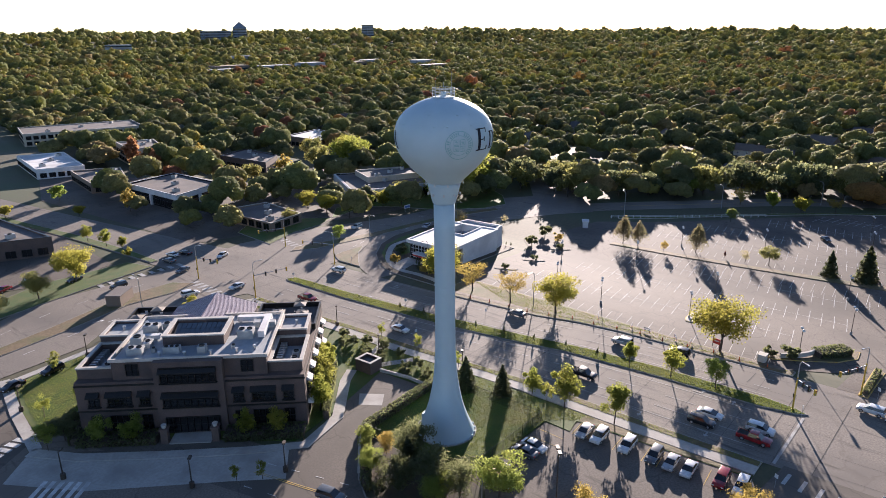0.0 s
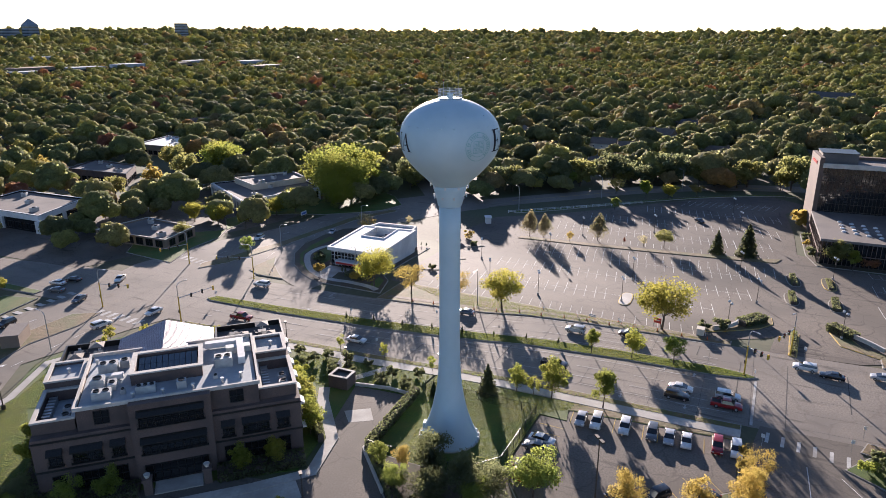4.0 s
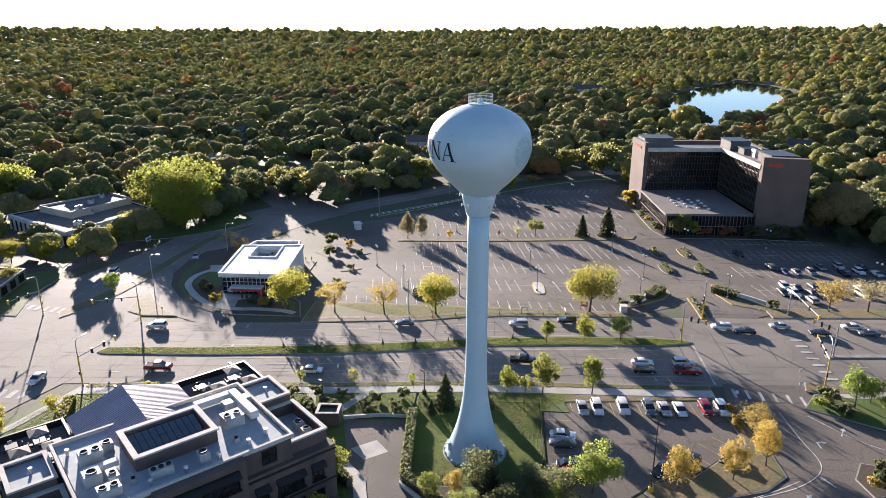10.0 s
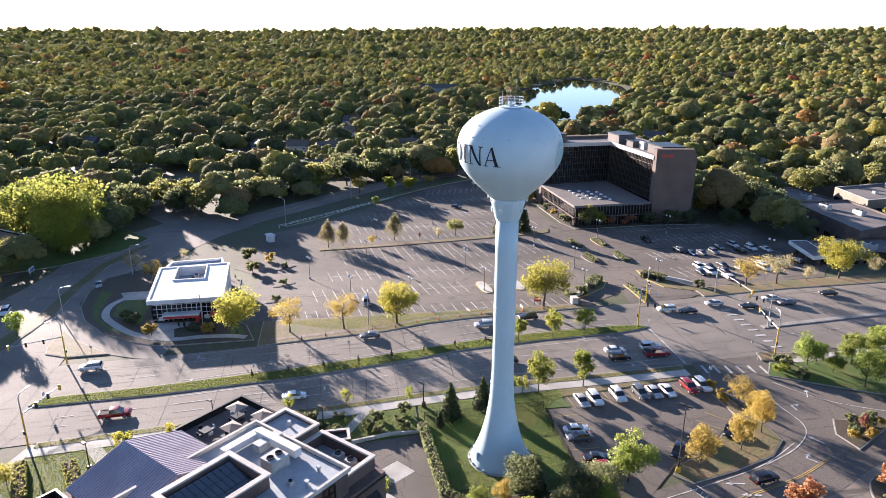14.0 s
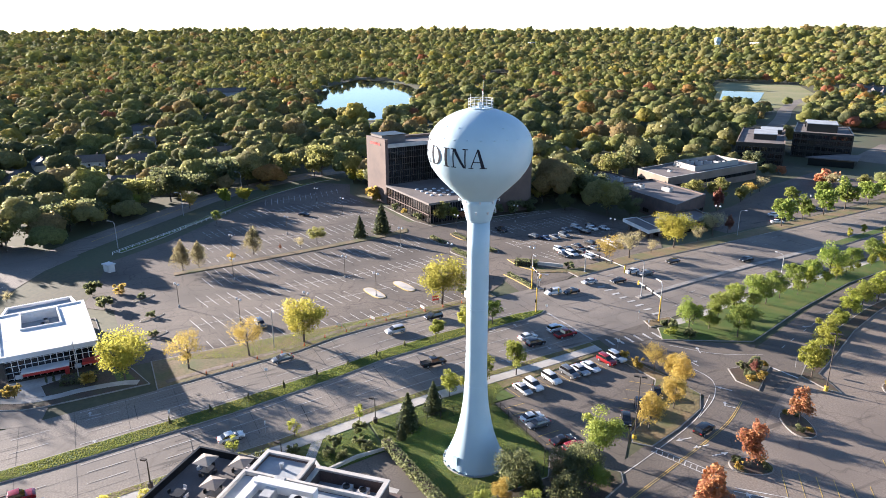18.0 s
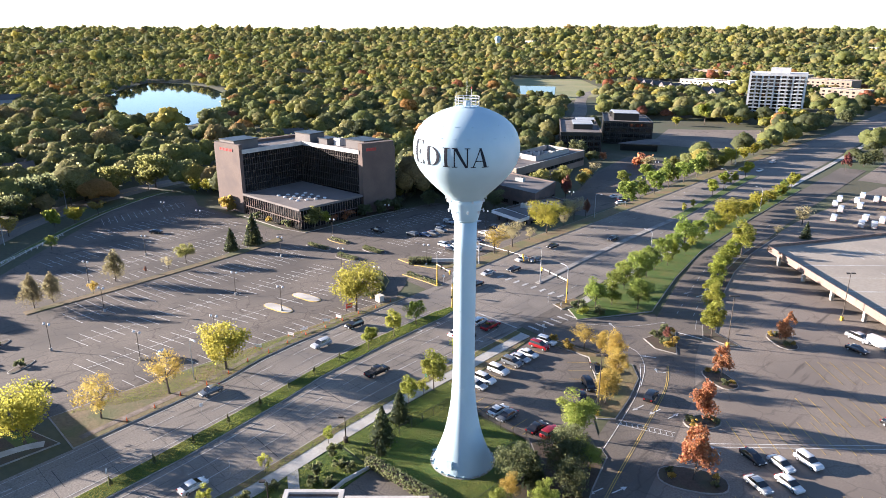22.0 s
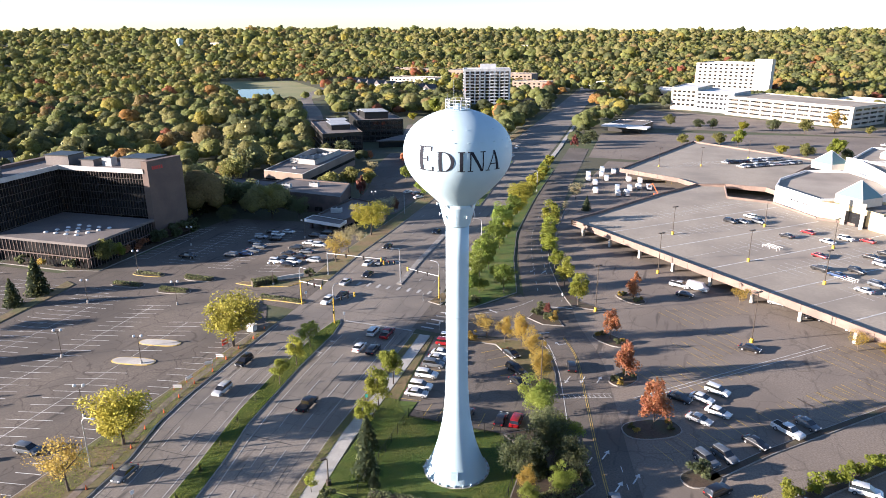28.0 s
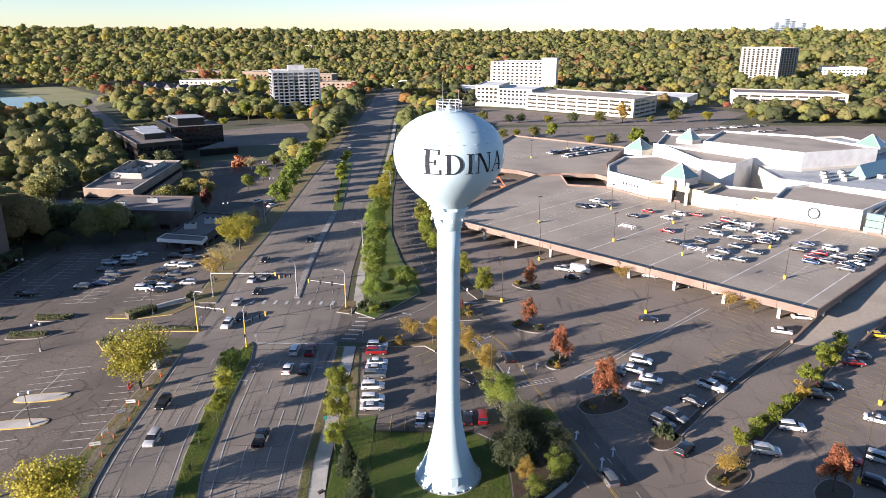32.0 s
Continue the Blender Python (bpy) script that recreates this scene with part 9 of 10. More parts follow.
def tall_pole(x, y, h, base_mat=M_YPOLE, z=0.0, heads=2, rz=45.0):
    """A tall mall lot light on a painted concrete base."""
    key = ("tall_pole", h, base_mat.name, heads)
    m = pose(x, y, z, 0, 0, rz)
    if key in made_cars:
        return copy_thing(made_cars[key], m)
    ob = thing("light_pole", "tall brown square light pole with shoebox heads", "lamp post", group="tall light poles")
    piece("base", Mesh().lathe([(0.42, 0), (0.42, 0.95), (0.36, 1.0)], 12), base_mat, ob, "painted concrete base")
    piece("pole", Mesh().tube((0, 0, 0.9), (0, 0, h), 0.13, 0.08, 6), M_BRONZE, ob)
    for i in range(heads):
        s = 1 if i else -1
        piece("head", Mesh().box(s * 0.2 if s > 0 else -1.1, -0.25, h - 0.05, 1.1 if s > 0 else -0.2, 0.25, h + 0.2), M_BRONZE, ob)
    ob.matrix_basis = m
    made_cars[key] = ob


for x, y in ((49.9, 68), (8.3, 28.2), (13.1, 74.8), (66.4, -0.5), (27, 110), (84, 24)):
    tall_pole(x, y, 12.5)
for x, y in ((30, 140), (52, 118), (70, 104), (92, 84), (78, 140), (100, 112), (60, 160), (40, 270), (64, 300), (20, 262)):
    tall_pole(x, y, 9.5, M_YPOLE, DZ)
for x, y in ((-18, -11), (-12, -30), (-17, -50), (26.4, -12), (38.5, -20), (48, -66), (30, -80), (51, -38), (-6, -68)):
    tall_pole(x, y, 5.0, M_BRONZE, 0.05, 1)


def signal_mast(x, y, reach, rz, arm_h=6.6, lamp=True, mat=M_YPOLE, arm_mat=M_STEEL, heads=3, label="yellow traffic signal mast with a long arm"):
    """A signal mast: coloured lower pole, steel arm with signal heads, street light above."""
    ob = thing("traffic_signal", label, "traffic signal", at=(x, y, gz(x, y) + 0.1), rz=rz, group="traffic signals")
    piece("pole", Mesh().lathe([(0.24, 0), (0.24, 0.2), (0.17, 0.22), (0.14, arm_h + 0.2)], 10), mat, ob, "yellow painted pole")
    piece("arm", Mesh().tube((0, 0, arm_h - 0.2), (reach, 0, arm_h + 0.35), 0.11, 0.06, 8), arm_mat, ob, "pale steel mast arm")
    if lamp:
        piece("lamp_mast", Mesh().tube((0, 0, arm_h), (0, 0, 9.6), 0.11, 0.09, 8).tube((0, 0, 9.6), (0.5, 0, 10.3), 0.09, 0.07, 6).tube((0.5, 0, 10.3), (2.0, 0, 10.5), 0.07, 0.05, 6), M_STEEL, ob, "curved grey lamp mast")
        piece("lamp_head", Mesh().box(1.9, -0.16, 10.42, 2.7, 0.16, 10.58), M_STEEL, ob)
    for i in range(heads):
        f = 1 - 0.32 * i
        hd = piece("signal_head", Mesh().box(-0.16, -0.2, -0.55, 0.16, 0.2, 0.55), M_YPOLE if i == 0 else M_DKFRAME, ob, "signal head", m=pose(reach * f, 0, arm_h + 0.1 + 0.5 * f - 0.45))
        for k, mt in enumerate((M_RED, M_YELLOW, M_GLASSG)):
            piece("lens", Mesh().lathe([(0.11, 0), (0.11, 0.06)], 10, 0, pose(0.16, 0, 0.35 - 0.35 * k, 0, 90, 0)), mt, hd)
    piece("control_head", Mesh().box(-0.35, -0.15, 2.6, -0.15, 0.15, 3.3), M_DKFRAME, ob)
    return ob


signal_mast(-61.8, 54.2, 8.5, -20)
signal_mast(-47.3, 45.6, 5.5, 45)
signal_mast(-28.2, 69.6, 10, 170)
signal_mast(-43.0, 77.6, 5.0, 225, mat=M_STEEL, label="grey signal and lamp mast on the median nose")
signal_mast(-66.0, 76.5, 18, -3, 7.0, False, M_STEEL, M_WPAINT, 3, "long white signal arm over the southbound lanes")
signal_mast(-14.6, -81, 9, 160)
signal_mast(-46.6, -86, 10, -60)
signal_mast(-48, -113, 9, -10)
signal_mast(-12.6, -107, 9, 100)


def street_lamp(x, y, rz):
    m = pose(x, y, gz(x, y) + 0.1, 0, 0, rz)
    if "street_lamp" in made_cars:
        return copy_thing(made_cars["street_lamp"], m)
    ob = thing("street_lamp", "tall grey street lamp with a curved arm", "street lamp", group="street lamps")
    piece("pole", Mesh().tube((0, 0, 0), (0, 0, 8.8), 0.13, 0.08, 8), M_STEEL, ob)
    piece("arm", Mesh().tube((0, 0, 8.8), (0.6, 0, 9.5), 0.08, 0.06, 6).tube((0.6, 0, 9.5), (2.2, 0, 9.7), 0.06, 0.05, 6), M_STEEL, ob)
    piece("lamp_head", Mesh().box(2.1, -0.16, 9.62, 2.9, 0.16, 9.78), M_STEEL, ob)
    ob.matrix_basis = m
    made_cars["street_lamp"] = ob


for x, y, rz in ((-30.5, 118, 180), (-72, 150, 0), (-56, 232, 180), (-80, 300, 0), (-165, -48, 230), (-200, -22, 230), (-232, 8, 230), (-252, 50, 200), (-70, -95, 90), (-110, -90, 90), (-58, -20, 0), (-30, 205, 180), (-61, -60, 0), (10, -95, 270)):
    street_lamp(x, y, rz)
mon = thing("entrance_wall", "curved pale stone entrance wall with planting", "wall", at=(-73, 44, 0))
wpart("stone", Mesh().prism(strip(curve([(-68.7, 37.4), (-71.0, 40.2), (-74.2, 42.2), (-76.5, 42.6)]), 0.5), 0, 1.0), M_COPING, mon)
mon = thing("entrance_wall", "curved pale stone entrance wall with planting", "wall", at=(-73, 70, 0))
wpart("stone", Mesh().prism(strip(curve([(-78.2, 67.4), (-75.6, 70.4), (-72.4, 73.2)]), 0.5), 0, 1.0), M_COPING, mon)
util = thing("utility_cabinet", "pale green utility cabinet beside the footpath", "utility cabinet", at=(-64.2, 35.0, 0.1))
piece("cabinet", Mesh().box(-0.9, -0.8, 0, 0.9, 0.8, 1.6), M_CREAM, util)
piece("lid", Mesh().box(-1.0, -0.9, 1.6, 1.0, 0.9, 1.72), M_CREAM, util)
for i in range(14):
    y = -36 + 5.6 * i
    cone = thing("traffic_cone", "orange traffic cone on the dug-up verge", "traffic cone", at=(xat(W_KERB, y) - 0.9 - 0.3 * (i % 3), y, gz(-57, y) + 0.16), group="traffic cones")
    piece("base", Mesh().box(-0.22, -0.22, 0, 0.22, 0.22, 0.06), M_TYRE, cone)
    piece("cone", Mesh().lathe([(0.18, 0.06), (0.04, 0.85)], 10), paint("cone_orange", (0.7, 0.12, 0.02), 0.6), cone)
for x, y, rz in ((-62.2, 20, 10), (-62.4, 16.4, 40), (-61.8, 5.8, 20), (-62, 9.6, 80), (-61.6, -3, 30)):
    b = thing("barricade", "white and orange striped road work barricade", "barricade", at=(x, y, gz(x, y) + 0.15), rz=rz, group="barricades")
    for k in range(2):
        piece("board", Mesh().box(-0.9, -0.04, 0.45 + 0.4 * k, 0.9, 0.04, 0.7 + 0.4 * k), M_WPAINT, b)
    for sx in (-0.75, 0.75):
        piece("leg", Mesh().box(sx - 0.04, -0.3, 0, sx + 0.04, 0.3, 0.06).box(sx - 0.03, -0.03, 0, sx + 0.03, 0.03, 1.1), paint("cone_orange", (0.7, 0.12, 0.02), 0.6), b)
sgn = thing("lot_sign", "small red and white lot sign on posts", "sign", at=(-64.4, 25, 0.1), rz=80)
piece("panel", Mesh().box(-0.9, -0.05, 0.9, 0.9, 0.05, 2.2), M_RED, sgn)
piece("bar", Mesh().box(-0.7, -0.07, 1.5, 0.7, 0.07, 1.75), M_WPAINT, sgn)
for sx in (-0.8, 0.8):
    piece("post", Mesh().box(sx - 0.05, -0.05, 0, sx + 0.05, 0.05, 0.9), M_DKFRAME, sgn)
for x, y in ((-22.7, 13), (-24, -30), (-31.5, 66), (-45.6, 47.6), (-44.2, -25), (-36, -45), (-62, 57), (-29.6, -84), (-50, -82), (3.8, 78), (-25.8, 63.8), (-21, 50)):
    sp = thing("road_sign", "small road sign on a thin post", "road sign", at=(x, y, gz(x, y) + 0.15), rz=(x * 31) % 180, group="road signs")
    piece("post", Mesh().tube((0, 0, 0), (0, 0, 2.3), 0.03, n=5), M_STEEL, sp)
    piece("plate", Mesh().box(-0.3, -0.02, 1.7, 0.3, 0.02, 2.4), paint("sign_green", (0.03, 0.3, 0.25), 0.5) if x == -22.7 else M_WPAINT, sp)
lift = thing("boom_lift", "orange boom lift parked by the deck", "boom lift", at=(22, 211, 0), rz=120)
piece("chassis", Mesh().box(-1.6, -1.1, 0.5, 1.6, 1.1, 1.5), paint("lift_orange", (0.6, 0.13, 0.02), 0.4), lift)
piece("boom", Mesh().tube((-1, 0, 1.5), (5, 0, 5), 0.25, 0.2, 6).tube((5, 0, 5), (8, 0, 3.6), 0.18, 0.14, 6), paint("lift_orange", (0.6, 0.13, 0.02), 0.4), lift)
piece("basket", Mesh().box(7.6, -0.8, 2.6, 8.8, 0.8, 3.6), M_STEEL, lift)
for sx in (-1.1, 1.1):
    for sy in (-1.0, 1.0):
        piece("wheel", Mesh().lathe([(0.5, -0.2), (0.5, 0.2)], 12, 0, pose(sx, sy, 0.5, 90, 0, 0)), M_TYRE, lift)
for x, y in ((76, 109), (60, 134)):
    co = thing("cart_corral", "pale metal cart corral on the deck", "cart corral", at=(x, y, DZ), rz=-42)
    for k in range(3):
        piece("rail", Mesh().box(-2.6, -1.3 + 1.3 * k, 0.7, 2.6, -1.24 + 1.3 * k, 0.8), M_WPAINT, co)
    for sx in (-2.5, 0, 2.5):
        for sy in (-1.27, 0.03, 1.33):
            piece("post", Mesh().box(sx - 0.04, sy - 0.04, 0, sx + 0.04, sy + 0.04, 0.8), M_WPAINT, co)

# ---- trees in their places ----
for x, y, k, s in (
        (-57.7, -13, "locust", 1.22), (-63.2, 26.3, "locust", 1.4), (-56.2, -26, "pale_locust", 1.15), (-56.3, -39, "pale_locust", 1.15), (-57, -51.5, "locust", 0.85), (-43.2, 14.4, "street_maple", 1.05), (-44.4, 23, "street_maple", 1.15), (-46.1, 31.6, "maple", 0.92),
        (-19.6, 5.4, "street_maple", 0.85), (-20, 12.5, "street_maple", 1.25), (-21.2, 22.3, "street_maple", 1.3), (-19.2, -36.7, "young_tree", 0.95), (-20.2, -25.7, "young_tree", 1.0), (-19.7, -13.5, "young_tree", 0.95), (7.2, 32.6, "golden_pear", 0.9), (-0.3, 48.6, "golden_pear", 0.95),
        (-4.5, 49, "golden_pear", 0.8), (4.0, 42, "golden_pear", 0.82), (-12, 48, "tan_shrub", 1.3), (-16, 47.6, "tan_shrub", 1.2), (-9, 49.6, "pale_locust", 0.7), (9.5, 19.0, "big_green", 0.92), (10.4, -10.4 + 12, "dark_tree", 0.9), (14, 9.5, "dark_tree", 1.0),
        (18, 5.5, "dark_tree", 0.85), (13, 3, "spruce", 0.8),
):
    tree(k, x, y, s)
for x, y, k, s in (
        (12.4, 13.6, "dark_tree", 0.85), (16, 12, "big_green", 0.6), (12.6, -2.6, "golden_pear", 0.6), (13.6, -6.5, "maple", 0.7), (17.5, -1, "big_green", 0.6), (16, 15, "shrub", 1.4), (20, 3, "shrub", 1.4), (-13.5, -6.4, "spruce", 0.92),
        (-16.6, 0.4, "spruce", 0.88), (-19.4, 9.0, "young_tree", 1.2), (-11, -8.8, "spruce", 0.5), (-20.7, 72, "maple", 1.17), (-19, 77, "big_green", 0.86), (-12.6, 79.4, "maple", 1.24), (-22.5, 84, "maple", 1.10), (-15.4, 86, "big_green", 0.76),
        (-23, 67.5, "shrub", 1.8), (-17.5, 69, "shrub", 1.8), (-20.5, 65.8, "yellow_shrub", 1.0), (-24.5, 92, "maple", 1.17), (-25.6, 101, "maple", 1.24), (-26.5, 110, "maple", 1.10), (-27, 119, "maple", 1.24), (-28, 128, "maple", 1.17),
        (-29, 138, "maple", 1.24), (-29.6, 149, "maple", 1.17),
):
    tree(k, x, y, s)
for x, y, k, s in (
        (-29.8, 160, "maple", 1.31), (-31, 176, "locust", 0.76), (-31.4, 186, "locust", 0.83), (-31.8, 197, "locust", 0.76), (-32.2, 209, "locust", 0.83), (-32.6, 221, "locust", 0.76), (-33.2, 236, "locust", 0.83), (-34.4, 252, "street_maple", 1.52),
        (8.2, 77.2, "street_maple", 1.30), (2.4, 89.4, "street_maple", 1.27), (-2.4, 100.6, "street_maple", 1.23), (-6.2, 112, "street_maple", 1.23), (-8.6, 121, "street_maple", 1.23), (-10.4, 131, "street_maple", 1.30), (-11.6, 142, "street_maple", 1.70), (2, 67, "crimson_maple", 0.53),
        (0, 70, "shrub", 1.0), (4, 63.6, "tan_shrub", 1.0), (-0.6, 67, "shrub", 1.1), (0.6, 72, "tan_shrub", 0.8), (2.6, 65, "shrub", 0.9), (3.4, 67.2, "tan_shrub", 0.9), (18.6, 58.4, "red_maple", 1.19), (23.6, 39.6, "red_maple", 1.15), (30, 22.6, "red_maple", 1.31), (21.8, 86, "red_maple", 1.12), (61, -3, "red_maple", 1.12), (48.6, 91.7, "pale_locust", 0.55),
        (72.2, 71, "pale_locust", 0.55), (77.7, 68.6, "pale_locust", 0.5),
):
    tree(k, x, y, s)
for x, y, k, s in (
        (45.2, 0.4, "pale_locust", 0.6), (46.8, 2.4, "tan_shrub", 1.2), (51.2, 9.2, "yellow_shrub", 1.3), (55.2, 12.8, "yellow_shrub", 1.2), (59, 16, "yellow_shrub", 1.3), (62.4, 19.4, "yellow_shrub", 1.2), (65.6, 22.4, "yellow_shrub", 1.3), (69.3, 26.4, "tan_shrub", 1.4),
        (74.4, 32.2, "yellow_shrub", 1.2), (81, 39.6, "yellow_shrub", 1.4), (86, 45, "yellow_shrub", 1.2), (89.8, 50, "yellow_shrub", 1.3), (38.4, 10.8, "shrub", 1.3), (-136.3, -7.6, "larch", 1.2), (-131.6, -26, "larch", 0.9), (-130.4, -31, "larch", 1.0),
        (-137, 1.6, "crimson_maple", 0.6), (-136, 8.4, "bare_tree", 0.45), (-138, 15, "ash", 0.62), (-139.4, 31.8, "spruce", 1.1), (-140.9, 41.0, "spruce", 1.5), (-130, -16, "golden_pear", 0.55), (-211, -18, "pale_locust", 1.0), (-213, 5, "locust", 0.95),
        (-220, 16, "pale_locust", 0.85), (-212, -40, "maple", 1.2),
):
    tree(k, x, y, s)
for x, y, k, s in (
        (-221.8, 66, "locust", 1.05), (-229, 62, "locust", 0.9), (-185.9, 57.4, "tan_shrub", 2.0), (-190, 57, "tan_shrub", 1.8), (-182, -12, "maple", 0.8), (-206, -4, "street_maple", 1.0), (-141.6, 67, "ash", 0.85), (-140, 71.5, "street_maple", 1.1),
        (-143.8, 76, "orange_shrub", 1.3), (-144, 84, "orange_shrub", 1.1), (-142.5, 92, "shrub", 2.2), (-142, 100, "shrub", 2.4), (-141, 107, "shrub", 2.2), (-149, 60.6, "shrub", 1.4), (-160, 58.6, "tan_shrub", 1.3), (-169, 58.4, "shrub", 1.2),
        (-69.6, 88, "pale_locust", 1.05), (-70.4, 98, "bare_tree", 1.05), (-71, 108, "bare_tree", 1.15), (-72, 119, "locust", 0.95), (-73.6, 132, "bare_tree", 1.35), (-76, 142, "bare_tree", 1.0), (-73, 175, "maple", 1.26), (-75, 190, "maple", 1.32),
        (-76, 204, "maple", 1.26), (-77.5, 220, "maple", 1.38),
):
    tree(k, x, y, s)
for x, y, k, s in (
        (-78, 236, "maple", 1.26), (-79, 252, "maple", 1.38), (-80, 268, "ash", 0.92), (-82, 286, "locust", 1.03), (-83, 302, "locust", 1.15), (-84, 320, "locust", 1.09), (-86, 340, "locust", 1.15), (-88, 360, "locust", 1.15),
        (-88.5, 380, "locust", 1.09), (-90, 400, "locust", 1.15), (-91, 420, "locust", 1.03), (-76, 150, "crimson_maple", 1.0), (-82, 146, "dark_tree", 0.9), (-54, 214, "street_maple", 0.95), (-56.6, 232, "street_maple", 1.0), (-58.8, 248, "street_maple", 1.0),
        (-60, 264, "street_maple", 1.0), (-50.2, 180, "young_tree", 1.0), (-51, 190, "young_tree", 1.0), (-12.2, 174.6, "bare_tree", 0.95), (-4, 178.4, "spruce", 0.95), (-11, 196, "bare_tree", 0.8), (-32, 324, "crimson_maple", 1.3), (-28, 340, "dark_tree", 1.0),
        (-26, 352, "dark_tree", 1.1), (-124.5, -78, "bare_tree", 0.85),
):
    tree(k, x, y, s)
for x, y, k, s in (
        (-112, -90, "bare_tree", 0.7), (-102, -82, "pale_locust", 0.8), (-63, -103, "maple", 0.95), (-58.6, -71.4, "tan_shrub", 1.5), (-57.8, -58, "tan_shrub", 1.4), (-62.6, -66, "arborvitae", 0.8), (-62, -64.6, "arborvitae", 0.9), (-68.6, -78.2, "shrub", 1.6),
        (-70.6, -80.6, "shrub", 1.4), (-108, -54, "shrub", 1.5), (-121, -57, "shrub", 1.6), (-118, -50, "tan_shrub", 1.3), (-93.3, -43.3, "shrub", 1.0), (-110.8, -44.2, "shrub", 1.0), (-79, -44, "shrub", 1.0), (0, -88, "gold_young", 0.9),
        (5, -84, "gold_young", 0.95), (-4, -80, "gold_young", 1.1), (-10.5, -64, "gold_young", 1.1), (-8, -60, "gold_young", 0.95), (-12, -56, "gold_young", 1.1), (-11, -51, "gold_young", 1.0), (38, -77, "young_tree", 1.3), (46, -60, "young_tree", 1.2),
        (30, -13.2, "young_tree", 0.9), (33, -16, "young_tree", 0.8),
):
    tree(k, x, y, s)
for x, y, k, s in (
        (12, -132, "locust", 1.05), (24, -126, "ash", 0.95), (36, -120, "ash", 0.8), (-66, -136, "ash", 0.7), (-100, -136, "locust", 0.7), (-112, -132, "locust", 0.75), (-120, -129, "locust", 0.8), (-104, -132, "street_maple", 1.2),
        (-138, -120, "willow", 1.25), (-147, -131, "willow", 1.2), (-153, -123, "willow", 1.05), (-133, -116, "willow", 0.7), (-160, -114, "red_maple", 1.7), (-178, -82, "shade_tree", 0.9), (-186, -84, "shade_tree", 1.1), (-183, -92, "dark_shade_tree", 1.0),
        (-192, -90, "shade_tree", 1.15), (-176, -106, "shade_tree", 1.0), (-184, -110, "dark_shade_tree", 1.1), (-196, -100, "shade_tree", 1.1), (-170, -122, "shade_tree", 1.1), (-178, -128, "shade_tree", 1.2), (-154, -200, "willow", 0.85), (-160, -206, "willow", 0.8),
        (-88, -152, "locust", 0.75), (-88, -140, "locust", 0.8),
):
    tree(k, x, y, s)
for x, y, k, s in (
        (-88.6, -127, "street_maple", 1.5), (-47, -171, "ash", 0.85), (-73, -183, "locust", 0.7), (-91, -180, "bare_tree", 1.0), (-110, -274, "golden_pear", 1.5), (-79, -287, "red_maple", 1.6), (-87, -280, "red_maple", 1.7), (-104, -216, "shade_tree", 0.9),
        (-118, -208, "golden_pear", 1.0), (-150, -222, "shade_tree", 1.1), (-168, -250, "shade_tree", 1.1), (-8, -142, "gold_young", 1.0), (-10, -150, "street_maple", 0.9), (-9, -160, "street_maple", 0.9), (-7, -170, "street_maple", 0.9), (-20, -210, "locust", 0.6),
        (0, -230, "locust", 0.7), (-24, -240, "maple", 0.9), (-36, -200, "golden_pear", 0.7), (-122, 225, "bare_tree", 1.0), (-118, 214, "pale_locust", 1.0), (-117, 191, "ash", 1.15), (-112, 200, "ash", 0.8), (-124, 184, "shade_tree", 0.85),
        (-123, 134, "shade_tree", 1.15), (-140, 140, "dark_shade_tree", 1.0),
):
    tree(k, x, y, s)
for x, y, k, s in (
        (-112, 136, "dark_shade_tree", 0.8), (-152, 140, "dark_shade_tree", 1.1), (-162, 132, "dark_shade_tree", 1.1), (-152, 122, "dark_shade_tree", 0.95), (-170, 140, "dark_shade_tree", 1.1), (-136, 122, "dark_tree", 1.0), (-176, 182, "shade_tree", 1.2), (-180, 200, "dark_shade_tree", 1.2),
        (-182, 222, "shade_tree", 1.2), (-158, 264, "dark_shade_tree", 0.8), (-146, 270, "orange_shrub", 1.5), (-104, 176, "crimson_maple", 1.1), (-110, 260, "bare_tree", 0.9), (-118, 268, "orange_shrub", 1.6), (-100, 270, "ash", 0.8), (-96, 232, "maple", 1.0),
        (-98, 214, "maple", 0.9), (-150, 470, "locust", 1.1), (-160, 480, "locust", 1.0), (-132, 478, "locust", 1.2), (-120, 476, "street_maple", 2.0), (-108, 470, "locust", 1.1), (-100, 478, "locust", 1.1), (-172, 460, "street_maple", 2.0),
        (-186, 440, "locust", 1.0), (-96, 500, "dark_tree", 1.4),
):
    tree(k, x, y, s)
for x, y, k, s in (
        (-104, 520, "dark_tree", 1.5), (-92, 540, "dark_tree", 1.5), (20, 450, "ash", 1.0), (40, 446, "dark_tree", 0.9), (50, 450, "dark_tree", 0.9), (70, 440, "locust", 1.0), (90, 448, "dark_tree", 1.1), (110, 440, "ash", 1.1),
        (130, 450, "golden_pear", 1.2), (150, 444, "ash", 0.7), (170, 450, "ash", 1.2), (200, 460, "locust", 1.2), (30, 360, "ash", 0.8), (40, 372, "locust", 0.8), (52, 366, "ash", 0.9), (62, 356, "street_maple", 1.4),
        (84, 340, "locust", 0.9), (96, 330, "ash", 1.0), (108, 322, "street_maple", 1.6), (116, 330, "dark_tree", 0.9), (240, 470, "locust", 1.3), (262, 480, "ash", 1.3), (290, 476, "locust", 1.3),
):
    tree(k, x, y, s)
er = random.Random(4)
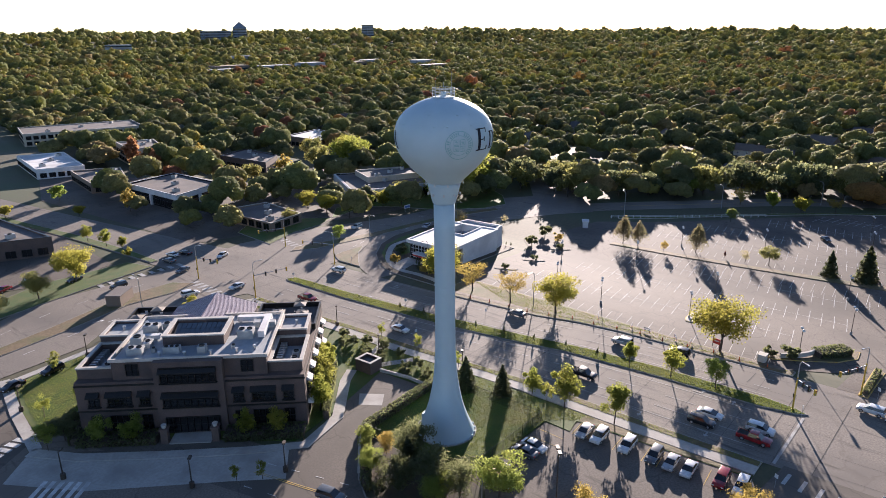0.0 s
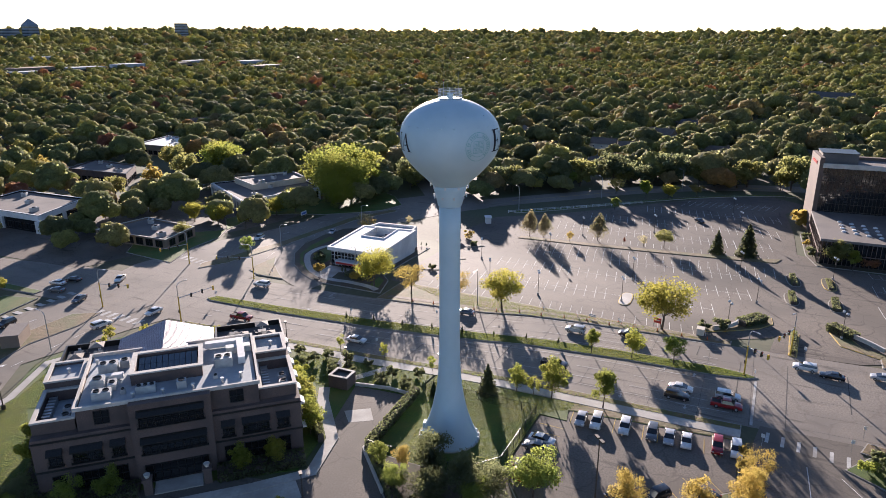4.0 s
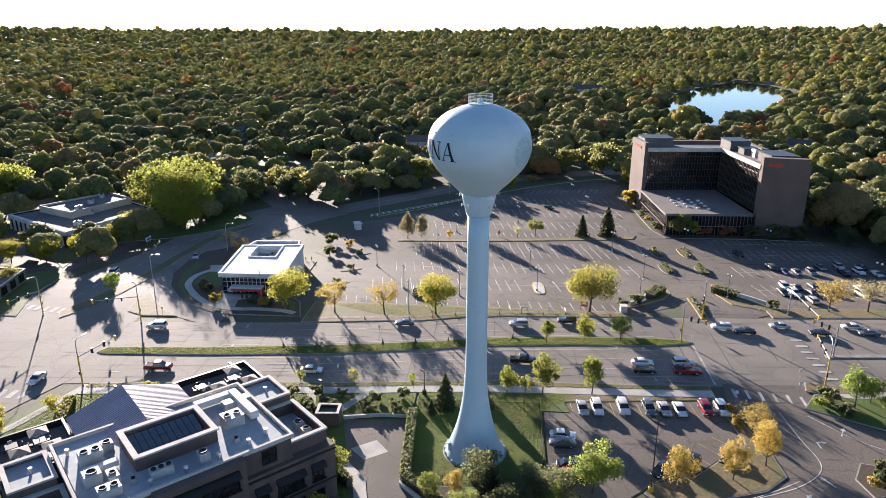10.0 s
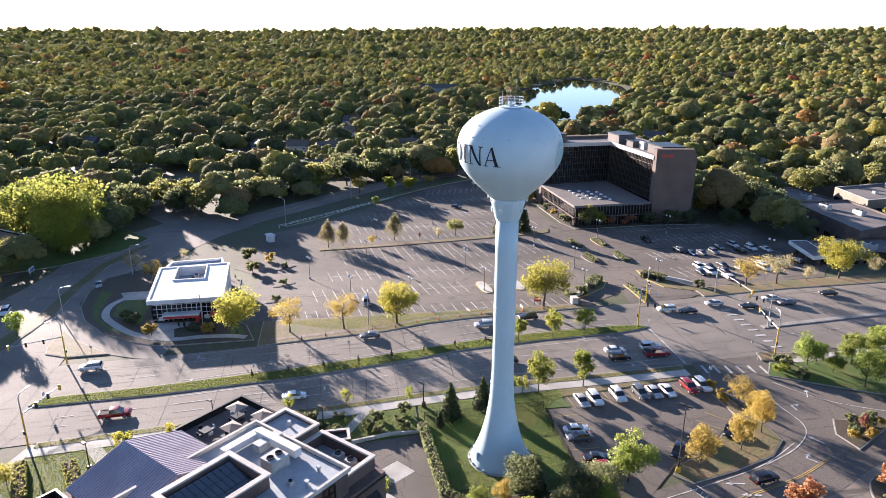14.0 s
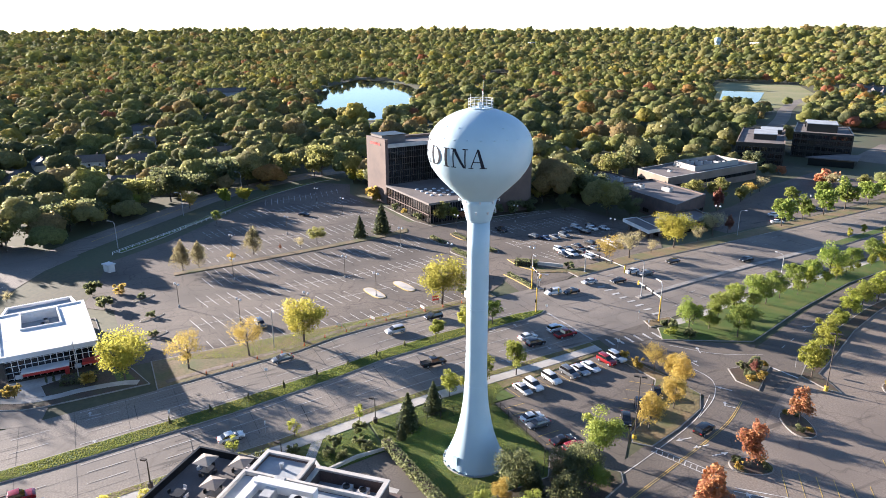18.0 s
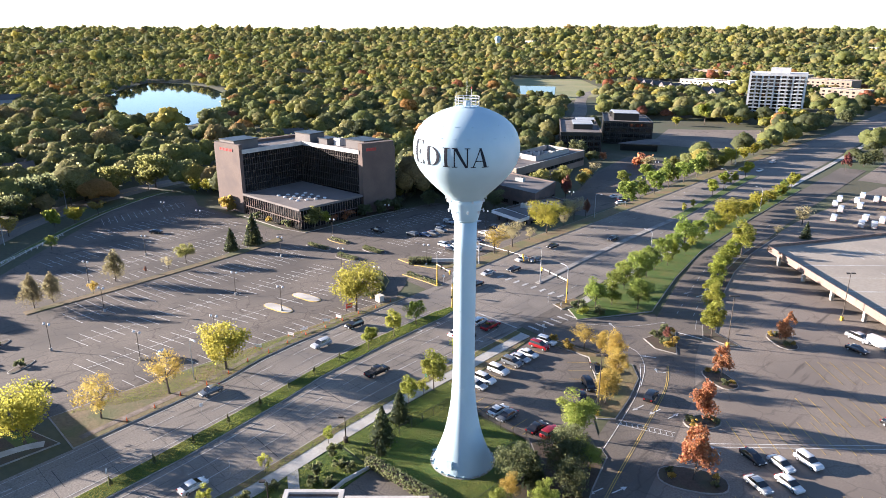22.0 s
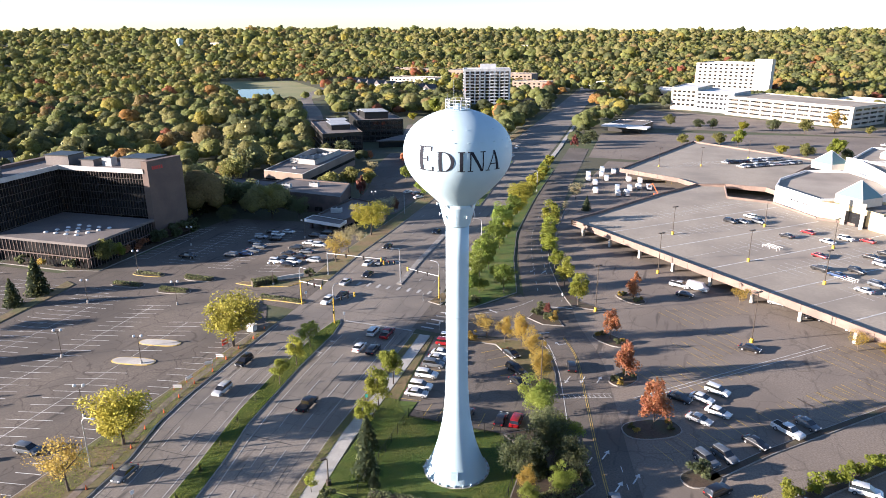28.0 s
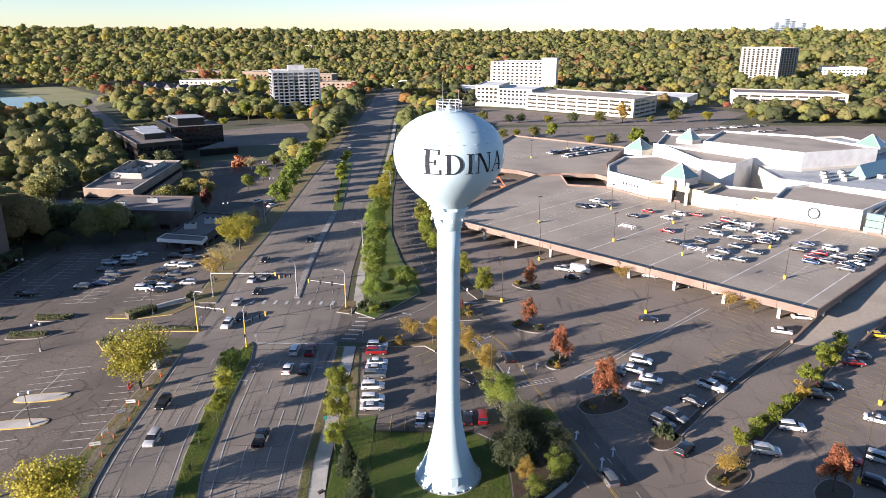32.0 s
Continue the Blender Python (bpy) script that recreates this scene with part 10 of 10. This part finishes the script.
# fuller planting on the grass strip beside the avenue
for i in range(26):
    y = 76 + 6.8 * i
    x = float(np.interp(y, [74, 98, 134, 183, 258], [-22.4, -22.6, -26.4, -30, -35.2])) + er.uniform(-1.2, 1.2)
    tree(er.choice(["maple", "maple", "street_maple", "locust"] if y > 150 else ["maple", "maple", "street_maple"]), x, y, er.uniform(0.7, 1.05) * (0.62 if y > 150 else 0.9))
for p, q in (((-190, -72), (-216, -38)), ((-216, -38), (-240, 0)), ((-240, 0), (-252, 42)), ((-252, 42), (-252, 62))):
    n = int(math.hypot(q[0] - p[0], q[1] - p[1]) / 7.5)
    for i in range(n):
        f = (i + er.uniform(0.1, 0.9)) / n
        tree(er.choice(["shade_tree", "shade_tree", "dark_shade_tree"]), p[0] + (q[0] - p[0]) * f + er.uniform(-4, 1), p[1] + (q[1] - p[1]) * f, er.uniform(0.75, 1.2))
# trees close to the brick building's walls
for a, b, k, s in ((-1.8, 9, "street_maple", 1.05), (-1.8, 13.5, "street_maple", 1.0), (-1.8, 18, "street_maple", 1.1), (-1.8, 23, "street_maple", 1.0), (-1.8, 28, "street_maple", 0.9), (5, 1.2, "street_maple", 0.8), (10.5, 1.2, "street_maple", 0.8), (30, 1.2, "maple", 0.68), (35.5, 1.2, "maple", 0.68), (42.5, 3, "dark_tree", 0.62), (44, 0, "maple", 0.8), (43.4, 8, "dark_tree", 0.6), (43, 14, "street_maple", 0.9), (43.4, 20, "street_maple", 0.9)):
    tree(k, *L(a, b), s)
for i in range(13):
    y = -60 + 7.4 * i
    if -52 < y < 12:
        tree("arborvitae", (xat(MED_W, y) + xat(MED_E, y)) / 2, y, 0.9)
for x, y in ((-14, -20), (-12.5, -22), (-16, -27), (-13, -30), (-15.5, -32), (-11, -33), (-15, -37), (-12.6, -39), (-10.5, -27.6), (-13, -16), (-16.4, -15), (-11.4, -15.6), (-14, -44), (-10.4, -40), (-8.6, -31), (-9.8, -20)):
    tree("shrub", x, y, 0.9)
for x0, y0, x1, y1, w, h in ((-83.4, 62.8, -78.4, 68.0, 3.0, 1.7), (-75, 55, -62.5, 54.8, 1.0, 0.8), (-74.8, 43.2, -81.4, 48.0, 3.4, 1.7), (-109, 54.4, -100, 55, 1.6, 1.0), (-109, 65.2, -99.5, 65.4, 1.6, 1.0), (-126.5, 54.6, -117, 55.4, 1.4, 0.8), (-127, 64.2, -118, 64.8, 1.2, 0.6)):
    clipped_hedge("entrance_hedge", "low dark hedge in the entrance bed", [(x0, y0), (x1, y1)], w, h, L_DARK, int(abs(x0 * 7 + y0)))
for x, y in ((-71.5, 74.6), (-68.0, 35.6), (-69.4, 39.6)):
    tree("shrub", x, y, 1.3)
# low planting in the mall lot islands
for x, y, rx, rz in ((30, 22.6, 5.6, 28), (23.4, 40, 3.6, 60), (18.6, 58.4, 4.6, -30), (21, 86.5, 4.6, -38), (46, 0.8, 4.6, 44)):
    for k in range(4):
        u = rx * (0.62 if k % 2 else -0.62)
        v = 0.8 if k < 2 else -0.8
        c, q = math.cos(radians(rz)), math.sin(radians(rz))
        tree("tan_shrub" if k % 3 else "shrub", x + u * c - v * q, y + u * q + v * c, 0.6, k)
# hedges round the bank
clipped_hedge("clipped_hedge", "clipped dark hedge before the bank front", [(-61.6, -63.4), (-60.6, -56.4)], 3.0, 1.2, seed=31)
for i in range(14):
    tree("arborvitae", -97 - 0.35 * i, -80.4 + 1.7 * i, 0.7)


# ---- grass blades ----
def grass(name, label, polys, density, height, seed, top=0.15):
    """Short upright grass tufts scattered over outlines."""
    r = rnd(seed)
    cs = []
    for poly in polys:
        x0, x1 = min(p[0] for p in poly), max(p[0] for p in poly)
        y0, y1 = min(p[1] for p in poly), max(p[1] for p in poly)
        n = int((x1 - x0) * (y1 - y0) * density)
        cs += [(x, y) for x, y in zip(r.uniform(x0, x1, n), r.uniform(y0, y1, n)) if inside(poly, x, y)]
    c = np.array([(x, y, gz(x, y) + top) for x, y in cs])
    n = len(c)
    a = r.uniform(0, 2 * math.pi, n)
    u = np.column_stack([np.cos(a), np.sin(a), np.zeros(n)]) * r.uniform(0.03, 0.09, n)[:, None]
    up = np.column_stack([r.normal(0, 0.35, n), r.normal(0, 0.35, n), np.ones(n)]) * (height * r.uniform(0.5, 1.2, n))[:, None]
    v = np.stack([c - u, c + u, c + u * 0.5 + up, c - u * 0.5 + up], 1).reshape(-1, 3)
    return thing(name, label, "grass", kind="stuff", mesh=quad_mesh(name, v, [L_GRASS]))


MEDIAN = offset(MED_W + [(-47.2, 48.4)] + MED_E[::-1] + [(-29.2, -87)], 0.25)
grass("median_grass", "bright green grass of the median", [MEDIAN], 60, 0.09, 51, 0.18)
grass("lawn_blades", "green lawn grass round tower and brick building", [
    [(-18.7, -12), (-20.6, 20), (-17.8, 16.6), (-13.9, 12.1), (4.6, 12.1), (10, 8), (10.5, -11.2), (-8.9, -12.4)],
    [(-16.3, -46), (-17.6, -13), (-9, -13), (-8, -24.8), (-4, -32), (-12, -44)],
    [(-15, -58), (-13, -78), (-4, -84), (14, -88), (26, -82), (45, -78), (48, -58), (44, -50), (28, -76), (-8, -46)],
], 34, 0.08, 52, 0.1)
grass("verge_grass", "dry grass tufts along the avenue", [[(xat(E_KERB, y) + 0.3, y) for y in ys] + [(xat(E_KERB, y) + 1.9, y) for y in ys[::-1]], [(-62.8, -44), (-56.2, -28), (-54.4, -16), (-59, 4), (-60, 18), (-61.2, 33), (-62.8, 41)]], 26, 0.10, 53, 0.16)
